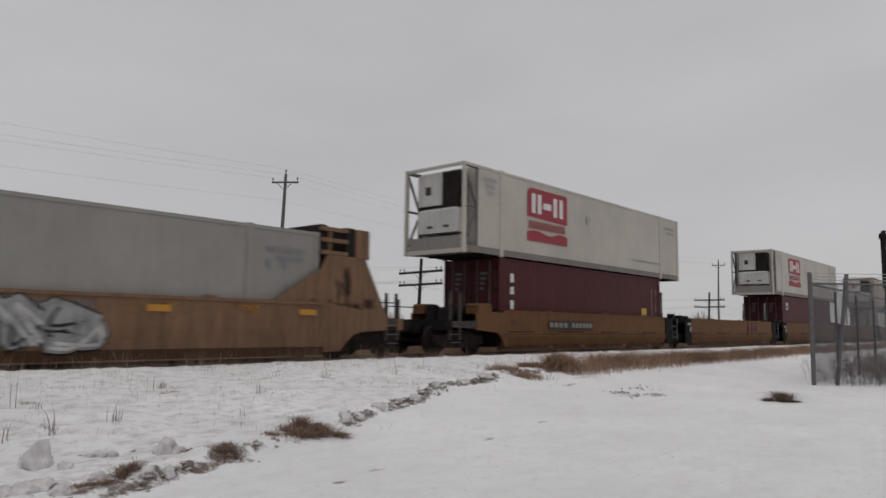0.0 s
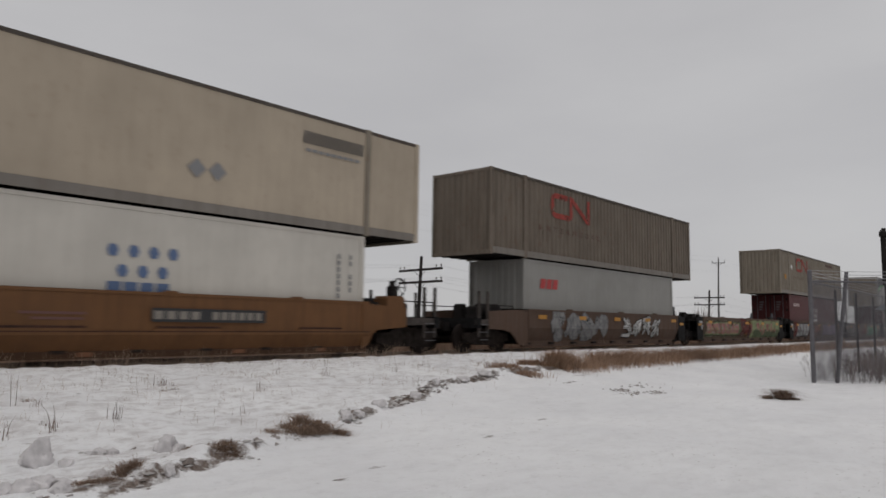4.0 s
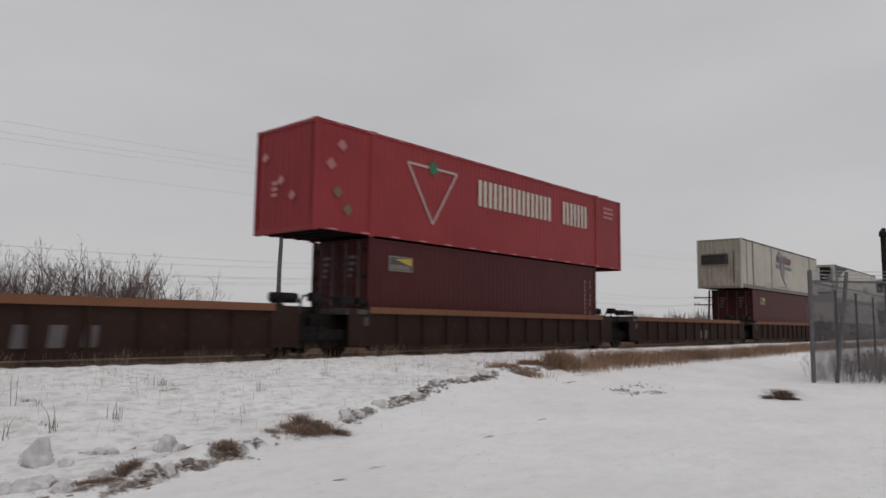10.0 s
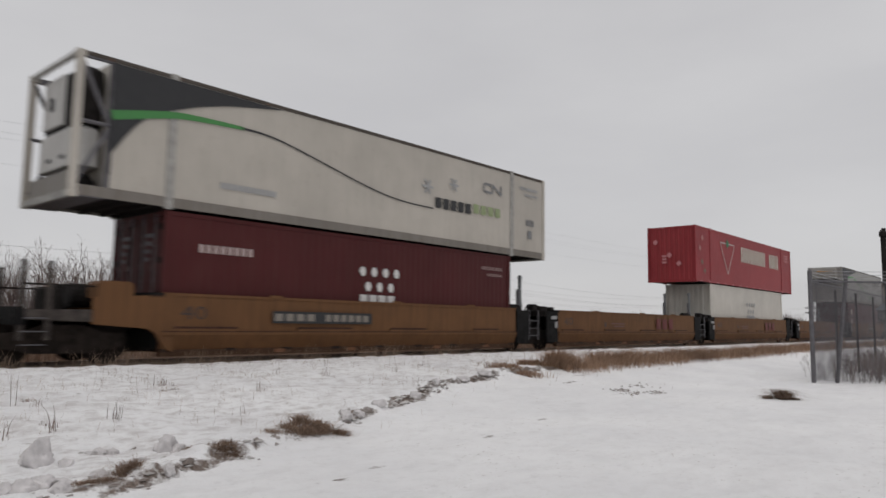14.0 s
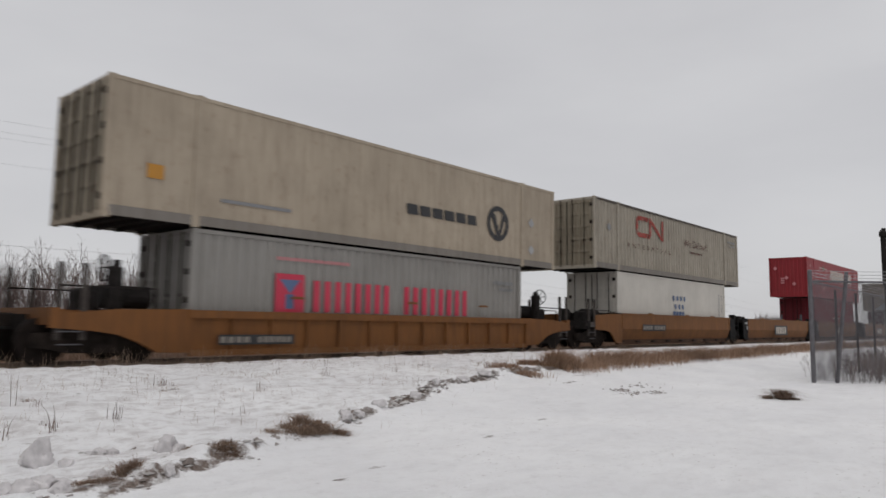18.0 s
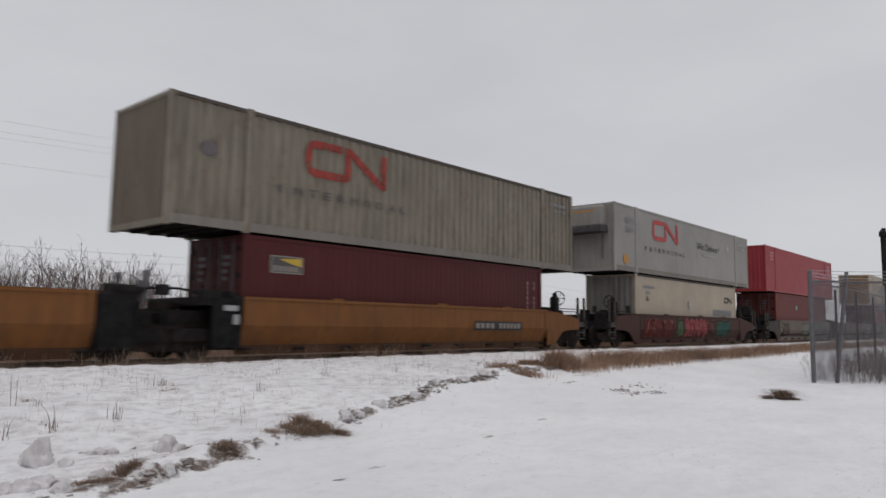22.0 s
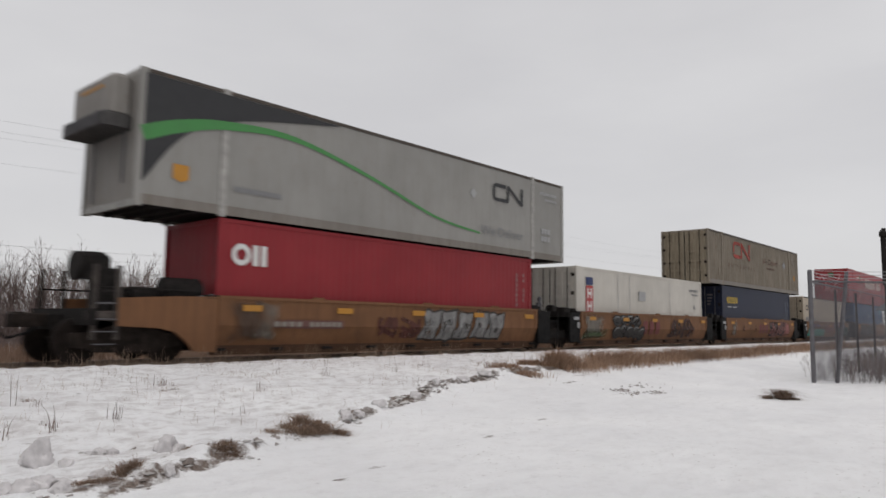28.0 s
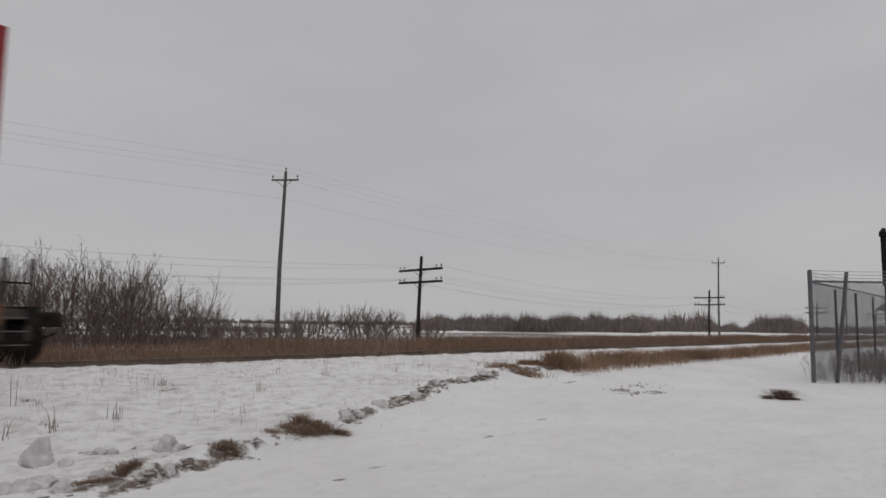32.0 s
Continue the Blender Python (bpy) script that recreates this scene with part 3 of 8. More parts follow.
        if style != "rib":
            part("end_sill_plate", Shape().prism([(a + e * 1.3, 0.84), (a + e * 2.75, 0.88), (a + e * 2.75, 1.05), (a + e * 1.3, 1.08)], *span(0.035, 0.10)), M_SOOT, web)


def well_car(along, ends, style, coat, dark, label, half=6.15, posts=0.0, brake=False, guards=True, chord=None, tower=False):
    """One well of a double-stack container car. ends: 'art' shares a truck with its neighbour, 'end' has its own truck and a coupler."""
    car = thing("well_car", label, "rail car", "well cars of the train")
    for s in (-1, 1):
        side(car, style, half, s, ends, coat, chord or coat)
    part("well_floor", Shape().box(-half, half, -0.2, 0.2, 0.23, 0.295), M_BLACK, car)
    bm_ = Shape().box(-0.14, 0.14, -W2 + 0.1, W2 - 0.1, 0.24, 0.305).mesh("floor_beam", M_BLACK)
    for x in np.linspace(-half + 0.15, half - 0.15, 9):
        part("floor_beam", bm_, None, car).location = (x, 0, 0)
    for e, kind in zip((-1, 1), ends):
        a = e * half
        xs = lambda u, v: (min(a + e * u, a + e * v), max(a + e * u, a + e * v))
        cap = 1.45 if style != "rib" else 1.13 if coat is ORANGE else 1.325
        part("end_bulkhead", Shape().box(*xs(0.0, 0.1), -W2 + 0.2, W2 - 0.2, 0.3, cap - 0.07).box(*xs(-0.02, 0.3), -W2 + 0.02, W2 - 0.02, cap - 0.09, cap), dark, car)
        if kind == "art":
            part("end_platform", Shape().box(*xs(0.1, 0.85), -W2 + 0.04, W2 - 0.04, cap - 0.22, cap - 0.05), M_SOOT if style == "rib" else M_BLACK, car)
            for s in (-1, 1):
                ya, yb = sorted((s * (W2 - 0.09), s * (W2 - 0.02)))
                part("side_plate", Shape().box(*xs(0.05, 0.75), ya, yb, 0.30, cap - 0.05), coat if style == "rib" else DARKEND, car)
                if coat is DUSK:
                    part("reflective_strip", Shape().box(*xs(0.2, 0.6), ya - 0.004, yb + 0.004, 1.0, 1.11), I_AMBER, car)
            # the wide lower box is black fill, added so the joint stays dark
            part("end_sill", Shape().box(*xs(0.1, 1.45), -0.75, 0.75, 0.72, 1.12).box(*xs(0.1, 1.5), -1.15, 1.15, 0.45, 0.72), M_BLACK, car)
            part("centre_bearing", Shape().tube([(a + e * 1.2, 0, 0.7), (a + e * 1.2, 0, 1.3)], 0.32, 12), M_TRUCK, car)
            if e > 0:
                ld = Shape()
                for z in (0.55, 0.80, 1.05):
                    ld.tube([(a + 0.8, -1.40, z), (a + 1.35, -1.40, z)], 0.014, 6)
                for x in (0.8, 1.35):
                    ld.box(a + x - 0.02, a + x + 0.02, -1.42, -1.38, 0.4, 1.42)
                part("ladder", ld, M_GALV if posts > 2 else DARKEND, car)
                part("brake_cylinder", Shape().tube([(a + 0.5, -0.6, 1.5), (a + 1.25, -0.6, 1.5)], 0.13, 12).box(a + 0.6, a + 0.8, -0.75, -0.45, 1.36, 1.5), M_BLACK, car)
                part("hose_bracket", Shape().tube([(a + 1.0, -1.05, 1.36), (a + 1.15, -1.05, 1.55), (a + 1.9, -1.0, 1.58), (a + 2.3, -1.0, 1.50)], 0.03, 6).cbox(a + 1.35, a + 1.62, -1.2, -0.9, 1.42, 1.64, 0.03), M_BLACK, car)
                truck(car, a + 1.53)
            else:
                part("equipment_box", Shape().cbox(a - 0.85, a - 0.42, -1.25, -0.8, 1.38, 1.58, 0.03).cbox(a - 0.3, a - 0.08, -1.3, -0.9, 1.40, 1.56, 0.02), M_BLACK, car)
                part("placard", Shape().box(a - 0.5, a - 0.16, -W2 - 0.004, -W2 + 0.03, 1.12, 1.24).box(a - 0.26, a - 0.12, -W2 - 0.004, -W2 + 0.03, 0.82, 1.04), I_PALEGREY if style != "rib" else I_DKGREY, car)
            if posts and e > 0:
                for x, y in ((1.3, -0.65), (1.3, 0.65)):
                    pp = Shape().box(a + x - 0.045, a + x + 0.045, y - 0.045, y + 0.045, 1.3, posts).box(a + x - 0.06, a + x + 0.06, y - 0.06, y + 0.06, 1.3, 1.7).box(a + x - 0.06, a + x + 0.06, y - 0.06, y + 0.06, posts - 0.14, posts - 0.05)
                    part("guide_post", pp, M_STEEL if posts > 2 else M_GALV, car)
                    part("guide_post", Shape().box(a + x - 0.17, a + x - 0.08, y - 0.04, y + 0.04, 1.3, 1.38 + (posts - 1.38) * 0.6), M_GALV, car)
        else:
            truck(car, a + e * 1.75)
            part("end_platform", Shape().box(*xs(0.1, 2.55), -W2 + 0.1, W2 - 0.1, 0.98, 1.06), dark, car)
            part("end_beam", Shape().box(*xs(2.55, 2.75), -W2 + 0.02, W2 - 0.02, 0.78, 1.10), dark, car)
            part("draft_sill", Shape().box(*xs(0.1, 3.0), -0.3, 0.3, 0.68, 0.975), M_BLACK, car)
            part("coupler", Shape().cbox(*xs(2.9, 3.5), -0.14, 0.14, 0.74, 1.0, 0.03).cbox(*xs(3.3, 3.62), -0.2, 0.2, 0.72, 1.02, 0.05), M_TRUCK, car)
            part("air_hose", Shape().tube([(a + e * 2.75, 0.4, 0.9), (a + e * 3.1, 0.42, 0.62), (a + e * 3.5, 0.38, 0.5), (a + e * 3.65, 0.3, 0.6)], 0.028, 8), M_RUBBER, car)
            for s in (-1, 1):
                hr = Shape().tube([(a + e * 0.7, s * 1.3, 1.06), (a + e * 0.7, s * 1.3, 1.52), (a + e * 2.6, s * 1.3, 1.52), (a + e * 2.6, s * 1.3, 1.06)], 0.02, 6)
                part("handrail", hr, M_BLACK, car)
                for x in (2.15, 2.6):
                    part("stanchion", Shape().box(a + e * x - 0.045, a + e * x + 0.045, s * 1.38 - 0.03, s * 1.38 + 0.03, 0.5, 1.95 if brake or posts else 1.62), M_SOOT, car)
                for z in (0.42, 0.66, 0.9):
                    part("step", Shape().tube([(a + e * 2.17, s * 1.42, z), (a + e * 2.6, s * 1.42, z)], 0.013, 6), M_GALV, car)
            part("brake_reservoir", Shape().tube([(a + e * 0.5, -0.45, 1.36), (a + e * 1.5, -0.45, 1.36)], [0.24, 0.24], 14), M_BLACK, car)
            part("control_valve", Shape().cbox(*xs(1.7, 2.1), -0.8, -0.4, 1.06, 1.5, 0.05), M_BLACK, car)
            part("release_box", Shape().cbox(*xs(1.15, 1.45), 0.3, 0.7, 1.06, 1.6, 0.05), M_BLACK, car)
            if e < 0 and tower:
                tw = part("hand_brake", Shape().cbox(*xs(1.75, 2.15), -0.55, 0.15, 1.06, 1.95, 0.06).cbox(*xs(1.9, 2.5), -0.45, 0.1, 1.72, 2.28, 0.1), M_BLACK, car)
                part("brake_wheel", Shape().tube([(a - 2.46, -0.18, 1.98), (a - 2.56, -0.18, 1.98)], [0.30, 0.30], 18), M_BLACK, tw)
                part("air_reservoir", Shape().tube([(a - 1.0, -0.75, 1.52), (a - 0.95, -0.75, 1.52), (a - 0.15, -0.75, 1.52), (a - 0.1, -0.75, 1.52)], [0.2, 0.3, 0.3, 0.2], 14).box(a - 0.9, a - 0.2, -0.85, -0.65, 1.04, 1.3), M_BLACK, car)
                part("side_rail", Shape().tube([(a - 2.6, -1.36, 1.2), (a - 1.2, -1.36, 1.24), (a - 0.1, -1.36, 1.46)], 0.022, 6), M_GALV, car)
            if brake:
                hb = part("hand_brake", Shape().cbox(*xs(1.25, 1.5), -1.0, -0.7, 1.06, 1.98, 0.05).box(*xs(1.3, 1.42), -0.92, -0.8, 1.9, 2.1), M_BLACK, car)
                wl = Shape()
                cx, cz, r = a + e * 1.62, 1.92, 0.26
                ring = [(cx, -0.86 + r * math.cos(w), cz + r * math.sin(w)) for w in np.linspace(0, 2 * math.pi, 21)]
                wl.tube(ring, 0.02, 6, cap=False)
                for w in np.linspace(0, 2 * math.pi, 7)[:-1]:
                    wl.tube([(cx, -0.86, cz), (cx, -0.86 + r * math.cos(w), cz + r * math.sin(w))], 0.013, 5)
                part("brake_wheel", wl, M_BLACK, hb)
    if guards:
        for x in (-half * 0.55, half * 0.1, half * 0.62):
            part("corner_guide", Shape().prism([(x - 0.2, 1.44), (x + 0.2, 1.44), (x + 0.12, 1.50), (x - 0.12, 1.50)], -W2 + 0.02, -W2 + 0.12), coat, car)
    if style == "smooth" and half < 7:
        SLANTED.add(car.name)
    return put(car, along)


YW = -W2 - 0.006     # painted marks on the well's face
SLANTED = set()     # cars whose lower side leans inwards


def lay_on(ob, car):
    """Bend painted marks onto the lower, inward-leaning part of a smooth side."""
    if car.name in SLANTED:
        bm = bmesh.new()
        bm.from_mesh(ob.data)
        bmesh.ops.bisect_plane(bm, geom=[*bm.verts, *bm.edges, *bm.faces], plane_co=(0, 0, 0.80), plane_no=(0, 0, 1))
        for v in bm.verts:
            if v.co.z < 0.80:
                v.co.y += 0.386 * (0.80 - v.co.z)
        bm.to_mesh(ob.data)
        bm.free()
    return ob


def tag_art(car, x0, x1, z0, z1, n, fill, line, seed, y=YW, fat=0.2, name="graffiti", label="spray-painted graffiti", shine=None):
    """Spray-painted figures that cannot be read: looping fat strokes with an outline, and thinner strokes over them."""
    rng = random.Random(seed)
    sh = Shape()
    step = (x1 - x0) / n
    for k in range(n):
        cx = x0 + (k + 0.5) * step
        w, h = step * 0.40, (z1 - z0) * 0.40
        cz = (z0 + z1) / 2
        nodes = [(-1, -1), (-1, 1), (1, 1), (1, -1), (0, 0.1), (-1, 0), (1, 0), (0, 1), (0, -1)]
        strokes = []
        for s in range(4):
            seq = rng.sample(nodes, 3)
            strokes.append([(cx + w * px * rng.uniform(0.75, 1.15), cz + h * pz * rng.uniform(0.8, 1.12)) for px, pz in seq])
        f = fat * min(step, z1 - z0 + 0.25) * 1.15
        layer = y - 0.0016 * k / n
        for grow, d, m in ((0.075, 0.0, 1), (0.0, -0.003, 0)):
            for j, st in enumerate(strokes):
                ribbon(sh, [(px, pz, f + grow) for px, pz in smooth(st, 6)], layer + d - 0.0003 * j, m)
        for j, st in enumerate(strokes[:3]):
            ribbon(sh, [(px + 0.16 * f, pz - 0.2 * f, 0.22 * f) for px, pz in smooth(st, 6)], layer - 0.0062 - 0.0003 * j, 2 if j else 1)
    ob = lay_on(part(name, sh, [spray(fill), spray(line), spray(shine or line)], car, label), car)
    return tagged(ob, kind="stuff")


def wash(car, x0, x1, z0, z1, ink_mat, seed, y=YW + 0.002, n=34, solid=1.0, zmax=1.37):
    """A coat of sprayed colour, a stain or painted shade that thins out raggedly towards its rim."""
    rows = 9
    verts, cover = [], []
    for j in range(rows + 1):
        for k in range(n + 1):
            s, r = k / n, j / rows
            x, z = x0 + (x1 - x0) * s, max(0.37, z0) + (min(zmax, z1) - max(0.37, z0)) * r
            verts.append((x, y, z))
            d = min(1.5 * (x1 - x0) * min(s, 1 - s), 3.2 * (z1 - z0) * min(r, 1 - r) + 0.15)
            cover.append(min(1.0, d * solid) + 0.25 * noise.noise((x * 1.4, z * 2.0, seed)) - 0.05)
    me = bpy.data.meshes.new("sprayed_patch")
    me.from_pydata(verts, [], [(j * (n + 1) + k, j * (n + 1) + k + 1, (j + 1) * (n + 1) + k + 1, (j + 1) * (n + 1) + k) for j in range(rows) for k in range(n)])
    at = me.attributes.new("cover", "FLOAT", "POINT")
    at.data.foreach_set("value", cover)
    me.materials.append(spray(ink_mat, True))
    me.update()
    return lay_on(part("sprayed_patch", me, None, car), car)


def bubbles(car, x0, x1, z0, z1, n, fill, line, shine, seed, y=YW - 0.002):
    """Round fat sprayed figures side by side, outlined dark, with pale strokes on their upper rims."""
    rng = random.Random(seed)
    sh = Shape()
    step = (x1 - x0) / n
    for k in range(n):
        cx, cz = x0 + (k + 0.5) * step, (z0 + z1) / 2 + rng.uniform(-0.06, 0.06)
        rx, rz = step * rng.uniform(0.58, 0.68), (z1 - z0) / 2 * rng.uniform(0.85, 1.0)
        lay = y - 0.0012 * k
        for grow, m, d in ((1.12, 1, 0.0), (0.98, 0, 0.0005)):
            flat(sh, [(cx + rx * grow * math.cos(w) * (1 + 0.12 * math.sin(3 * w + k)), cz + rz * grow * math.sin(w) * (1 + 0.1 * math.cos(2 * w + k))) for w in np.linspace(0, 6.28, 25)[:-1]], lay - d, m)
        arc = np.linspace(0.7 + 0.4 * rng.random(), 2.9, 7)
        ribbon(sh, [(cx + rx * 0.74 * math.cos(w), cz + rz * 0.74 * math.sin(w), 0.05) for w in arc], lay - 0.0009, 2)
        arc = np.linspace(3.4, 5.6 - rng.random(), 7)
        ribbon(sh, [(cx + rx * 0.5 * math.cos(w), cz + rz * 0.45 * math.sin(w), 0.04) for w in arc], lay - 0.0009, 1)
    ob = lay_on(part("graffiti", sh, [spray(fill), spray(line), spray(shine)], car, "spray-painted graffiti"), car)
    return tagged(ob, kind="stuff")


def slabs(car, x0, x1, z0, z1, n, fill, line, shine, seed, y=YW - 0.002, lean=0.0):
    """Blocky fat sprayed figures pressed together, outlined, each with a dark hole or slit and a pale edge."""
    rng = random.Random(seed)
    sh = Shape()
    step, mid, h = (x1 - x0) / n, (z0 + z1) / 2, (z1 - z0) / 2
    for k in range(n):
        cx = x0 + (k + 0.5) * step
        w = step * rng.uniform(0.50, 0.58)
        pts = []
        for px, pz in ((-1, -1), (-0.25, -0.86), (0.3, -1), (1, -0.92), (0.86, -0.2), (1, 0.35), (0.9, 1), (0.1, 0.88), (-0.5, 1), (-1, 0.9), (-0.84, 0.1), (-1, -0.4)):
            pts.append((cx + w * (px + rng.uniform(-0.16, 0.16)) + lean * pz, mid + h * (pz + rng.uniform(-0.14, 0.1))))
        lay = y - 0.0011 * k
        for grow, m, d in ((1.0, 1, 0.0), (0.86, 0, 0.0005)):
            flat(sh, [(cx + (px - cx) * grow, mid + (pz - mid) * grow) for px, pz in pts], lay - d, m)
        hx, hz, q = cx + w * rng.uniform(-0.25, 0.25), mid + h * rng.uniform(-0.35, 0.35), rng.uniform(0.16, 0.30) * min(1.0, 0.35 / w)
        flat(sh, [(hx + w * q * math.cos(v), hz + h * q * 0.9 * math.sin(v)) for v in np.linspace(0, 6.28, 11)[:-1]], lay - 0.0008, 1)
        a, b = rng.sample([(-0.6, 0.6), (0.55, 0.5), (0.4, -0.65), (-0.55, -0.5), (0.0, 0.75)], 2)
        ribbon(sh, [(cx + w * a[0], mid + h * a[1], 0.05), (cx + w * 0.5 * (a[0] + b[0]), mid + h * 0.55 * (a[1] + b[1]), 0.07), (cx + w * b[0], mid + h * b[1], 0.04)], lay - 0.0008, 2)
        ribbon(sh, [(cx + w * rng.uniform(-0.8, -0.3), mid - h * 0.8, 0.05), (cx + w * rng.uniform(-0.6, 0.2), mid + h * 0.2, 0.05)], lay - 0.0009, 1)
    ob = lay_on(part("graffiti", sh, [spray(fill), spray(line), spray(shine)], car, "spray-painted graffiti"), car)
    return tagged(ob, kind="stuff")


def number_panel(car, x0, x1, z0, z1, back=I_BLACK, front=I_BEIGE, n=10):
    lay_on(part("number_panel", rect(Shape(), x0, x1, z0, z1, YW), back, car), car)
    sh = Shape()
    m = (z1 - z0) * 0.2
    bars(sh, x0 + m, x0 + (x1 - x0) * 0.42, z0 + m, z1 - m, 4, YW - 0.004, 0.3)
    bars(sh, x0 + (x1 - x0) * 0.5, x1 - m, z0 + m, z1 - m, n - 4, YW - 0.004, 0.3)
    lay_on(part("number_lettering", sh, front, car), car)


def mark_bars(car, x0, x1, z0, z1, ink_mat, n=3, slant=0.0):
    lay_on(part("mark_lettering", bars(Shape(), x0, x1, z0, z1, n, YW - 0.004, 0.3, slant), ink_mat, car), car)


def reflectors(car, half, z=1.12):
    for k in range(5):
        x = -half + 0.6 + (2 * half - 1.4) * k / 4
        part("reflective_strip", rect(Shape(), x, x + 0.5, z, z + 0.14, YW - 0.016), I_AMBER, car)


DIRTBAND = paint((0.085, 0.042, 0.022), 0.7, 0.6, 0.8, (0.04, 0.02, 0.012))
M_RUST_SHADE = plain_mat("rust_and_shade", (0.05, 0.022, 0.014), 0.85, var=0.5)
M_SOOT = plain_mat("sooty_end_paint", (0.05, 0.041, 0.036), 0.8, var=0.5)
TAN = paint((0.172, 0.082, 0.034), 0.6, 0.5, 0.7, (0.075, 0.036, 0.018))
ORANGE = paint((0.206, 0.084, 0.024), 0.68, 0.4, 0.65, (0.075, 0.036, 0.018))
FADED = paint((0.205, 0.098, 0.046), 0.65, 0.5, 0.7, (0.085, 0.043, 0.026))
BROWN = paint((0.044, 0.022, 0.016), 0.45, 0.45, 0.85, (0.03, 0.018, 0.013))
RUSTY = paint((0.22, 0.095, 0.05), 0.4, 0.5, 0.75)
GREYW = paint((0.185, 0.158, 0.135), 0.95, 0.6, 0.75)
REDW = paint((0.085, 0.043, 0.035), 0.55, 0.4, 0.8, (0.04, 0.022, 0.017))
DUSK = paint((0.12, 0.078, 0.058), 0.7, 0.4, 0.75, (0.075, 0.036, 0.018))
GREYLIGHT = paint((0.24, 0.215, 0.185), 0.6, 0.4, 0.75)
TAUPE = paint((0.135, 0.075, 0.058), 0.7, 0.5, 0.75, (0.075, 0.04, 0.028))
DARKEND = plain_mat("dark_end_paint", (0.012, 0.0115, 0.0115), 0.75, var=0.5)

# first car: a long well with tall bulkheads
L_TAN = "tan steel well car with stepped sides, grimy, on black trucks"
DIRTYTAN = paint((0.215, 0.125, 0.074), 0.9, 1.0, 0.75, (0.085, 0.05, 0.034))
a0 = well_car(3.0, ("end", "end"), "smooth", DIRTYTAN, DIRTYTAN, "tan bulkhead well car with grey graffiti, weathered steel", half=8.2)
for s in (-1, 1):
    g = Shape().prism([(6.6, 1.40), (8.05, 2.28), (8.25, 2.65), (9.5, 2.65), (9.75, 2.2), (10.35, 1.12), (8.3, 1.0)], s * 1.40 - 0.03, s * 1.40 + 0.03)
    for x in (8.6, 9.05):
        g.box(x, x + 0.06, min(s * 1.43, s * 1.37), max(s * 1.47, s * 1.37) if s > 0 else s * 1.37, 1.4, 2.65)
    part("bulkhead_gusset", g, DIRTYTAN, a0)
bh = Shape().box(8.32, 8.42, -1.36, 1.36, 1.3, 3.36).box(9.25, 9.35, -1.36, 1.36, 1.3, 3.36)
for z in (2.66, 2.98, 3.26):
    bh.box(8.05, 8.9, -1.42, -1.30, z, z + 0.1).box(8.05, 8.9, 1.30, 1.42, z, z + 0.1)
bh.box(9.15, 9.62, -1.45, 1.45, 2.62, 3.38)
part("bulkhead", bh, DIRTYTAN, a0)
part("bulkhead_pad", Shape().box(8.08, 8.3, -1.3, 1.3, 2.6, 3.42).box(8.86, 9.14, -1.4, 1.4, 2.66, 3.4), M_BLACK, a0)
wash(a0, -3.6, 3.0, 0.36, 1.4, I_GREY, 103, n=60)
tag_art(a0, -3.4, 2.8, 0.42, 1.34, 6, I_PALEGREY, I_BLACK, 3, fat=0.24, shine=I_WHITE)
for x in (2.8, 3.6, 5.4):
    wash(a0, x, x + 0.9, 1.12, 1.38, I_AMBER, 104 + int(x), n=14)
reflectors(a0, 8.2)
for x0, x1, z0, z1, k in ((8.35, 8.85, 1.45, 2.10, 1), (8.62, 9.10, 1.35, 2.40, 2), (8.2, 9.7, 1.12, 1.50, 3), (8.2, 8.6, 1.3, 1.7, 4), (9.3, 10.0, 1.3, 1.6, 5)):
    wash(a0, x0, x1, z0, z1, I_STENCIL, 160 + k, y=-1.434, n=18, solid=1.6, zmax=3.0)
wash(a0, 7.35, 8.15, 1.28, 1.56, I_TTXRED, 171, y=-1.434, n=14, zmax=3.0)


def five_pack(centres, style, coat, dark, label, posts=0.0, brake_right=True, chord=None):
    out = []
    for k, c in enumerate(centres):
        ends = ("end" if k == 0 else "art", "end" if k == len(centres) - 1 else "art")
        out.append(well_car(c, ends, style, coat, dark, label, posts=posts, brake=(k == len(centres) - 1 and brake_right), guards=style != "rib", chord=chord, tower=(k == 0 and posts in (1.95,) and coat is not ORANGE or k == 0 and c > 560)))
    return out


set1 = five_pack((24.75, 40.05, 55.34, 70.55, 85.77), "ledge", TAN, DARKEND, L_TAN, posts=2.66)
set2 = five_pack((105.34, 120.7, 136.1, 151.5, 166.98), "smooth", DUSK, DARKEND, "graffiti-covered steel well car, faded and dirty", posts=1.9)
set3 = five_pack((186.02, 201.4, 216.79, 232.2, 247.53), "rib", BROWN, M_BLACK, "dark brown well car with ribbed sides and a rusty top chord", chord=RUSTY)
a10 = well_car(268.87, ("end", "end"), "smooth", TAUPE, M_BLACK, "long brown well car covered in grey and lilac graffiti", half=8.2)
set4 = five_pack((290.13, 305.05, 320.01, 335.3, 350.58), "ledge", TAN, DARKEND, L_TAN, posts=2.66)
a14 = well_car(369.9, ("end", "end"), "rib", ORANGE, ORANGE, "orange-tan well car with ribbed sides", brake=True, chord=ORANGE)
set5 = five_pack((389.01, 404.2, 419.3, 434.9, 450.42), "smooth", ORANGE, M_BLACK, "orange-tan smooth-sided well car with a black name panel", posts=1.95)
a18 = well_car(469.9, ("end", "end"), "smooth", REDW, M_BLACK, "dull red well car with red graffiti and a green patch", brake=True)
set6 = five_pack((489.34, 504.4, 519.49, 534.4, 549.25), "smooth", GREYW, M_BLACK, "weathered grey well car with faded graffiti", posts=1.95)
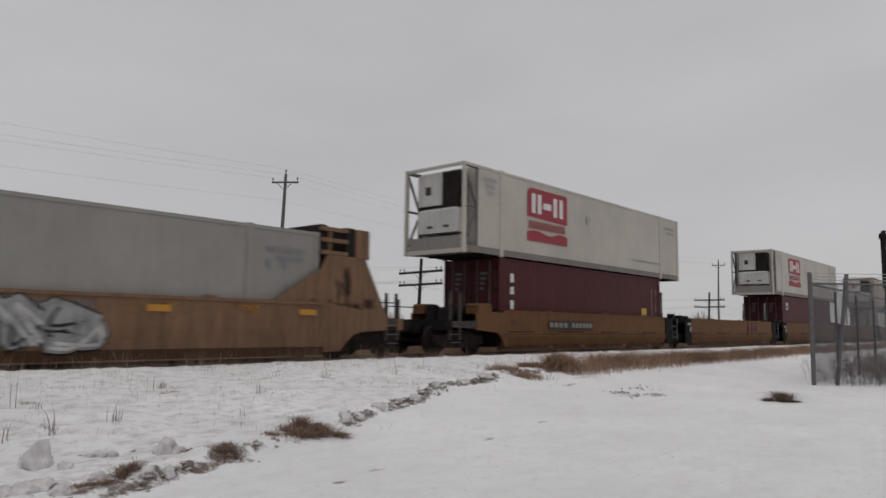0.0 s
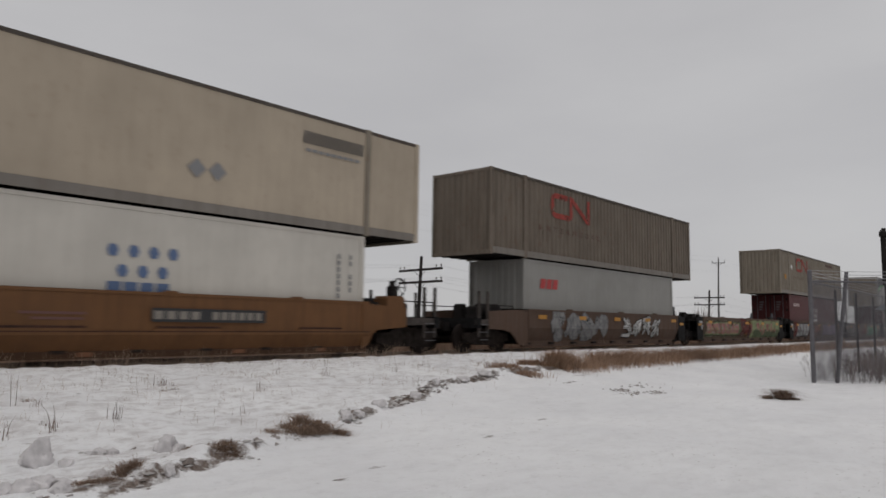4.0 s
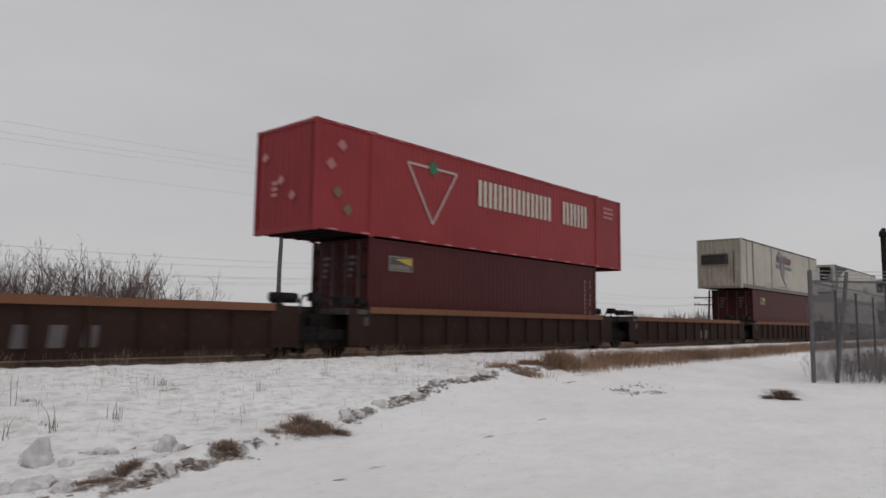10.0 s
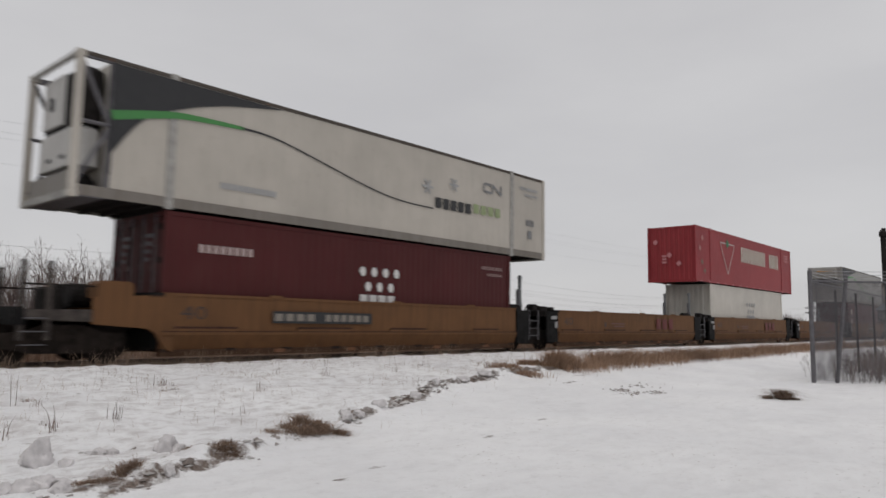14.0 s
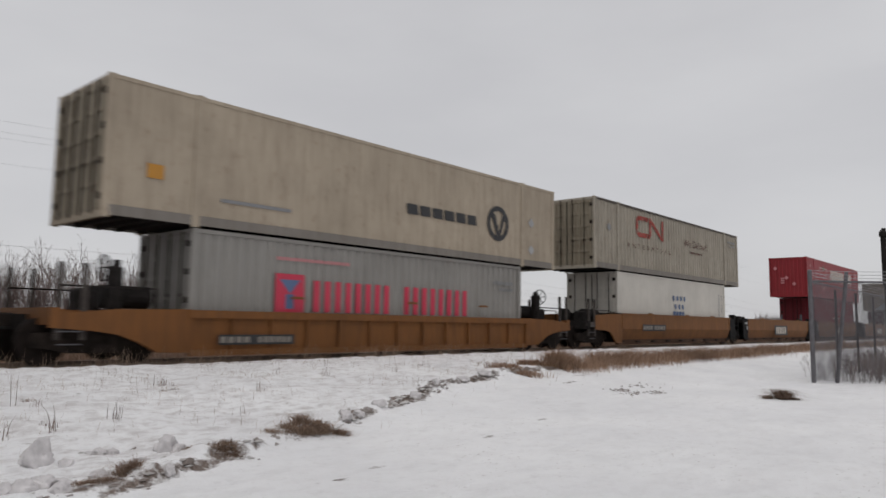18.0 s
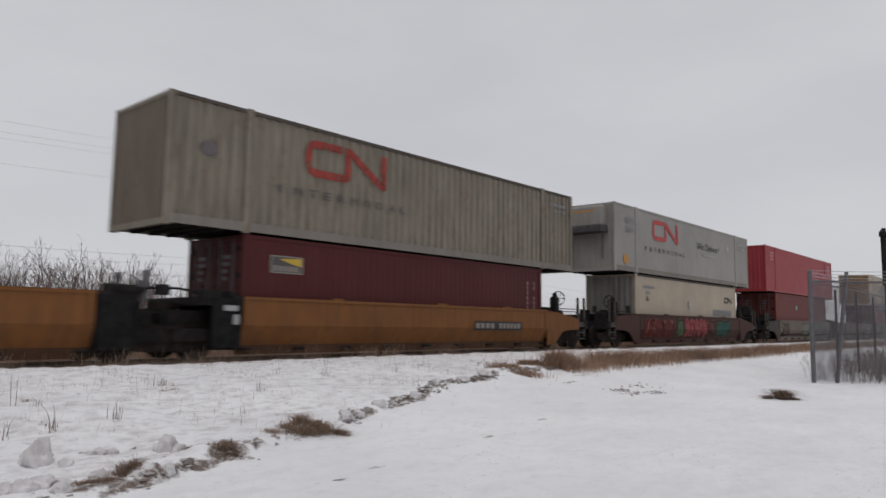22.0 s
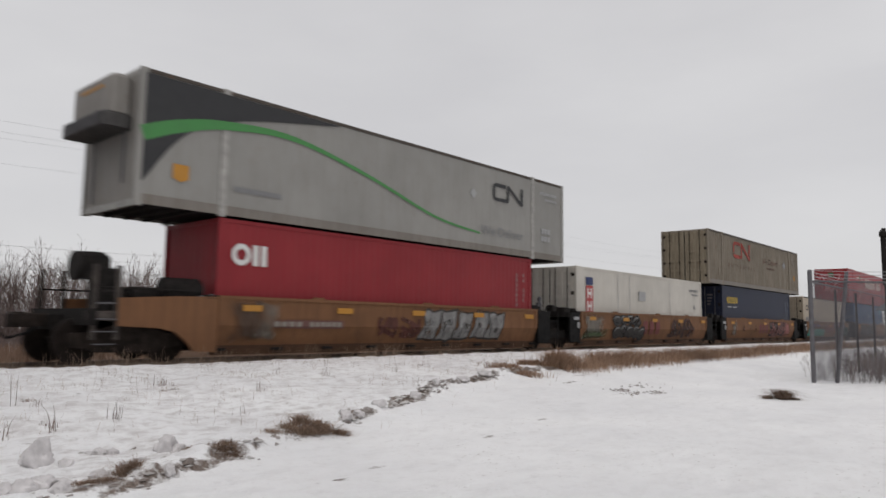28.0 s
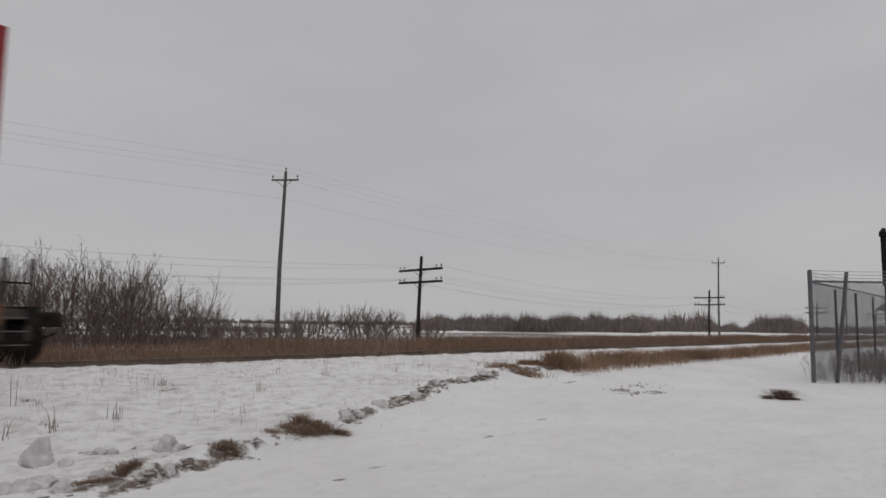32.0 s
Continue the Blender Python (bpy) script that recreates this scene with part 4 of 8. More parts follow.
set7 = five_pack((568.99, 584.2, 599.3, 614.7, 630.15), "smooth", FADED, M_BLACK, "orange-tan smooth-sided well car with spray-painted graffiti", posts=1.95)

for k, car in enumerate(set1 + set4):
    sh = Shape()
    word(sh, "40", -5.75, -5.15, 0.92, 1.2, YW + 0.05)
    part("size_number", sh, I_STENCIL, car)
    if k in (0, 4, 5, 9):
        number_panel(car, *((-3.5, -0.4) if k % 5 == 0 else (0.2, 2.9)), 0.86, 1.14)
    else:
        mark_bars(car, 1.85, 3.75, 0.80, 1.26, I_TTXRED)
    part("faded_panel", rect(rect(Shape(), -2.2, -1.05, 0.98, 1.03, YW + 0.046), -2.0, -1.1, 0.88, 0.93, YW + 0.046), I_BROWN, car)
    part("faded_panel", rect(Shape(), -2.75, -2.6, 0.88, 1.06, YW + 0.046), I_STENCIL, car)
for k, car in enumerate(set5):
    if k in (0, 4):
        number_panel(car, *((-4.3, -2.0) if k == 0 else (2.05, 4.55)), 0.72, 1.0)
    else:
        part("name_panel", rect(Shape(), -1.4, 1.2, 0.5, 1.1, YW), I_BLACK, car)
        part("name_lettering", bars(Shape(), -1.15, 0.95, 0.58, 1.02, 6, YW - 0.004, 0.45, 0.08), I_CREAM, car)
for car in set3[1::2]:
    part("name_lettering", bars(Shape(), 0.75, 2.55, 0.36, 0.78, 3, YW + 0.085, 0.55, 0.05), I_DUSTY, car)
number_panel(a14, -5.5, -3.5, 0.38, 0.60)

# graffiti
c = set2[0]
tag_art(c, -4.8, -0.6, 0.42, 1.34, 4, I_SILVER, I_GREY, 11)
tag_art(c, 0.6, 4.2, 0.45, 1.3, 4, I_WHITE, I_BLACK, 12, fat=0.13)
c = set2[1]
wash(c, -6.15, 0.4, 0.36, 1.40, I_MOSS, 13, n=60)
wash(c, 0.6, 6.15, 0.30, 1.50, I_LIME, 113, n=60, solid=4.0)
# shade of the inward-leaning lower half, painted as a darker green
wash(c, 1.2, 6.1, 0.30, 0.86, I_MOSS, 213, y=YW + 0.001, n=60, solid=2.0)
wash(c, -0.5, 1.3, 0.4, 1.4, I_AMBER, 313, y=YW)
tag_art(c, -0.9, 0.9, 0.45, 1.38, 2, I_TTXRED, I_DKGREY, 114, y=YW - 0.002, fat=0.2)
slabs(c, -5.8, -1.2, 0.55, 1.2, 7, I_ROSE, I_LIME, I_PALEGREY, 14)
for x0, x1, z0, z1, k in ((1.7, 2.35, 0.85, 1.2, 1), (2.42, 2.75, 0.98, 1.14, 2), (2.42, 2.75, 0.72, 0.9, 3), (2.95, 3.25, 0.45, 1.36, 4), (3.5, 4.1, 0.76, 1.14, 5), (4.35, 4.75, 0.68, 1.25, 6), (5.0, 5.3, 0.75, 1.0, 7)):
    wash(c, x0 - 0.2, x1 + 0.2, z0 - 0.1, z1 + 0.1, I_ROSE, 314 + k, y=YW - 0.003, n=12)
    tag_art(c, x0, x1, z0, z1, 1, I_ROSE, I_LIME, 414 + k, y=YW - 0.004, fat=0.22, shine=I_TTXRED)
mark_bars(c, -0.4, 1.2, 0.62, 1.14, I_TTXRED)
c = set2[2]
wash(c, -6.1, -2.0, 0.36, 1.40, I_BROWN, 17, n=50)
tag_art(c, -6.0, -5.3, 0.40, 1.3, 1, I_TTXRED, I_BROWN, 117, fat=0.2)
slabs(c, -5.3, -2.5, 0.36, 1.34, 4, I_PALEGREY, I_BLACK, I_WHITE, 16, y=YW - 0.004)
wash(c, -2.4, 1.0, 0.5, 1.38, ORANGE, 217)
mark_bars(c, -2.1, 0.0, 0.55, 1.12, I_TTXRED)
slabs(c, 1.1, 5.7, 0.45, 1.30, 5, I_LILAC, I_DKGREY, I_PALEGREY, 18)
c = set2[3]
wash(c, -6.1, -0.8, 0.36, 1.40, I_BROWN, 119, n=60)
tag_art(c, -6.0, -1.5, 0.36, 1.32, 4, I_BLACK, I_BROWN, 19, fat=0.20, shine=I_SILVER)
for k in range(8):
    x = -5.7 + 0.55 * k
    part("graffiti_stroke", ribbon(Shape(), smooth([(x, 1.30, 0.08), (x + 0.22, 0.95, 0.15), (x - 0.02, 0.62, 0.10), (x + 0.3, 0.38, 0.06)], 6), YW - 0.010), spray(I_SILVER), c)
    lay_on(c.children[-1], c)
wash(c, -1.5, 0.9, 0.40, 1.36, I_TTXRED, 219)
wash(c, 0.7, 5.5, 0.36, 1.36, I_EMERALD, 20, n=50)
slabs(c, 1.0, 5.3, 0.45, 1.2, 5, I_EMERALD, I_DKGREEN, I_LIME, 21, y=YW - 0.003)
c = set2[4]
wash(c, -6.15, -4.9, 0.40, 1.40, I_LIME, 123)
wash(c, -5.6, 0.8, 0.34, 1.46, I_DKBLUE, 124, y=YW + 0.001, n=70)
slabs(c, -5.6, 0.5, 0.62, 1.42, 12, I_SILVER, I_DKBLUE, I_WHITE, 22)
slabs(c, -5.2, 0.3, 0.36, 0.92, 11, I_STEELBLUE, I_BLACK, I_PALEGREY, 122, y=YW - 0.014)
tag_art(c, -5.3, 0.2, 0.45, 1.30, 7, I_SILVER, I_DKBLUE, 222, y=YW - 0.026, fat=0.06, shine=I_WHITE)
wash(c, 0.2, 1.3, 0.36, 1.36, I_LIME, 23, y=YW - 0.005)
wash(c, 1.1, 6.1, 0.36, 1.38, ORANGE, 24, n=50)
number_panel(c, 1.6, 3.8, 0.80, 0.98)
wash(a10, -8.1, -4.8, 0.36, 1.44, I_BEIGE, 125, n=50)
slabs(a10, -8.0, -4.9, 0.38, 1.42, 4, I_BEIGE, I_BROWN, I_SILVER, 25)
wash(a10, -4.5, -1.6, 0.36, 1.42, I_TTXRED, 225, n=40)
number_panel(a10, -5.05, -2.05, 0.76, 0.99)
slabs(a10, -1.7, 2.1, 0.84, 1.40, 5, I_GREY, I_DKGREY, I_SILVER, 26)
slabs(a10, -1.6, 2.1, 0.38, 0.84, 6, I_BEIGE, I_BROWN, I_TAUPE, 27, y=YW - 0.012)
part("name_panel", rect(Shape(), 2.2, 4.05, 0.82, 1.02, YW - 0.004), I_BROWN, a10)
mark_bars(a10, 2.3, 3.95, 0.80, 1.04, I_BEIGE)
slabs(a10, 4.15, 7.6, 0.42, 1.36, 4, I_LILAC, I_GREY, I_PALEGREY, 28)
c = a18
slabs(c, -5.7, -2.7, 0.40, 1.30, 4, I_TTXRED, I_BROWN, I_ROSE, 29)
wash(c, -2.8, -1.3, 0.40, 1.36, I_MOSS, 129)
wash(c, -1.5, 1.4, 0.36, 1.40, I_TTXRED, 130)
tag_art(c, -1.4, 1.3, 0.38, 1.34, 5, I_BADGE, I_ROSE, 30, fat=0.2, shine=I_ROSE)
wash(c, 1.1, 2.6, 0.45, 1.38, I_BROWN, 131)
wash(c, 2.2, 4.8, 0.36, 1.36, I_DEEPTEAL, 31)
wash(set6[0], -1.1, 4.3, 0.36, 0.95, I_DKGREEN, 132, n=40)
slabs(set6[0], -0.9, 3.9, 0.50, 1.32, 5, GREYLIGHT, I_DEEPTEAL, I_TEAL, 32)
wash(set6[0], -5.9, -4.2, 0.9, 1.12, I_YELLOW, 33)
wash(set6[2], -6.0, -5.2, 0.9, 1.3, I_YELLOW, 34)
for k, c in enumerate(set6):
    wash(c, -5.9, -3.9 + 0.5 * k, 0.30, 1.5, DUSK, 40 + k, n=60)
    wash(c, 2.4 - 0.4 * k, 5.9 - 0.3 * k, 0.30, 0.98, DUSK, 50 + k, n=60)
    # ragged darker band along the bottom of the whole side
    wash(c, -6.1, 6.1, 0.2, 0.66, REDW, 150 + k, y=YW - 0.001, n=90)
    wash(c, -1.5 + 0.8 * k, 1.4 + 0.6 * k, 0.62, 1.5, GREYLIGHT, 160 + k, y=YW - 0.003, n=50)
c = set7[0]
wash(c, -6.0, -4.6, 0.42, 1.40, DUSK, 60)
number_panel(c, -4.75, -2.6, 0.74, 0.94, I_BROWN, I_BEIGE)
wash(c, -5.3, -4.4, 0.42, 1.40, GREYLIGHT, 260, y=YW)
tag_art(c, -1.4, 0.2, 0.5, 1.1, 2, I_BROWN, I_BROWN, 160, fat=0.06)
slabs(c, 0.3, 4.1, 0.40, 1.34, 5, I_SILVER, I_DKGREY, I_PALEGREY, 61, lean=0.12)
c = set7[1]
wash(c, -6.1, -4.2, 0.36, 1.42, GREYLIGHT, 62)
# the pale patch's shaded lower part, painted in dark green
wash(c, -6.1, -4.0, 0.36, 0.8, I_MOSS, 162, y=YW + 0.001)
bubbles(c, -3.6, -1.3, 0.92, 1.36, 4, I_DKGREY, I_BLACK, I_SILVER, 63)
bubbles(c, -3.55, -0.85, 0.38, 0.94, 5, I_DKGREY, I_BLACK, I_SILVER, 64, y=YW - 0.011)
mark_bars(c, -1.0, 0.85, 0.58, 1.14, I_TTXRED)
tag_art(c, 1.55, 4.5, 0.40, 1.30, 4, I_BROWN, I_DKGREY, 65, fat=0.07)
c = set7[2]
wash(c, -5.6, -4.4, 0.45, 1.3, GREYLIGHT, 66)
for x in (-3.9, -2.9, -1.9):
    wash(c, x, x + 0.7, 0.7, 1.2, I_BROWN, 166 + int(x), n=12)
mark_bars(c, -0.9, 0.8, 0.62, 1.14, I_TTXRED)
wash(c, 0.7, 5.4, 0.38, 1.40, I_ROSE, 67, n=50)
slabs(c, 1.1, 4.1, 0.42, 1.30, 6, I_DKGREY, I_BLACK, I_ROSE, 68)
tag_art(c, 0.9, 4.3, 0.42, 1.30, 5, I_ROSE, I_DKGREY, 168, y=YW - 0.012, fat=0.08, shine=I_BLACK)
c = set7[3]
wash(c, -6.15, -1.2, 0.36, 1.02, I_TEAL, 69, n=50)
wash(c, -5.3, -1.3, 0.95, 1.40, I_PURPLE, 70, y=YW, n=40)
slabs(c, -5.9, -1.4, 0.40, 0.95, 4, I_TEAL, I_DEEPTEAL, I_SILVER, 73)
mark_bars(c, -1.2, 1.15, 0.68, 1.22, I_TTXRED)
bubbles(c, 1.3, 4.6, 0.96, 1.46, 4, I_LILAC, I_DKGREY, I_ROSE, 72)
wash(c, 1.9, 6.0, 0.28, 1.10, I_DEEPTEAL, 71, y=YW - 0.010, n=50, solid=3.5)
tag_art(c, 2.4, 5.6, 0.42, 1.0, 4, I_DEEPTEAL, I_BLACK, 171, y=YW - 0.012, fat=0.1)
c = set7[4]
wash(c, -4.9, 1.7, 0.34, 1.46, I_DKGREY, 74, n=60)
slabs(c, -4.8, 1.5, 0.40, 1.38, 8, I_DKBLUE, I_BLACK, I_BEIGE, 75)
tag_art(c, -4.7, 1.4, 0.42, 1.34, 8, I_BEIGE, I_BLACK, 76, y=YW - 0.014, fat=0.05, shine=I_AMBER)
number_panel(c, 3.2, 5.2, 0.82, 1.02, I_BROWN, I_AMBER)
for c in set7 + set2:
    reflectors(c, 6.15)

# ---- containers ----
L53, L40 = 16.15, 12.19
W53, W40 = 2.59, 2.44


def wave(x0, x1, pitch=0.28, depth=0.048):
    """Points of a pressed steel wall: distance along and depth inwards."""
    n = max(1, int(round((x1 - x0) / pitch)))
    p = (x1 - x0) / n
    pts = []
    for k in range(n):
        for f, d in ((0.0, 0.0), (0.30, 0.0), (0.5, 1.0), (0.80, 1.0)):
            pts.append((x0 + (k + f) * p, d * depth))
    return pts + [(x1, 0.0)]


def container(along, z, length, width, height, coat, style, end, label, group="containers on the train", rails=None, post_coat=None, end_coat=None, bar_coat=None):
    """A shipping container, its near end towards -X. style: 'corr' or 'flat' walls. end: 'doors', 'unit' (cooling unit on the nose), 'caged' (unit in a tubular end cage), 'plain'."""
    c = thing("shipping_container", label, "container", group)
    hl, hw = length / 2, width / 2
    rails, post_coat, end_coat = rails or coat, post_coat or coat, end_coat or coat
    nose = 0.70 if end == "caged" else 0.0
    x0, x1 = -hl + nose, hl
    b = Shape()
    xa, xb, yy = x0 + 0.06, x1 - 0.06, hw - 0.02
    if style == "corr":
        run = wave(xa, xb, 0.22, 0.006) if coat in SHALLOW else wave(xa, xb)
        gable = wave(-yy + 0.1, yy - 0.1)
    else:
        run = [(xa, 0.0), (xb, 0.0)]
        gable = [(-yy + 0.1, 0.0), (yy - 0.1, 0.0)]
    loop = [(x, -yy + d) for x, d in run] + [(xb - d, y) for y, d in gable] + [(x, yy - d) for x, d in reversed(run)] + [(xa + d, y) for y, d in reversed(gable)]
    n = len(loop)
    b.v = [(x, y, 0.13) for x, y in loop] + [(x, y, height - 0.05) for x, y in loop] + [(x * 0.999, y * 0.97, height - 0.02) for x, y in loop]
    for lv in (0, n):
        b.f.extend([(lv + k, lv + (k + 1) % n, lv + n + (k + 1) % n, lv + n + k) for k in range(n)])
    b.f.append(tuple(2 * n + k for k in range(n)))
    b.f.append(tuple(reversed(range(n))))
    b.m = [0] * len(b.f)
    part("body", b, coat, c)
    part("floor", Shape().box(x0 + 0.1, x1 - 0.1, -hw + 0.08, hw - 0.08, 0.10, 0.128), M_BLACK, c)
    beam = Shape().box(-0.03, 0.03, -hw + 0.08, hw - 0.08, 0.012, 0.10).mesh("floor_beam", M_BLACK)
    for x in (x0 + 0.5, x0 + 0.95, x0 + 1.4, x1 - 1.4, x1 - 0.95, x1 - 0.5):
        part("floor_beam", beam, None, c).location = (x, 0, 0)
    for s in (-1, 1):
        ys = (min(s * hw, s * (hw - 0.07)), max(s * hw, s * (hw - 0.07)))
        broad = length > 14 and coat not in SHALLOW
        part("bottom_rail", Shape().box(-hl + 0.15, hl - 0.15, *ys, 0.04, 0.25 if broad else 0.155), DUSTYRAIL if broad else rails, c)
        part("top_rail", Shape().box(-hl + 0.15, hl - 0.15, *ys, height - 0.095, height - 0.012), RAILTOP if rails is not coat or coat in (DIRTYGREY, BROWNGREY, STREAKED, LIGHTDIRTY, CREAM) else rails, c)
        for x in (-hl, hl - 0.15):
            part("corner_post", Shape().box(x, x + 0.15, *ys, 0.12, height - 0.12), post_coat, c)
            for z0 in (0.0, height - 0.122):
                part("corner_casting", Shape().cbox(x - 0.004 if x < 0 else x - 0.02, x + 0.17 if x < 0 else x + 0.154, ys[0] - (0.006 if s < 0 else 0.05), ys[1] + (0.05 if s < 0 else 0.006), z0, z0 + 0.122, 0.012), post_coat, c)
        if length > 14:
            for x in (-6.08, 6.08):
                part("stacking_post", Shape().box(x - 0.09, x + 0.09, ys[0] - (0.006 if s < 0 else 0), ys[1] + (0.006 if s > 0 else 0), 0.0, height + 0.012), rails, c)
    for x in (-hl, hl - 0.1):
        part("end_sill", Shape().box(x + 0.01, x + 0.09, -hw + 0.14, hw - 0.14, 0.0, 0.14), rails, c)
        part("end_header", Shape().box(x + 0.01, x + 0.09, -hw + 0.14, hw - 0.14, height - 0.11, height - 0.015), rails, c)
    if end == "doors":
        for s in (-1, 1):
            ys = sorted((s * 0.02, s * (hw - 0.15)))
            dr = part("door", Shape().box(-hl + 0.045, -hl + 0.06, *ys, 0.15, height - 0.12), end_coat, c)
            bar = Shape().box(-hl + 0.012, -hl + 0.045, ys[0] + 0.02, ys[1] - 0.02, -0.055, 0.055).mesh("door_rib", end_coat)
            for zc in np.linspace(0.205, height - 0.175, 6):
                part("door_rib", bar, None, dr).location = (0, 0, zc)
            bar = Shape().box(-hl + 0.010, -hl + 0.045, 0.0, 0.08, 0.16, height - 0.13).mesh("door_stile", end_coat)
            for yv in (ys[0] + 0.02, (ys[0] + ys[1]) / 2 - 0.04, ys[1] - 0.10):
                part("door_stile", bar, None, dr).location = (0, yv, 0)
            for yy in (0.28, 0.82):
                part("locking_bar", Shape().tube([(-hl - 0.012, s * yy, 0.08), (-hl - 0.012, s * yy, height - 0.06)], 0.019, 6).box(-hl - 0.03, -hl + 0.005, s * yy - 0.05, s * yy + 0.05, 1.1, 1.16), bar_coat or (M_GALV if coat in SHALLOW else M_TRUCK), dr)
            hg = Shape().box(-hl - 0.012, -hl + 0.02, s * (hw - 0.17) - 0.06, s * (hw - 0.17) + 0.06, 0.0, 0.13).mesh("hinge", M_TRUCK)
            for zc in np.linspace(0.35, height - 0.4, 4):
                part("hinge", hg, None, dr).location = (0, 0, zc)
            if coat in SHALLOW:
                tx = Shape()
                for r in range(4):
                    zt = height - 0.55 - 0.17 * r
                    tx.face([(-hl - 0.002, y_, z_) for y_, z_ in ((s * 0.55 + 0.16, zt), (s * 0.55 - 0.16 + 0.05 * r, zt), (s * 0.55 - 0.16 + 0.05 * r, zt + 0.09), (s * 0.55 + 0.16, zt + 0.09))])
                part("door_lettering", tx, I_DUSTY, dr)
            part("gasket", Shape().box(-hl + 0.03, -hl + 0.062, min(s * 0.001, s * 0.02), max(s * 0.001, s * 0.02), 0.15, height - 0.12), M_RUBBER, dr)
    elif end == "vent":
        part("nose_panel", Shape().box(-hl + 0.02, -hl + 0.05, -hw + 0.15, hw - 0.15, 0.14, height - 0.11), end_coat, c)
        v = part("vent_box", Shape().cbox(-hl - 0.14, -hl + 0.02, -0.55, 1.0, 1.42, 2.02, 0.05), M_HOOD, c, "dark vent box")
        for k in range(5):
            part("slat", Shape().box(-hl - 0.16, -hl - 0.13, -0.48, 0.93, 1.48 + 0.1 * k, 1.51 + 0.1 * k), M_BLACK, v)
        part("drain_pipe", Shape().tube([(-hl - 0.02, -0.85, 0.3), (-hl - 0.02, -0.85, 2.2)], 0.025, 6), M_HOOD, c)
    elif end == "unit":
        part("nose_panel", Shape().box(-hl + 0.02, -hl + 0.05, -hw + 0.15, hw - 0.15, 0.14, height - 0.11), end_coat, c)
        u = part("cooling_unit", Shape().cbox(-hl - 0.45, -hl + 0.02, -0.95, 0.95, height - 0.98, height - 0.14, 0.09), end_coat, c, "white cooling unit housing")
        part("condenser_hood", Shape().cbox(-hl - 0.62, -hl + 0.02, -1.02, 1.02, height - 1.30, height - 0.99, 0.06), M_HOOD, u, "dark louvred hood")
        lv = Shape()
        for k in range(5):
            lv.box(-hl - 0.635, -hl - 0.6, -0.9, 0.9, height - 1.27 + 0.055 * k, height - 1.25 + 0.055 * k)
        part("louvre", lv, M_GALV, u)
        for y_, z_ in ((0.7, 0.2), (-0.75, 0.5)):
            part("drain_pipe", Shape().tube([(-hl - 0.03, y_, z_), (-hl - 0.03, y_, height - 1.3)], 0.022, 6), M_GALV, u)
        part("data_plate", Shape().box(-hl - 0.462, -hl - 0.45, -0.6, 0.5, height - 0.42, height - 0.36), I_AMBER, u)
    elif end == "caged":
        cage = M_GALV if post_coat is coat else post_coat
        for s in (-1, 1):
            y = s * (hw - 0.05)
            part("cage_post", Shape().box(x0 - 0.05, x0 + 0.06, min(y, y - s * 0.06), max(y, y + s * 0.045), 0.1, height - 0.05), cage, c)
            part("cage_brace", Shape().tube([(-hl + 0.12, y, height - 0.2), (x0, y, height * 0.52)], 0.045, 6).tube([(-hl + 0.12, y, 0.3), (x0, y, height * 0.5)], 0.045, 6)
                 .tube([(-hl + 0.08, y, height * 0.52), (x0, y, height * 0.52)], 0.04, 6), cage, c)
            for z0, z1 in ((height - 0.13, height - 0.03), (0.02, 0.16)):
                part("cage_rail", Shape().box(-hl + 0.1, x0, y - 0.04, y + 0.04, z0, z1), cage, c)
        part("cage_floor", Shape().box(-hl + 0.05, x0, -hw + 0.1, hw - 0.1, 0.03, 0.09), cage, c)
        part("cage_panel", Shape().box(-hl + 0.1, -hl + 0.16, -hw + 0.15, hw - 0.15, 0.09, 0.56), GRIMESHADE, c, "sooty white lower panel")
        u = part("cooling_unit", Shape().cbox(-hl + 0.16, x0, -0.92, 0.92, 0.70, 1.52, 0.09), plain_white(), c, "white cooling unit")
        part("unit_head", Shape().cbox(-hl + 0.24, x0, -0.92, 0.92, 1.54, height - 0.16, 0.08), M_BLACK, u, "black grille")
        part("unit_panel", Shape().cbox(-hl + 0.18, -hl + 0.30, -0.18, 0.86, 1.62, height - 0.2, 0.04), plain_white(), u)
        part("badge", Shape().box(-hl + 0.165, -hl + 0.18, 0.26, 0.5, 1.98, 2.26), I_BLACK if coat is not CREAM else I_RED, u)
        part("fuel_tank", Shape().tube([(-hl + 0.45, -0.8, 0.36), (-hl + 0.45, 0.8, 0.36)], 0.2, 12), M_BLACK, u)
        part("latch", Shape().box(-hl + 0.15, -hl + 0.165, -0.55, -0.30, 0.86, 0.94).box(-hl + 0.15, -hl + 0.165, 0.15, 0.4, 0.86, 0.94), I_BLACK, u)
    else:
        g = wave(-hw + 0.16, hw - 0.16, 0.25, 0.03)
        loop = [(-hl + 0.02 + d, y) for y, d in g]
        e = Shape()
        e.v = [(x, y, 0.13) for x, y in loop] + [(x, y, height - 0.11) for x, y in loop]
        n = len(loop)
        e.f = [(k + 1, k, n + k, n + k + 1) for k in range(n - 1)]
        e.m = [0] * (n - 1)
        part("end_wall", e, end_coat, c)
    put(c, along, z)
    return c


WHITE_UNIT = []


def plain_white():
    if not WHITE_UNIT:
        WHITE_UNIT.append(paint((0.55, 0.54, 0.52), 0.35, 0.1, 0.5))
    return WHITE_UNIT[0]


Y53, Y40 = -W53 / 2 - 0.010, -W40 / 2 - 0.008


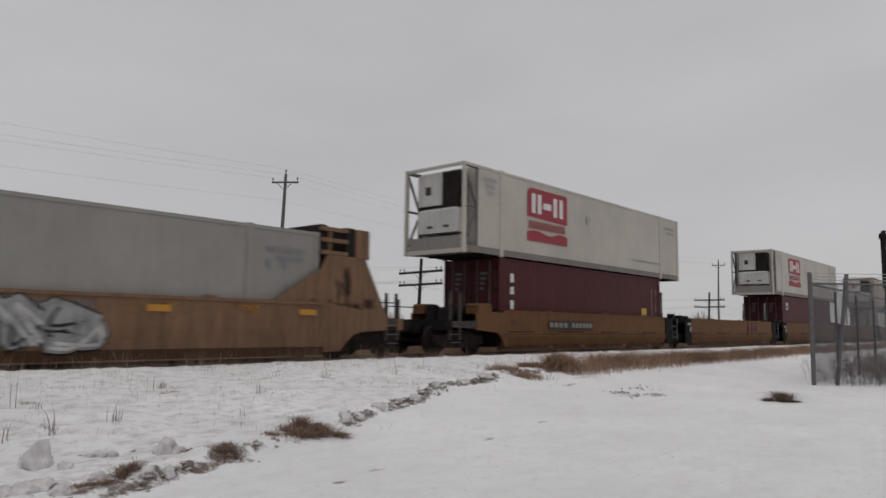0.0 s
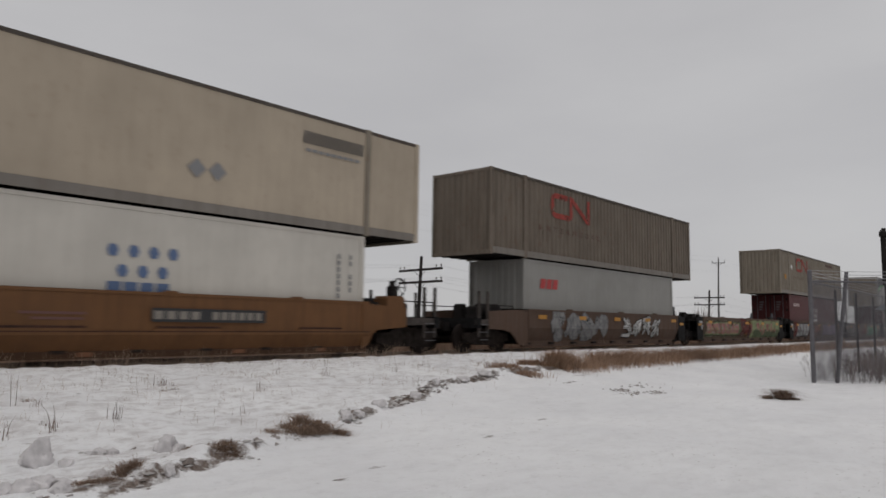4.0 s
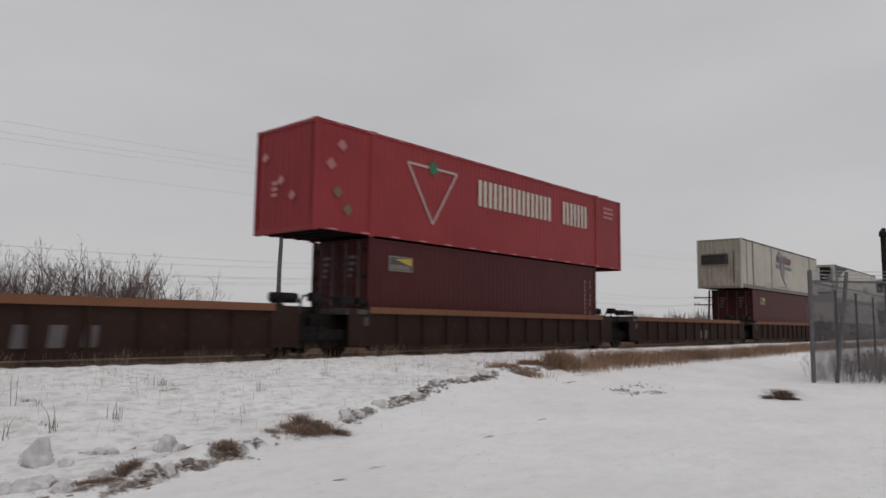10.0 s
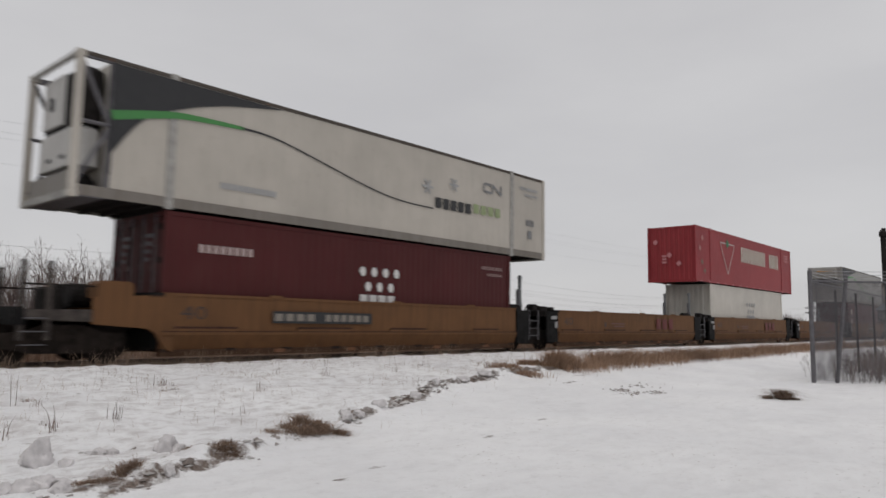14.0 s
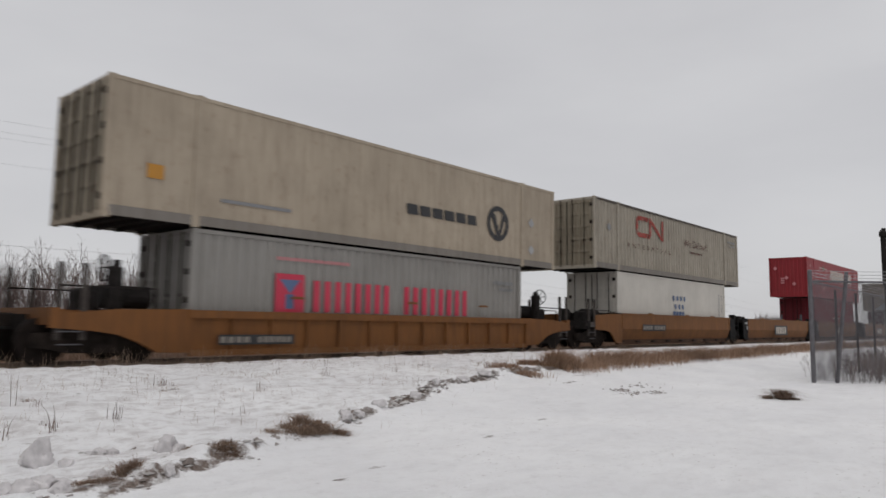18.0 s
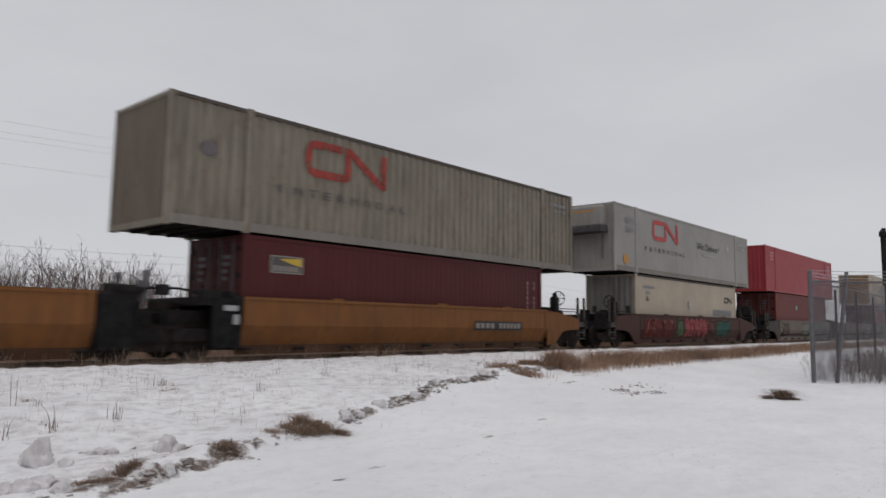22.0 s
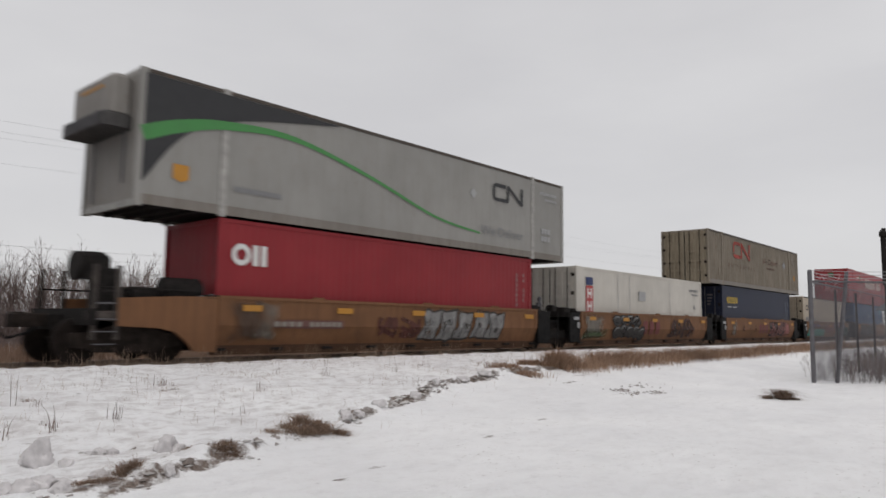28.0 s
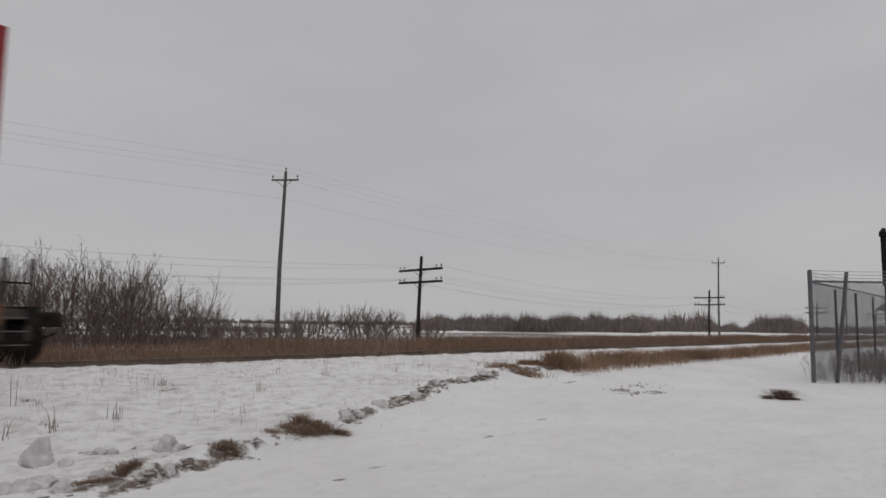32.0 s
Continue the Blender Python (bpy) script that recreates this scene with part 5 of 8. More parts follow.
def id_marks(c, width, length, ink_mat, vertical=False, z=2.35):
    """Identification lettering near the ends, too small to read."""
    y = -width / 2 - 0.010
    hl = length / 2
    sh = Shape()
    if ink_mat in (I_CREAM, I_PINK):
        ink_mat = I_MARK
    if vertical:
        for k in range(10):
            rect(sh, hl - 0.92, hl - 0.84, z - 0.17 * k - 0.12, z - 0.17 * k, y)
        for k in (0, 1, 3, 4, 5, 7):
            rect(sh, hl - 0.52, hl - 0.45, z - 0.17 * k - 0.12, z - 0.17 * k, y)
    else:
        bars(sh, hl - 1.55, hl - 0.45, z, z + 0.11, 9, y, 0.3)
        bars(sh, hl - 1.25, hl - 0.45, z - 0.2, z - 0.11, 6, y, 0.3)
    part("id_lettering", sh, ink_mat, c)


def ring(sh, cx, cz, r0, r1, y, m=0, n=28):
    for k in range(n):
        a, b = 2 * math.pi * k / n, 2 * math.pi * (k + 1) / n
        flat(sh, [(cx + r0 * math.cos(a), cz + r0 * math.sin(a)), (cx + r1 * math.cos(a), cz + r1 * math.sin(a)), (cx + r1 * math.cos(b), cz + r1 * math.sin(b)), (cx + r0 * math.cos(b), cz + r0 * math.sin(b))], y, m)


def worm(c, x0, x1, z0, z1, ink_mat, y=Y53, w=0.2):
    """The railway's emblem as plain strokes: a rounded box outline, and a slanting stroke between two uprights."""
    sh = Shape()
    h = w / 2
    mx = x0 + (x1 - x0) * 0.46
    r = 0.18 * (z1 - z0) / 0.95
    a = [(mx - 0.55 * w, z1 - h, w), (x0 + r + h, z1 - h, w), (x0 + h + r * 0.3, z1 - h - r * 0.3, w), (x0 + h, z1 - h - r, w), (x0 + h, z0 + h + r, w), (x0 + h + r * 0.3, z0 + h + r * 0.3, w), (x0 + r + h, z0 + h, w), (mx - 0.1 * w, z0 + h, w), (mx + 0.35 * w, z0 + h + 0.15 * w, w), (mx + h, z0 + 1.05 * w, w), (mx + h, z1, w)]
    ribbon(sh, a, y)
    ribbon(sh, [(mx + w * 0.75, z1 - h, w), (x1 - w * 0.85, z0 + h, w)], y - 0.001)
    ribbon(sh, [(x1 - h, z0, w), (x1 - h, z1, w)], y - 0.002)
    return part("emblem", sh, ink_mat, c)


def diamond(c, x, z, r, ink_mat, y=Y53):
    part("diamond_mark", flat(Shape(), [(x - r, z), (x, z - r), (x + r, z), (x, z + r)], y), ink_mat, c)


def intermodal(c, ink_mat, dark, slogan=True, logo_w=0.2, worn=False):
    """Railway livery: emblem, the word below and the slogan."""
    if worn:
        ink_mat, dark = spray(ink_mat), spray(dark)
    worm(c, -4.48, -1.72, 1.62, 2.56, ink_mat, w=logo_w)
    sh = Shape()
    for k, ch in enumerate("INTERMODAL"):
        x = -5.25 + 0.455 * k
        word(sh, ch, x, x + (0.08 if ch == "I" else 0.24), 1.08, 1.27, Y53)
    part("lettering", sh, dark, c)
    if slogan:
        part("slogan", word(Shape(), "We Deliver!", 0.6, 3.55, 1.64, 2.0, Y53), dark, c)
        part("small_lettering", bars(Shape(), 1.3, 2.9, 1.34, 1.44, 11, Y53, 0.3), dark if worn else I_PALEGREY, c)


def swoosh(c, x0, band, thin, y=Y53, top=2.78, dark=None, arc=None):
    """Dark corner with a green line that sweeps down along the side."""
    arc = smooth(arc or [(x0 + 0.03, 0.52), (x0 + 0.93, 1.66), (x0 + 2.3, 2.26), (x0 + 5.15, 2.76)], 8)
    sh = Shape()
    for (ax, az), (bx, bz) in zip(arc, arc[1:]):
        flat(sh, [(ax, az), (bx, bz), (bx, top), (ax, top)], y)
    flat(sh, [(x0, 0.50), (x0 + 0.03, 0.52), (x0 + 0.03, top), (x0, top)], y)
    part("dark_corner", sh, dark or I_BLACK, c)
    part("green_line", ribbon(Shape(), smooth(band, 8), y - 0.004), I_GREEN, c, "green painted line")
    if thin:
        part("dark_line", ribbon(Shape(), smooth(thin, 8), y - 0.004), I_BLACK, c)


GREEN_LONG = [(-7.98, 1.50, 0.32), (-7.2, 1.80, 0.28), (-6.08, 2.06, 0.20), (-4.23, 2.14, 0.13), (-1.78, 1.64, 0.095), (0.96, 0.86, 0.075), (3.07, 0.60, 0.06)]
Z_HI, Z_LO, Z_W = 3.213, 2.905, 0.308

OFFWHITE = paint((0.465, 0.43, 0.38), 0.09, 0.1, 0.5)
LIGHTDIRTY = paint((0.372, 0.335, 0.275), 0.3, 0.25, 0.65, ribs=0.6)
CREAM = paint((0.395, 0.333, 0.257), 0.13, 0.15, 0.55)
WORNWHITE = paint((0.47, 0.43, 0.375), 0.34, 0.3, 0.6, (0.20, 0.155, 0.115))
WORNCREAM = paint((0.375, 0.315, 0.24), 0.42, 0.3, 0.65, (0.16, 0.125, 0.095))
GREYWHITE = paint((0.28, 0.273, 0.255), 0.15, 0.1, 0.5)
STREAKED = paint((0.262, 0.232, 0.186), 0.5, 0.5, 0.7, ribs=1.0)
DIRTYGREY = paint((0.262, 0.227, 0.180), 0.4, 0.35, 0.7, ribs=0.85)
BROWNGREY = paint((0.205, 0.170, 0.136), 0.6, 0.45, 0.7, ribs=0.8)
PALEGREY = paint((0.28, 0.268, 0.248), 0.14, 0.12, 0.55)
PALEGREY2 = paint((0.29, 0.29, 0.285), 0.2, 0.12, 0.55)
SLATE = paint((0.14, 0.147, 0.146), 0.14, 0.15, 0.5)
RED = paint((0.275, 0.031, 0.037), 0.10, 0.06, 0.5)
DKRED = paint((0.255, 0.0225, 0.029), 0.1, 0.06, 0.5)
MAROON = paint((0.086, 0.0118, 0.0128), 0.12, 0.08, 0.55)
OXIDE = paint((0.145, 0.03, 0.025), 0.15, 0.15, 0.6)
WHITEBOX = paint((0.545, 0.515, 0.462), 0.12, 0.08, 0.5)
BLUE = paint((0.016, 0.034, 0.15), 0.14, 0.1, 0.5)
NAVY = paint((0.014, 0.021, 0.052), 0.12, 0.1, 0.55)
MIDBLUE = paint((0.027, 0.088, 0.195), 0.15, 0.12, 0.55)
RUSTDOOR = paint((0.285, 0.175, 0.09), 1.0, 1.0, 0.85, (0.085, 0.036, 0.016))
RAILTOP = paint((0.10, 0.086, 0.074), 0.8, 0.8, 0.75, (0.045, 0.032, 0.024))
# grime plus the shade of the end walls, both in one darker coat
GRIMESHADE = paint((0.27, 0.255, 0.235), 0.35, 0.25, 0.65)
DUSTYRAIL = paint((0.22, 0.20, 0.178), 0.45, 0.25, 0.65)
M_HOOD = plain_mat("dark_hood_paint", (0.05, 0.047, 0.045), 0.6, var=0.4)
SHALLOW = (RED, DKRED, MAROON, OXIDE, BLUE, NAVY, MIDBLUE, SLATE)
SILVERY = plain_mat("aluminium_frame", (0.31, 0.30, 0.28), 0.55, 0.0)


def top53(along, coat, style, end, label, z=Z_HI, **kw):
    return container(along, z, L53, W53, 2.896, coat, style, end, label, **kw)


def low40(along, coat, label, z=Z_W, height=2.896, style="corr", end="doors", **kw):
    return container(along, z, L40, W40, height, coat, style, end, label, **kw)


def seal_label(c, x0=-5.35, z0=2.02, y=Y40):
    """A white and yellow plate near the front top."""
    part("plate", rect(Shape(), x0, x0 + 0.95, z0 + 0.02, z0 + 0.44, y), I_BEIGE, c)
    part("plate_field", rect(Shape(), x0 + 0.04, x0 + 0.91, z0 + 0.05, z0 + 0.41, y - 0.002), I_DKGREY, c)
    part("plate_mark", flat(Shape(), [(x0 + 0.25, z0 + 0.36), (x0 + 0.9, z0 + 0.40), (x0 + 0.9, z0 + 0.20), (x0 + 0.6, z0 + 0.26)], y - 0.004), I_YELLOW, c)
    part("plate_lettering", bars(Shape(), x0 + 0.08, x0 + 0.85, z0 + 0.07, z0 + 0.20, 5, y - 0.005, 0.3), I_BEIGE, c)


def dots(c, ink_mat, y=Y40):
    """A block of letter-high marks in the middle of the side."""
    sh = Shape()
    for r, n in ((2.06, 4), (1.66, 3)):
        for k in range(n):
            cx, cz = -0.55 + 0.42 * k + (0.21 if n == 3 else 0), r - 0.1
            flat(sh, [(cx - 0.11, cz), (cx - 0.05, cz - 0.12), (cx + 0.07, cz - 0.12), (cx + 0.12, cz), (cx + 0.06, cz + 0.12), (cx - 0.06, cz + 0.12)], y)
    bars(sh, -0.62, 0.72, 1.12, 1.34, 4, y, 0.2)
    part("mark_lettering", sh, ink_mat, c)


# first car's load
c = container(3.0, Z_W, L53, W53, 2.896, PALEGREY, "flat", "plain", "pale grey smooth 53-foot container sunk in a tan well car")
id_marks(c, W53, L53, I_GREY, z=2.3)
part("warning_triangle", flat(Shape(), [(6.95, 1.32), (7.35, 1.32), (7.15, 1.62)], Y53), I_GREY, c)
part("mark_lettering", rect(rect(Shape(), 6.55, 6.67, 1.9, 2.12, Y53), 7.0, 7.12, 1.9, 2.1, Y53), I_GREY, c)

# white refrigerated boxes with a red badge
for k, a in enumerate((24.75, 55.34)):
    c = top53(a, OFFWHITE, "flat", "caged", "white refrigerated container with a red badge and open end cage", rails=OFFWHITE)
    sh = Shape()
    flat(sh, [(-4.6, 1.58), (-2.0, 1.50), (-2.0, 2.52), (-2.1, 2.60), (-4.45, 2.60), (-4.6, 2.45)], Y53)
    crest = smooth([(-4.6, 1.04), (-4.0, 1.10), (-3.2, 0.98), (-2.5, 1.10), (-2.0, 1.04)], 6)
    flat(sh, [(-4.6, 0.72), (-2.0, 0.72), *reversed(crest)], Y53)
    part("badge", sh, I_BADGE, c, "crimson badge")
    sh = Shape()
    for x in (-4.35, -3.98, -2.95, -2.55):
        rect(sh, x, x + 0.24, 1.72, 2.42, Y53 - 0.004)
    rect(sh, -3.62, -3.1, 1.92, 2.16, Y53 - 0.004)
    part("badge_lettering", sh, I_WHITE, c)
    part("name_lettering", bars(Shape(), -4.5, -2.1, 1.15, 1.44, 16, Y53, 0.45), I_BADGE, c)
    diamond(c, -0.44, 1.9, 0.2, I_PALEGREY)
    part("small_lettering", bars(Shape(), 3.2, 5.9, 0.62, 0.70, 18, Y53, 0.25), I_PALEGREY, c)
    sh = Shape()
    for r, (p, q) in enumerate(((-7.1, -6.35), (-7.0, -6.45), (-6.85, -6.5))):
        bars(sh, p, q, 2.42 - 0.22 * r, 2.54 - 0.22 * r, 6, Y53, 0.25)
    part("id_lettering", sh, I_PALEGREY, c)
    id_marks(c, W53, L53, I_PALEGREY)
    c = low40(a, MAROON, "dark maroon corrugated 40-foot container in a tan well")
    id_marks(c, W40, L40, I_CREAM, True)
    if k == 0:
        part("side_lettering", Shape().face([(-5.5, Y40, 1.2), (-5.3, Y40, 1.2), (-5.3, Y40, 1.5), (-5.5, Y40, 1.5)]).face([(-5.5, Y40, 1.7), (-5.3, Y40, 1.7), (-5.3, Y40, 1.95), (-5.5, Y40, 1.95)]).face([(-5.5, Y40, 2.1), (-5.3, Y40, 2.1), (-5.3, Y40, 2.4), (-5.5, Y40, 2.4)]), I_WHITE, c)
        part("hazard_plate", rect(Shape(), 4.2, 4.7, 1.2, 1.5, Y40), I_YELLOW, c)
    else:
        part("plate", rect(Shape(), -5.35, -4.85, 2.0, 2.45, Y40), I_CREAM, c)
        part("plate_mark", rect(Shape(), -5.28, -4.92, 2.1, 2.25, Y40 - 0.003), I_NAVY, c)

# cream refrigerated box on a white one
c = top53(85.77, CREAM, "flat", "caged", "cream refrigerated container with end cage, dusty", rails=DIRTYGREY)
part("round_mark", flat(Shape(), [(-5.9 + 0.22 * math.cos(w), 2.12 + 0.22 * math.sin(w)) for w in np.linspace(0, 6.1, 14)], Y53), I_TAUPE, c)
diamond(c, -5.3, 2.12, 0.24, I_PALEGREY)
diamond(c, 1.1, 0.98, 0.22, I_GREY)
diamond(c, 1.6, 0.98, 0.22, I_GREY)
part("name_lettering", bars(Shape(), 3.9, 5.9, 2.12, 2.44, 16, Y53, 0.4, 0.04), I_DKGREY, c)
part("small_lettering", bars(Shape(), 4.0, 5.8, 1.92, 2.0, 9, Y53, 0.25), I_GREY, c)
part("size_mark", word(Shape(), "53'", -7.2, -6.75, 0.42, 0.66, Y53), I_GREY, c)
c = low40(85.77, WHITEBOX, "white refrigerated 40-foot container with blue marks", style="flat", end="plain")
dots(c, I_BLUE)
id_marks(c, W40, L40, I_GREY, True)

# brown-grey railway box
c = top53(105.34, BROWNGREY, "corr", "plain", "brown-grey corrugated container with a faded red emblem")
intermodal(c, I_ORANGE, I_BROWN, slogan=False, worn=True)
c = low40(105.34, GREYWHITE, "grey-white 40-foot container with small red marks", style="flat", end="plain")
part("mark_lettering", bars(Shape(), -5.1, -3.9, 1.9, 2.25, 3, Y40, 0.2, 0.08), I_RED, c)
part("graffiti_lettering", bars(Shape(), -4.4, -2.9, 1.0, 1.12, 5, Y40, 0.3), I_GREY, c)

c = top53(136.1, DIRTYGREY, "corr", "plain", "grey-beige corrugated container with a red emblem, rust-stained")
intermodal(c, I_ORANGE, I_BROWN, worn=True)
diamond(c, -5.6, 1.85, 0.2, I_WHITE)
part("hazard_plate", rect(Shape(), -7.2, -6.85, 0.98, 1.28, Y53), spray(I_AMBER), c)
part("faded_patch", rect(Shape(), 3.3, 5.3, 2.48, 2.66, Y53), spray(I_BROWN), c)
part("id_lettering", bars(bars(Shape(), 6.6, 7.15, 2.05, 2.25, 4, Y53, 0.2), 6.6, 7.15, 1.7, 1.9, 3, Y53, 0.2), I_TAUPE, c)
c = low40(136.1, MAROON, "maroon corrugated container with white star marks, doors shut")
dots(c, I_WHITE)
part("side_lettering", bars(Shape(), -5.2, -3.75, 2.12, 2.34, 8, Y40, 0.35), I_PALEROSE, c)
id_marks(c, W40, L40, I_CREAM)

# pale box with the sweeping green line
c = top53(166.98, PALEGREY, "flat", "plain", "pale grey container with dark corner and sweeping green line", end_coat=DIRTYGREY)
swoosh(c, -7.95, GREEN_LONG, None)
worm(c, 3.76, 5.46, 1.76, 2.36, I_BLACK, w=0.11)
part("slogan", word(Shape(), "We Deliver", 3.2, 5.5, 0.60, 0.86, Y53), I_GREY, c)
part("faded_panel", rect(Shape(), -1.6, 2.9, 1.5, 2.6, Y53 + 0.004), PALEGREY2, c)
part("side_lettering", rect(rect(Shape(), -7.75, -7.65, 0.5, 1.2, Y53), -7.3, -7.2, 0.5, 0.9, Y53), I_GREY, c)
id_marks(c, W53, L53, I_PALEGREY)
c = low40(166.98, MAROON, "maroon corrugated 40-foot container with a white and yellow plate")
seal_label(c)
id_marks(c, W40, L40, I_CREAM, True)


def red_box(along, z, coat, low_label):
    """Red domestic container with light stripes along its bottom rail."""
    c = top53(along, coat, "corr", "plain", low_label, z=z)
    sh = Shape()
    for k in range(14):
        x = -7.6 + 1.13 * k
        rect(sh, x, x + 0.3, 0.05, 0.09, Y53 - 0.002)
        rect(sh, x + 0.2, x + 0.45, 2.835, 2.86, Y53 - 0.002)
    part("rail_marking", sh, I_PINK, c)
    sh = Shape()
    for r in range(3):
        bars(sh, 6.6, 7.4, 2.42 - 0.18 * r, 2.52 - 0.18 * r, 6, Y53, 0.25)
    part("id_lettering", sh, I_PINK, c)
    return c


def tyre_livery(c, seed=0):
    """Triangle outline with a green mark, and a row of cream bars for the name."""
    sh = Shape()
    tri = [(-4.75, 2.30), (-2.58, 2.30), (-3.66, 0.62)]
    for k in range(3):
        (ax, az), (bx, bz) = tri[k], tri[(k + 1) % 3]
        ribbon(sh, [(ax, az, 0.07), (bx, bz, 0.07)], Y53)
    part("triangle", sh, I_PALEROSE if seed != 3 else I_CREAM, c, "cream triangle outline")
    leaf = [(-3.66 + (0.26 if k % 2 else 0.14) * math.cos(2 * math.pi * k / 14), 2.30 + (0.28 if k % 2 else 0.16) * math.sin(2 * math.pi * k / 14)) for k in range(14)]
    part("leaf_mark", flat(Shape(), leaf, Y53 - 0.004), I_DKGREEN, c)
    sh = Shape()
    bars(sh, -1.5, 2.81, 1.46, 2.32, 16, Y53, 0.42)
    bars(sh, 3.54, 5.37, 1.46, 2.32, 7, Y53, 0.42)
    part("name_lettering", sh, I_CREAM, c)
    for x, z, i in ((-7.2, 2.3, I_ROSE), (-7.55, 1.75, I_ROSE), (-7.3, 1.05, I_DECAL), (-6.95, 0.62, I_DECAL)):
        diamond(c, x, z, 0.17, i if seed != 3 else I_RED)
    sh = Shape()
    for y, z in ((0.85, 2.1), (-0.4, 0.95), (0.1, 1.4)):
        r = 0.15
        sh.face([(-L53 / 2 - 0.012, y + r, z), (-L53 / 2 - 0.012, y, z - r), (-L53 / 2 - 0.012, y - r, z), (-L53 / 2 - 0.012, y, z + r)])
    for r in range(3):
        sh.face([(-L53 / 2 - 0.012, y, z) for y, z in ((0.5, 1.3 - 0.16 * r), (0.25, 1.3 - 0.16 * r), (0.25, 1.4 - 0.16 * r), (0.5, 1.4 - 0.16 * r))])
    part("end_marking", sh, I_PINK, c)


c = red_box(186.02, Z_HI, RED, "bright red ribbed container with white rail marks")
diamond(c, -7.5, 1.35, 0.13, I_PINK)
diamond(c, -7.0, 1.7, 0.13, I_PINK)
c = low40(186.02, SLATE, "slate-grey container with a light blue square and dark name bars", end="plain")
part("blue_square", rect(Shape(), -4.2, -2.98, 1.06, 2.40, Y40), I_SKY, c, "light blue square")
star = [(-3.58 + (0.52 if k % 2 == 0 else 0.22) * math.cos(2 * math.pi * k / 14 + 0.3), 1.72 + (0.56 if k % 2 == 0 else 0.22) * math.sin(2 * math.pi * k / 14 + 0.3)) for k in range(14)]
sh = Shape()
for k in range(14):
    flat(sh, [(-3.58, 1.72), star[k], star[(k + 1) % 14]], Y40 - 0.004)
part("star_mark", sh, I_WHITE, c)
sh = Shape()
bars(sh, -2.45, 4.3, 1.06, 2.02, 12, Y40, 0.34)
part("name_lettering", sh, I_BLACK, c)
part("hazard_plate", rect(Shape(), 5.1, 5.35, 1.5, 1.7, Y40), I_AMBER, c)
id_marks(c, W40, L40, I_GREY)

c = red_box(216.79, Z_HI, RED, "red ribbed container with cream triangle and green leaf mark")
tyre_livery(c)
c = low40(216.79, MAROON, "maroon corrugated container with a white and yellow plate, doors shut")
seal_label(c)
id_marks(c, W40, L40, I_CREAM, True)

c = top53(247.53, WORNWHITE, "flat", "vent", "dirty white refrigerated container with a grey continent picture", rails=DIRTYGREY, end_coat=paint((0.36, 0.32, 0.27), 0.7, 0.5, 0.65))
land = [(-1.5, 2.35), (-0.95, 2.72), (-0.2, 2.45), (0.55, 2.5), (0.75, 2.2), (0.3, 2.05), (0.05, 1.7), (0.12, 1.35), (-0.05, 1.1), (0.0, 0.85), (0.35, 0.6), (0.5, 0.45), (0.3, 0.45), (-0.15, 0.72), (-0.45, 0.95), (-0.7, 1.3), (-0.75, 1.75), (-1.1, 2.1)]
part("map_picture", flat(Shape(), land, Y53), I_GREY, c)
part("name_lettering", bars(Shape(), -1.6, 1.45, 1.93, 2.36, 14, Y53 - 0.004, 0.38, 0.1), I_DKBLUE, c)
part("name_stripe", rect(rect(Shape(), -1.55, 1.5, 2.06, 2.10, Y53 - 0.007), -1.5, 1.55, 2.2, 2.24, Y53 - 0.007), I_BADGE, c)
part("small_lettering", bars(Shape(), -1.75, 1.6, 1.56, 1.78, 14, Y53 - 0.004, 0.25, 0.04), I_GREY, c)
part("small_print", bars(Shape(), -1.6, 1.2, 0.34, 0.40, 20, Y53, 0.25), I_GREY, c)
part("seam", rect(Shape(), -2.62, -2.48, 0.26, 2.8, Y53 + 0.006), GREYWHITE, c)
part("seam", rect(Shape(), -7.2, -7.1, 0.26, 2.8, Y53 + 0.006), GREYWHITE, c)
part("faded_patch", rect(Shape(), -4.0, -2.7, 0.2, 0.55, Y53), CREAM, c)
diamond(c, 4.45, 2.2, 0.17, I_PALEGREY)
c = low40(247.53, MAROON, "maroon corrugated container with a white and yellow plate")
seal_label(c, -4.85)
id_marks(c, W40, L40, I_CREAM, True)


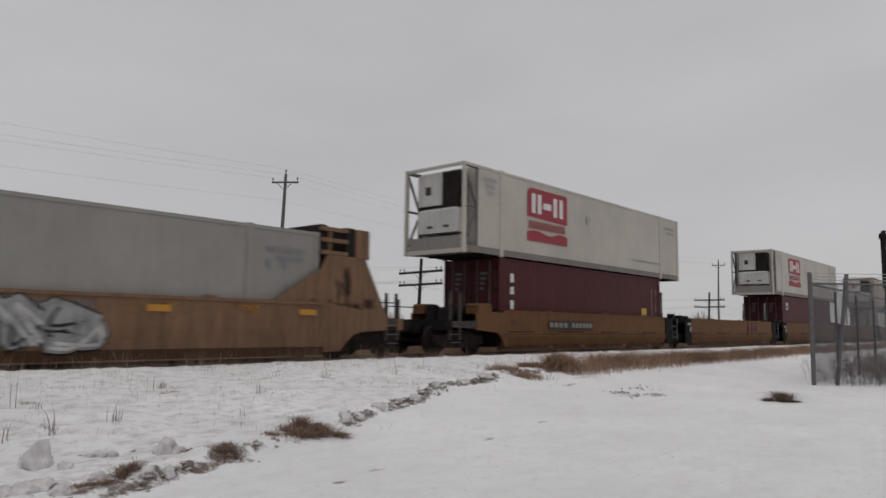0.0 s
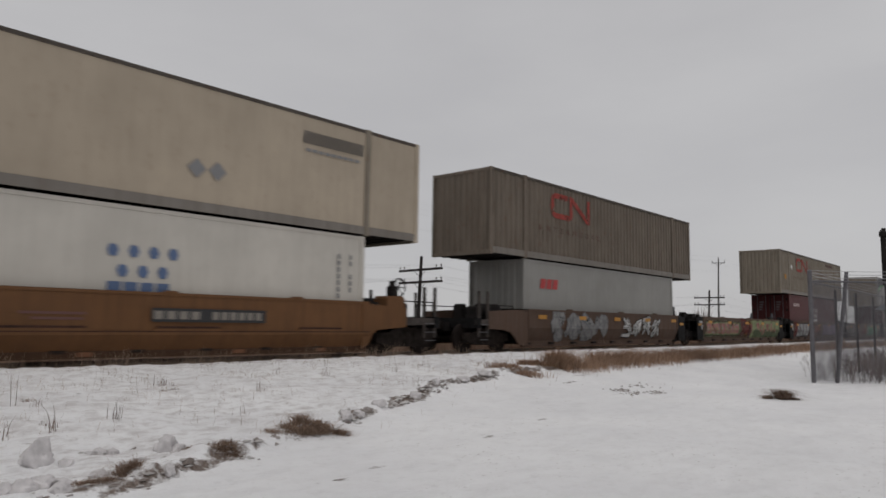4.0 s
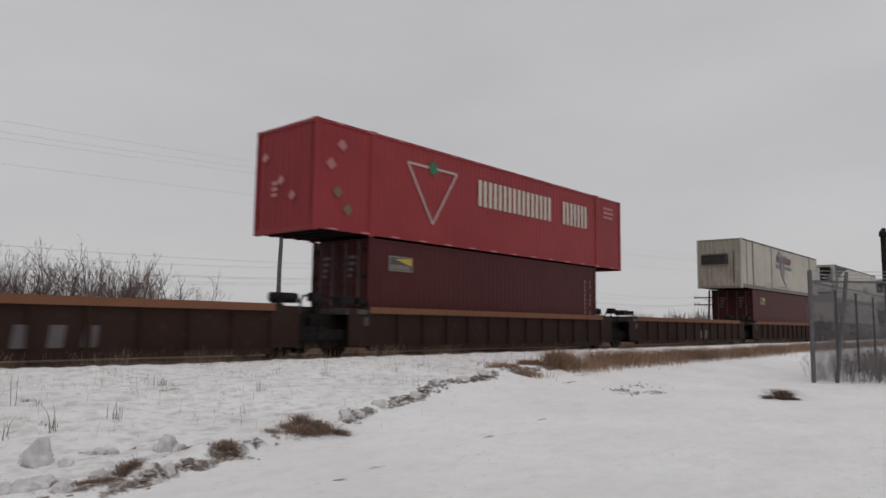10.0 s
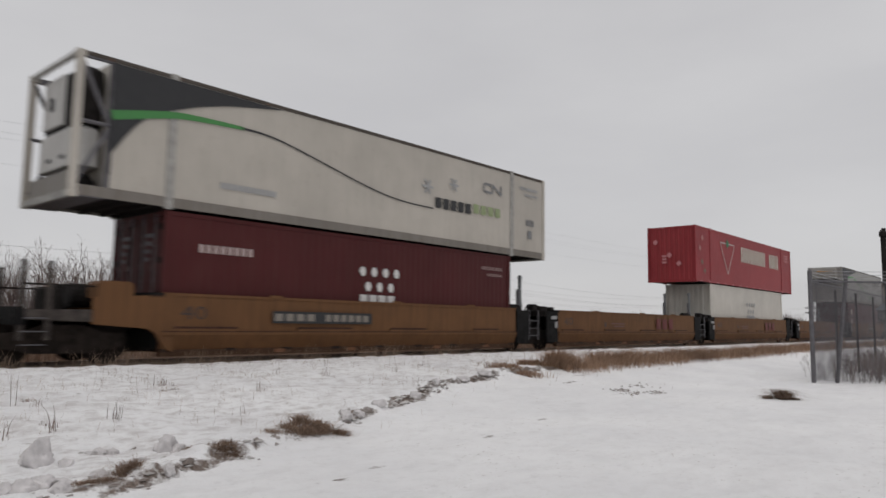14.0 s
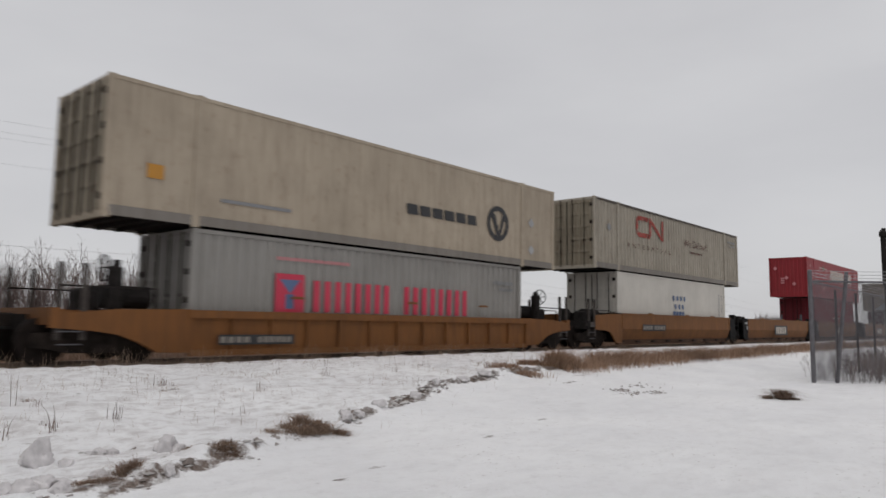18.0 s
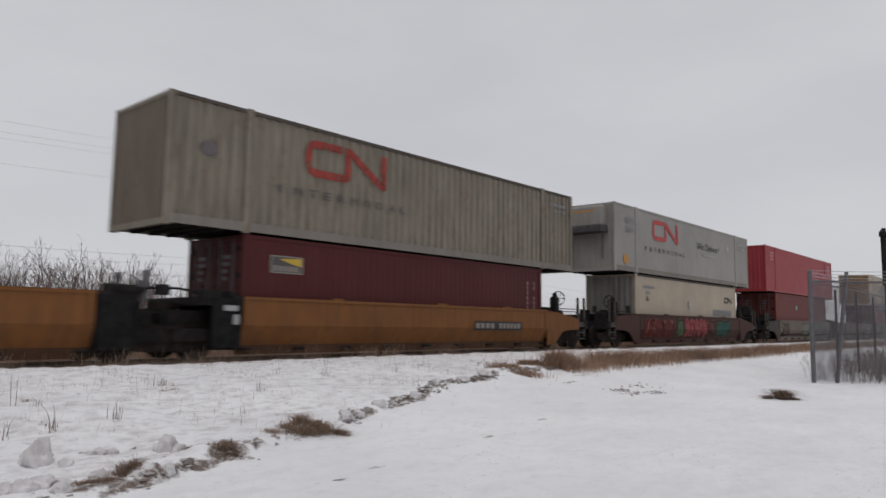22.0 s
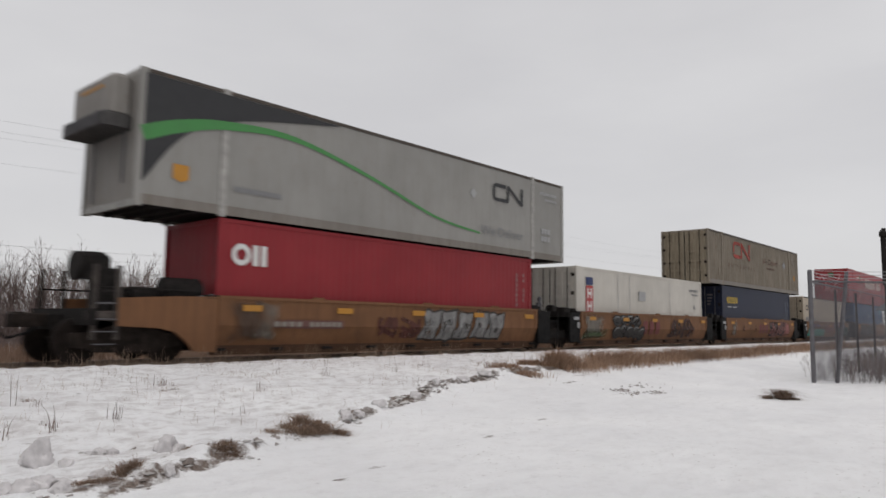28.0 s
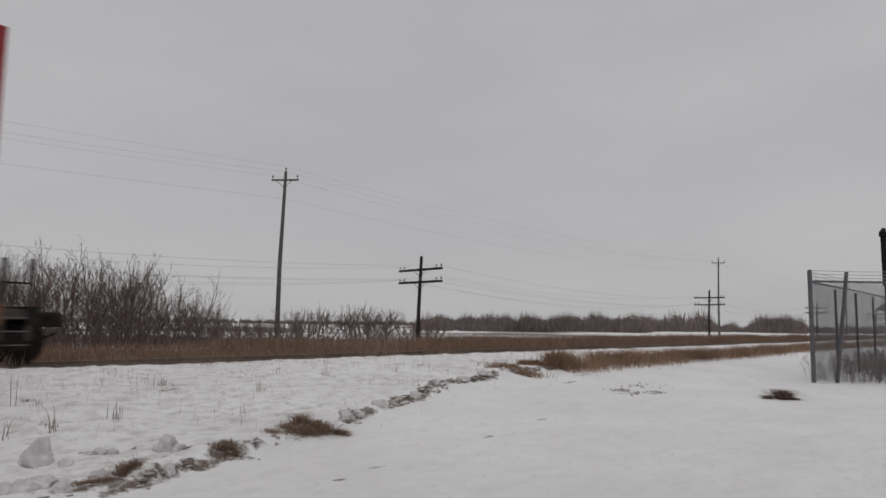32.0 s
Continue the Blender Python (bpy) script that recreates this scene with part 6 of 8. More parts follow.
def cool_livery(c):
    """Dark corner, green then dark flowing line, and grey and green name bars."""
    swoosh(c, -7.36, [(-7.36, 1.72, 0.19), (-6.18, 1.99, 0.15), (-5.5, 2.06, 0.12), (-4.4, 2.09, 0.08)], [(-4.5, 2.09, 0.06), (-3.31, 2.00, 0.045), (-0.53, 1.34, 0.04), (0.8, 1.14, 0.04), (2.1, 1.10, 0.04)],
           arc=[(-7.33, 0.95), (-6.77, 1.70), (-6.06, 2.12), (-4.87, 2.50), (-3.35, 2.77)])
    sh = Shape()
    bars(sh, 2.2, 3.95, 1.14, 1.46, 5, Y53, 0.2)
    part("name_lettering", sh, I_BLACK, c)
    part("second_name_lettering", bars(Shape(), 4.0, 5.5, 1.20, 1.50, 4, Y53, 0.25), I_LIME, c)
    worm(c, 4.49, 5.49, 1.94, 2.28, I_GREY, w=0.08)
    sh = Shape()
    for x, z, r in ((1.86, 1.72, 0.24), (3.05, 1.95, 0.22)):
        for k in range(3):
            w = math.pi * k / 3
            ribbon(sh, [(x - r * math.cos(w), z - r * math.sin(w), 0.07), (x + r * math.cos(w), z + r * math.sin(w), 0.07)], Y53 - 0.0005 * k)
    part("flake_marking", sh, I_PALEGREY, c)
    part("small_lettering", bars(Shape(), -4.9, -3.4, 0.62, 0.76, 10, Y53, 0.2), I_PALEGREY, c)
    id_marks(c, W53, L53, I_PALEGREY)
    part("corner_lettering", rect(bars(Shape(), 6.9, 7.4, 1.12, 1.34, 4, Y53, 0.25), 7.0, 7.25, 0.68, 0.96, Y53), I_GREY, c)


c = top53(268.87, OFFWHITE, "flat", "caged", "white refrigerated container with flowing green line above a grey one", rails=SILVERY, post_coat=OFFWHITE)
cool_livery(c)
c = container(268.87, Z_W, L53, W53, 2.896, PALEGREY, "flat", "plain", "long pale grey container, dark corner and green line", end_coat=OFFWHITE)
swoosh(c, -7.95, [(-7.98, 0.95, 0.24), (-6.6, 1.70, 0.24), (-5.3, 1.98, 0.19), (-4.0, 1.98, 0.16), (-2.2, 1.5, 0.13), (-0.6, 0.98, 0.1), (0.4, 0.8, 0.08)], None)
worm(c, 3.76, 5.46, 1.76, 2.36, I_BLACK, w=0.11)

c = top53(290.13, OFFWHITE, "flat", "caged", "white refrigerated container with flowing green line and end cage", rails=SILVERY, post_coat=OFFWHITE)
cool_livery(c)
c = low40(290.13, MAROON, "maroon corrugated container with white star marks, in a tan car")
dots(c, I_WHITE)
part("side_lettering", bars(Shape(), -5.3, -3.9, 2.06, 2.24, 8, Y40, 0.35), I_PALEROSE, c)
id_marks(c, W40, L40, I_PINK)

c = red_box(320.01, Z_HI, RED, "red ribbed container with cream triangle on a white box")
tyre_livery(c)
c = low40(320.01, WHITEBOX, "white 40-foot container in a tan well", style="flat", end="plain")
dots(c, I_PALEGREY)


def deliver_livery(c):
    swoosh(c, -7.95, GREEN_LONG, None)
    worm(c, 3.76, 5.46, 1.76, 2.36, I_BLACK, w=0.12)
    part("slogan", word(Shape(), "We Deliver", 3.15, 5.5, 0.58, 0.88, Y53), I_GREY, c)
    part("hazard_plate", flat(Shape(), [(-7.28, 0.98), (-6.92, 0.98), (-6.92, 0.68), (-7.1, 0.6), (-7.28, 0.68)], Y53), I_AMBER, c)
    part("small_lettering", bars(Shape(), -5.8, -4.5, 0.60, 0.72, 11, Y53, 0.2), I_GREY, c)
    diamond(c, 2.75, 1.85, 0.17, I_PALEGREY)
    id_marks(c, W53, L53, I_PALEGREY)
    part("corner_lettering", bars(bars(Shape(), 6.6, 7.2, 0.95, 1.13, 3, Y53, 0.2), 6.6, 7.2, 0.68, 0.86, 3, Y53, 0.2), I_PALEGREY, c)


c = top53(350.58, GREYWHITE, "flat", "unit", "grey-white refrigerated container with sweeping green line", rails=SILVERY, end_coat=GRIMESHADE)
deliver_livery(c)
c = low40(350.58, MAROON, "dark maroon corrugated container with two white plates")
sh = Shape()
rect(sh, -5.2, -4.85, 1.95, 2.35, Y40)
rect(sh, -5.2, -4.9, 1.15, 1.5, Y40)
part("white_plate", sh, I_CREAM, c)
id_marks(c, W40, L40, I_CREAM, True)

c = top53(369.9, WORNCREAM, "flat", "doors", "off-white container with a round dark emblem, rusty doors", z=Z_LO, rails=WORNCREAM, end_coat=paint((0.30, 0.26, 0.195), 0.8, 0.9, 0.7))
part("name_lettering", bars(Shape(), 0.42, 3.65, 1.12, 1.42, 6, Y53, 0.18, -0.04), I_BLACK, c)
sh = Shape()
ring(sh, 4.68, 1.32, 0.42, 0.58, Y53)
flat(sh, [(4.3, 1.62), (4.52, 1.62), (4.72, 1.02), (4.92, 1.62), (5.08, 1.62), (4.78, 0.86), (4.62, 0.86)], Y53)
part("round_emblem", sh, I_BLACK, c)
part("side_line", rect(Shape(), -5.5, -3.6, 0.62, 0.70, Y53), I_GREY, c)
part("hazard_plate", rect(Shape(), -7.2, -6.85, 0.9, 1.2, Y53), I_AMBER, c)
diamond(c, 6.6, 1.55, 0.18, I_PALEGREY)
diamond(c, 6.6, 0.6, 0.18, I_PALEGREY)
c = low40(369.9, PALEGREY, "pale grey container with red square and crimson name bars", height=2.591)
part("red_square", rect(Shape(), -3.92, -3.07, 0.82, 1.74, Y40), I_MAGENTA, c)
part("square_mark", flat(flat(Shape(), [(-3.8, 1.6), (-3.5, 1.25), (-3.2, 1.6)], Y40 - 0.004), [(-3.62, 1.25), (-3.38, 1.25), (-3.38, 0.9), (-3.62, 0.9)], Y40 - 0.004), I_BLUE, c)
sh = Shape()
bars(sh, -2.78, -0.02, 0.84, 1.62, 8, Y40, 0.45)
bars(sh, 0.42, 3.35, 0.84, 1.62, 8, Y40, 0.45)
part("name_lettering", sh, I_MAGENTA, c)
part("small_lettering", bars(Shape(), -3.9, -1.6, 2.06, 2.14, 16, Y40, 0.25), I_PINK, c)
id_marks(c, W40, L40, I_GREY, z=1.9)

c = top53(389.01, LIGHTDIRTY, "corr", "doors", "old grey-beige corrugated container with a faded red emblem", end_coat=paint((0.27, 0.235, 0.175), 0.8, 0.6, 0.75))
intermodal(c, I_ORANGE, I_BROWN, worn=True)
part("round_mark", flat(Shape(), [(-6.9 + 0.15 * math.cos(w), 1.75 + 0.15 * math.sin(w)) for w in np.linspace(0, 6.0, 12)], Y53), I_GREY, c)
id_marks(c, W53, L53, I_GREY)
c = low40(389.01, WHITEBOX, "white 40-foot container with blue marks in an orange well", style="flat")
dots(c, I_BLUE)
id_marks(c, W40, L40, I_GREY, True)

c = red_box(419.3, Z_HI, DKRED, "deep red ribbed container with cream triangle and leaf mark")
tyre_livery(c)
c = low40(419.3, paint((0.185, 0.0165, 0.025), 0.1, 0.06, 0.55), "deep red corrugated container with a small white emblem")
sh = Shape()
ring(sh, -0.06, 1.99, 0.10, 0.20, Y40)
rect(sh, -0.19, 0.07, 1.92, 2.0, Y40 - 0.002)
part("round_emblem", sh, I_CREAM, c)
part("name_lettering", bars(Shape(), -1.05, 0.81, 1.37, 1.53, 8, Y40, 0.2), I_CREAM, c)
id_marks(c, W40, L40, I_PINK, True)

c = top53(450.42, STREAKED, "corr", "plain", "grey corrugated container with a red emblem, streaked with dirt", z=Z_LO, end_coat=BROWNGREY)
intermodal(c, spray(I_ORANGE), I_DKGREY, slogan=False)
part("round_mark", flat(Shape(), [(-7.1 + 0.19 * math.cos(w), 1.78 + 0.17 * math.sin(w)) for w in np.linspace(0, 6.0, 12)], Y53), I_DUSTY, c)
id_marks(c, W53, L53, I_GREY)
c = low40(450.42, MAROON, "maroon container with a white and yellow plate in an orange car", height=2.591)
seal_label(c, z0=1.72)
id_marks(c, W40, L40, I_CREAM, True, z=2.1)

c = top53(469.9, PALEGREY, "flat", "unit", "pale grey refrigerated container with a red emblem and slogan", end_coat=GRIMESHADE)
intermodal(c, I_RED, I_BLACK)
part("hazard_plate", flat(Shape(), [(-7.3, 0.72), (-6.9, 0.72), (-6.9, 0.4), (-7.1, 0.32), (-7.3, 0.4)], Y53), I_AMBER, c)
diamond(c, 4.85, 2.0, 0.2, I_PALEGREY)
part("corner_lettering", bars(bars(Shape(), -7.05, -6.3, 2.1, 2.34, 4, Y53, 0.2), -7.05, -6.3, 1.72, 1.95, 3, Y53, 0.2), I_GREY, c)
id_marks(c, W53, L53, I_PALEGREY)
c = low40(469.9, CREAM, "cream insulated 40-foot container with small dark emblem", style="flat", end="plain", end_coat=GRIMESHADE)
worm(c, 4.38, 5.47, 1.92, 2.25, I_BLACK, y=Y40, w=0.08)
part("name_lettering", bars(Shape(), 2.7, 5.45, 1.22, 1.54, 8, Y40, 0.2), I_GREY, c)
diamond(c, -0.4, 1.7, 0.2, I_PALEGREY)
for ya, yb, za, zb in ((-0.35, 0.1, 1.15, 1.65), (0.7, 0.9, 1.2, 1.5), (-0.95, -0.75, 1.2, 1.5)):
    part("vent_opening", Shape().box(-L40 / 2 - 0.006, -L40 / 2 + 0.02, ya, yb, za, zb), I_BLACK, c)
part("warning_triangle", flat(Shape(), [(-5.1, 1.75), (-4.8, 1.75), (-4.95, 2.0)], Y40), I_BROWN, c)
part("small_lettering", bars(bars(Shape(), -5.4, -4.2, 2.3, 2.42, 9, Y40, 0.2), -5.1, -4.7, 2.06, 2.16, 3, Y40, 0.2), I_GREY, c)

c = red_box(489.34, Z_HI, RED, "bright red ribbed container, no name on its side")
diamond(c, 5.75, 1.75, 0.17, I_PINK)
diamond(c, 5.6, 0.9, 0.17, I_PINK)
part("front_lettering", bars(bars(bars(Shape(), -7.2, -6.5, 2.4, 2.52, 6, Y53, 0.2), -7.2, -6.5, 2.2, 2.32, 6, Y53, 0.2), -7.2, -6.6, 2.0, 2.12, 5, Y53, 0.2), I_PINK, c)
part("corner_lettering", bars(bars(Shape(), 6.8, 7.2, 1.2, 1.36, 3, Y53, 0.2), 6.8, 7.2, 0.98, 1.12, 3, Y53, 0.2), I_PINK, c)
c = low40(489.34, OXIDE, "brown corrugated 40-foot container in a weathered grey car")
part("small_badge", rect(Shape(), -1.75, -1.45, 1.9, 2.15, Y40), I_TEAL, c)
id_marks(c, W40, L40, I_BROWN, True)

c = top53(519.49, WORNCREAM, "flat", "doors", "cream container with green striped name bars, rusty doors", end_coat=RUSTDOOR, bar_coat=RUSTDOOR, post_coat=CREAM)
sh = Shape()
for k in range(13):
    a = -3.95 + 0.435 * k
    for r in range(6):
        z0 = 1.24 + 0.128 * r
        rect(sh, a, a + 0.27, z0, z0 + 0.085, Y53)
for r in range(12):
    z0 = 1.0 + 0.128 * r
    q = abs(r - 6) / 6
    rect(sh, 1.72 + 0.75 * (1 - q) * 0.5, 2.2 + 0.75 * (1 - q) * 0.5, z0, z0 + 0.085, Y53)
    rect(sh, 2.9 - 0.75 * (1 - q) * 0.5, 3.34 - 0.75 * (1 - q) * 0.5, z0, z0 + 0.085, Y53 - 0.001)
part("name_lettering", sh, ink("grey_green_ink", (0.06, 0.12, 0.10)), c)
part("lettering", word(Shape(), "INTERMODAL", -4.0, 1.6, 0.93, 1.06, Y53), I_PALEGREY, c)
diamond(c, -0.5, 0.66, 0.16, I_PALEGREY)
diamond(c, -0.1, 0.66, 0.16, I_PALEGREY)
part("stain", rect(Shape(), 5.4, 6.05, 1.75, 2.6, Y53 + 0.003), spray(I_TAUPE), c)
part("end_strip", rect(rect(Shape(), 7.72, 7.84, 1.75, 2.55, Y53 - 0.003), 7.72, 7.84, 0.5, 1.45, Y53 - 0.003), I_WHITE, c)
c = low40(519.49, OXIDE, "red-brown corrugated container with upright white bars")
sh = Shape()
for k in range(6):
    rect(sh, -5.3, -5.13, 2.32 - 0.2 * k, 2.45 - 0.2 * k, Y40)
part("side_lettering", sh, I_WHITE, c)
id_marks(c, W40, L40, I_BROWN, True)

c = top53(549.25, BLUE, "corr", "plain", "royal blue container with bright red corner posts", post_coat=RED)
part("white_plate", rect(Shape(), 0.05, 0.62, 2.34, 2.62, Y53), I_PALEGREY, c)
part("small_lettering", rect(bars(Shape(), 4.6, 5.6, 2.46, 2.60, 6, Y53, 0.15), -6.9, -6.5, 2.2, 2.5, Y53), I_PALEGREY, c)
sh = Shape()
for z in (2.0, 1.55, 0.95):
    sh.face([(-L53 / 2 - 0.012, y, zz) for y, zz in ((0.45, z), (-0.05, z), (-0.05, z + 0.3), (0.45, z + 0.3))])
part("end_marking", sh, I_PALEGREY, c)
c = low40(549.25, OXIDE, "red-brown corrugated container under a blue one")
id_marks(c, W40, L40, I_PINK, True)

c = top53(568.99, GREYWHITE, "flat", "unit", "grey-white refrigerated container with sweeping green line, clean", rails=SILVERY, end_coat=GRIMESHADE)
deliver_livery(c)
c = low40(568.99, DKRED, "crimson corrugated 40-foot container with white name bars", end="plain")
sh = Shape()
ring(sh, -5.5, 2.1, 0.13, 0.25, Y40)
bars(sh, -5.2, -4.75, 1.86, 2.34, 2, Y40, 0.3)
part("name_lettering", sh, I_WHITE, c)
id_marks(c, W40, L40, I_PINK, True)

c = low40(584.2, WHITEBOX, "white insulated container alone in an orange well car", style="flat")
part("blue_panel", rect(Shape(), -5.4, -4.85, 2.2, 2.5, Y40), I_NAVY, c)
part("red_panel", rect(Shape(), -5.4, -4.85, 1.1, 2.17, Y40), I_RED, c)
sh = Shape()
for z0 in (1.62, 1.12):
    rect(sh, -5.3, -5.2, z0 + 0.05, z0 + 0.45, Y40 - 0.004)
    rect(sh, -5.05, -4.95, z0 + 0.05, z0 + 0.45, Y40 - 0.004)
    rect(sh, -5.2, -5.05, z0 + 0.2, z0 + 0.3, Y40 - 0.004)
part("panel_lettering", sh, I_WHITE, c)
part("vent_cover", Shape().box(-0.9, -0.28, Y40 - 0.02, Y40 + 0.01, 1.72, 2.12), I_PALEGREY, c)
for x in (-2.8, -1.75, 2.3):
    part("seam", rect(Shape(), x, x + 0.03, 0.2, 2.75, Y40 + 0.004), I_PALEGREY, c)
part("warning_triangle", flat(Shape(), [(5.0, 1.5), (5.3, 1.5), (5.15, 1.75)], Y40), I_GREY, c)
id_marks(c, W40, L40, I_GREY)

c = top53(599.3, DIRTYGREY, "corr", "doors", "grey-beige corrugated container with emblem and slogan on blue box", end_coat=paint((0.26, 0.22, 0.16), 0.8, 0.6, 0.75))
intermodal(c, I_ORANGE, I_BROWN, worn=True)
diamond(c, 4.85, 1.8, 0.28, I_GREY)
part("hazard_plate", rect(Shape(), 6.9, 7.2, 0.95, 1.25, Y53), spray(I_AMBER), c)
part("id_lettering", bars(bars(Shape(), 6.6, 7.15, 2.28, 2.45, 3, Y53, 0.2), 6.65, 7.1, 1.98, 2.16, 3, Y53, 0.2), spray(I_TAUPE), c)
c = low40(599.3, NAVY, "dark navy corrugated container with yellow name bars")
part("name_lettering", bars(Shape(), -5.4, -3.75, 1.95, 2.3, 10, Y40, 0.45), I_YELLOW, c)
part("small_lettering", rect(rect(Shape(), -5.35, -4.7, 1.72, 1.79, Y40), -4.5, -3.9, 1.72, 1.79, Y40), I_PALEGREY, c)
id_marks(c, W40, L40, I_STEELBLUE, True)

c = low40(614.7, CREAM, "cream insulated container alone in a graffiti-covered well", style="flat")
worm(c, -5.4, -4.34, 1.92, 2.30, I_BLACK, y=Y40, w=0.09)
part("name_lettering", bars(Shape(), -5.5, -2.75, 1.18, 1.44, 8, Y40, 0.2), I_GREY, c)
id_marks(c, W40, L40, I_GREY)
part("warning_triangle", flat(Shape(), [(4.85, 1.5), (5.2, 1.5), (5.02, 1.78)], Y40), I_AMBER, c)
part("corner_lettering", rect(rect(Shape(), 4.85, 4.98, 1.95, 2.15, Y40), 5.25, 5.4, 1.95, 2.15, Y40), I_GREY, c)

c = red_box(630.15, Z_HI, RED, "red ribbed container with cream triangle, last of the train")
tyre_livery(c, 3)
tri = Shape()
for (ay, az), (by, bz) in (((0.75, 2.35), (-0.75, 2.35)), ((-0.75, 2.35), (0, 0.9)), ((0, 0.9), (0.75, 2.35))):
    tri.tube([(-L53 / 2 - 0.01, ay, az), (-L53 / 2 - 0.01, by, bz)], 0.05, 4)
part("end_triangle", tri, I_PINK, c)
part("end_leaf", Shape().box(-L53 / 2 - 0.03, -L53 / 2 - 0.01, -0.2, 0.2, 2.2, 2.55), I_DKGREEN, c)
c = low40(630.15, MIDBLUE, "mid-blue corrugated container with an upright white panel", end="plain")
part("white_panel", rect(Shape(), -5.35, -4.75, 0.9, 2.5, Y40), I_WHITE, c)
part("panel_lettering", flat(flat(Shape(), [(-5.25, 1.75), (-5.1, 1.75), (-4.85, 2.35), (-5.2, 2.35)], Y40 - 0.004), [(-5.2, 1.0), (-5.05, 1.0), (-4.9, 1.55), (-5.05, 1.55)], Y40 - 0.004), I_RED, c)
part("small_mark", flat(Shape(), [(-0.4, 1.72), (0.0, 1.72), (-0.2, 2.05)], Y40), I_WHITE, c)
part("plate", rect(Shape(), 5.3, 5.75, 1.15, 1.35, Y40), I_WHITE, c)
id_marks(c, W40, L40, I_SKY)

# ---- pole lines ----
def catenary(a, b, sag, n=14):
    a, b = Vector(a), Vector(b)
    return [tuple(a.lerp(b, k / n) - Vector((0, 0, 4 * sag * (k / n) * (1 - k / n)))) for k in range(n + 1)]


def crossarm(pole, y0, y1, x, z, pins):
    arm = part("crossarm", Shape().box(x - 0.07, x + 0.07, y0, y1, z - 0.09, z + 0.09), M_POLE, pole)
    for k in range(pins):
        y = y0 + 0.1 + (y1 - y0 - 0.2) * k / (pins - 1)
        if pins > 4 and 2 <= k <= pins - 3:
            continue
        part("insulator", Shape().tube([(x, y, z + 0.07), (x, y, z + 0.18), (x, y, z + 0.19), (x, y, z + 0.30), (x, y, z + 0.34)], [0.02, 0.02, 0.06, 0.055, 0.02], 8), M_GLASS, arm)
    mid = (y0 + y1) / 2
    for s in (-1, 1):
        part("brace", Shape().tube([(x, mid + s * 0.75, z - 0.06), (x, mid, z - 0.62)], 0.022, 5), M_POLE, pole)


DPOLES = [(-19.5, 39.2), (41.2, 39.2), (101.8, 39.1), (160.0, 39.2), (219.0, 39.3), (280.0, 39.3)]
for k, (x, y) in enumerate(DPOLES):
    g = ground_at(x, y)
    p = thing("telegraph_pole", "dark wooden telegraph pole with two crossarms", "utility pole", "telegraph poles along the track")
    lean = (0.10, -0.12)
    part("shaft", Shape().tube([(0, 0, -0.6), (0.0, 0.0, 2.5), (lean[0], lean[1], 6.85)], [0.17, 0.155, 0.12], 10), M_POLE, p)
    h = 2.75 if k == 1 else 2.2
    crossarm(p, -h + lean[1], h + lean[1], lean[0] - 0.13, 5.75, 10)
    crossarm(p, -h + lean[1], h + lean[1], lean[0] - 0.13, 4.75, 10)
    p.matrix_basis = pose(x, y, g, 0, 0, -8 if k == 1 else 0)
lw = thing("telegraph_wires", "thin sagging telegraph wires between the poles", "wire", kind="stuff")
sh = Shape()
for (ax, ay), (bx, by) in zip(DPOLES, DPOLES[1:]):
    for off, z, sag in ((-2.0, 6.05, 1.2), (2.0, 6.05, 1.35), (-2.1, 5.05, 1.2), (-0.9, 4.95, 1.1), (1.4, 4.95, 1.5), (2.1, 4.95, 1.3)):
        sh.tube(catenary((ax, ay + off, z + ground_at(ax, ay)), (bx, by + off, z + ground_at(bx, by)), sag), 0.007, 4, cap=False)
part("wires", sh, M_WIRE, lw)

TPOLES = [(-84.0, 50.2), (35.2, 49.8), (132.4, 49.0), (232.0, 49.0)]
for k, (x, y) in enumerate(TPOLES):
    g = ground_at(x, y)
    p = thing("power_pole", "tall weathered wooden power pole with one short crossarm", "utility pole", "power poles beyond the track")
    part("shaft", Shape().tube([(0, 0, -0.8), (0.0, 0, 6.0), (0.18, -0.18, 14.35)], [0.21, 0.18, 0.12], 10), M_POLE_GREY, p)
    arm = part("crossarm", Shape().box(0.0, 0.12, -1.35, 1.0, 13.50, 13.64), M_POLE_GREY, p)
    for yy in (-1.25, 0.9):
        part("insulator", Shape().tube([(0.06, yy, 13.64), (0.06, yy, 13.78), (0.06, yy, 13.8), (0.06, yy, 13.98)], [0.025, 0.025, 0.08, 0.05], 8), M_GLASS, arm)
    part("top_insulator", Shape().tube([(0.18, -0.18, 14.3), (0.18, -0.18, 14.48), (0.18, -0.18, 14.5), (0.18, -0.18, 14.68)], [0.03, 0.03, 0.09, 0.05], 8), M_GLASS, p)
    part("brace", Shape().tube([(0.06, -0.75, 13.5), (0.15, -0.12, 12.9)], 0.025, 5).tube([(0.06, 0.55, 13.5), (0.15, -0.12, 12.9)], 0.025, 5), M_POLE_GREY, p)
    p.matrix_basis = pose(x, y, g, 0, 0, 36 if k < 2 else 20)
pw = thing("power_lines", "thin overhead power lines strung pole to pole", "wire", kind="stuff")
sh = Shape()
for (ax, ay), (bx, by) in zip(TPOLES, TPOLES[1:]):
    for off, z, sag in ((-1.2, 13.4, 1.9), (0.9, 13.4, 1.8), (-0.2, 14.1, 1.5), (0.2, 11.4, 1.4)):
        sh.tube(catenary((ax, ay + off, z), (bx, by + off, z), sag, 20), 0.006, 4, cap=False)
part("wires", sh, M_LINE, pw)


# ---- compound: fence, hut and mast ----
def on_ground(x, y, z=0.0):
    return (x, y, ground_at(x, y) + z)


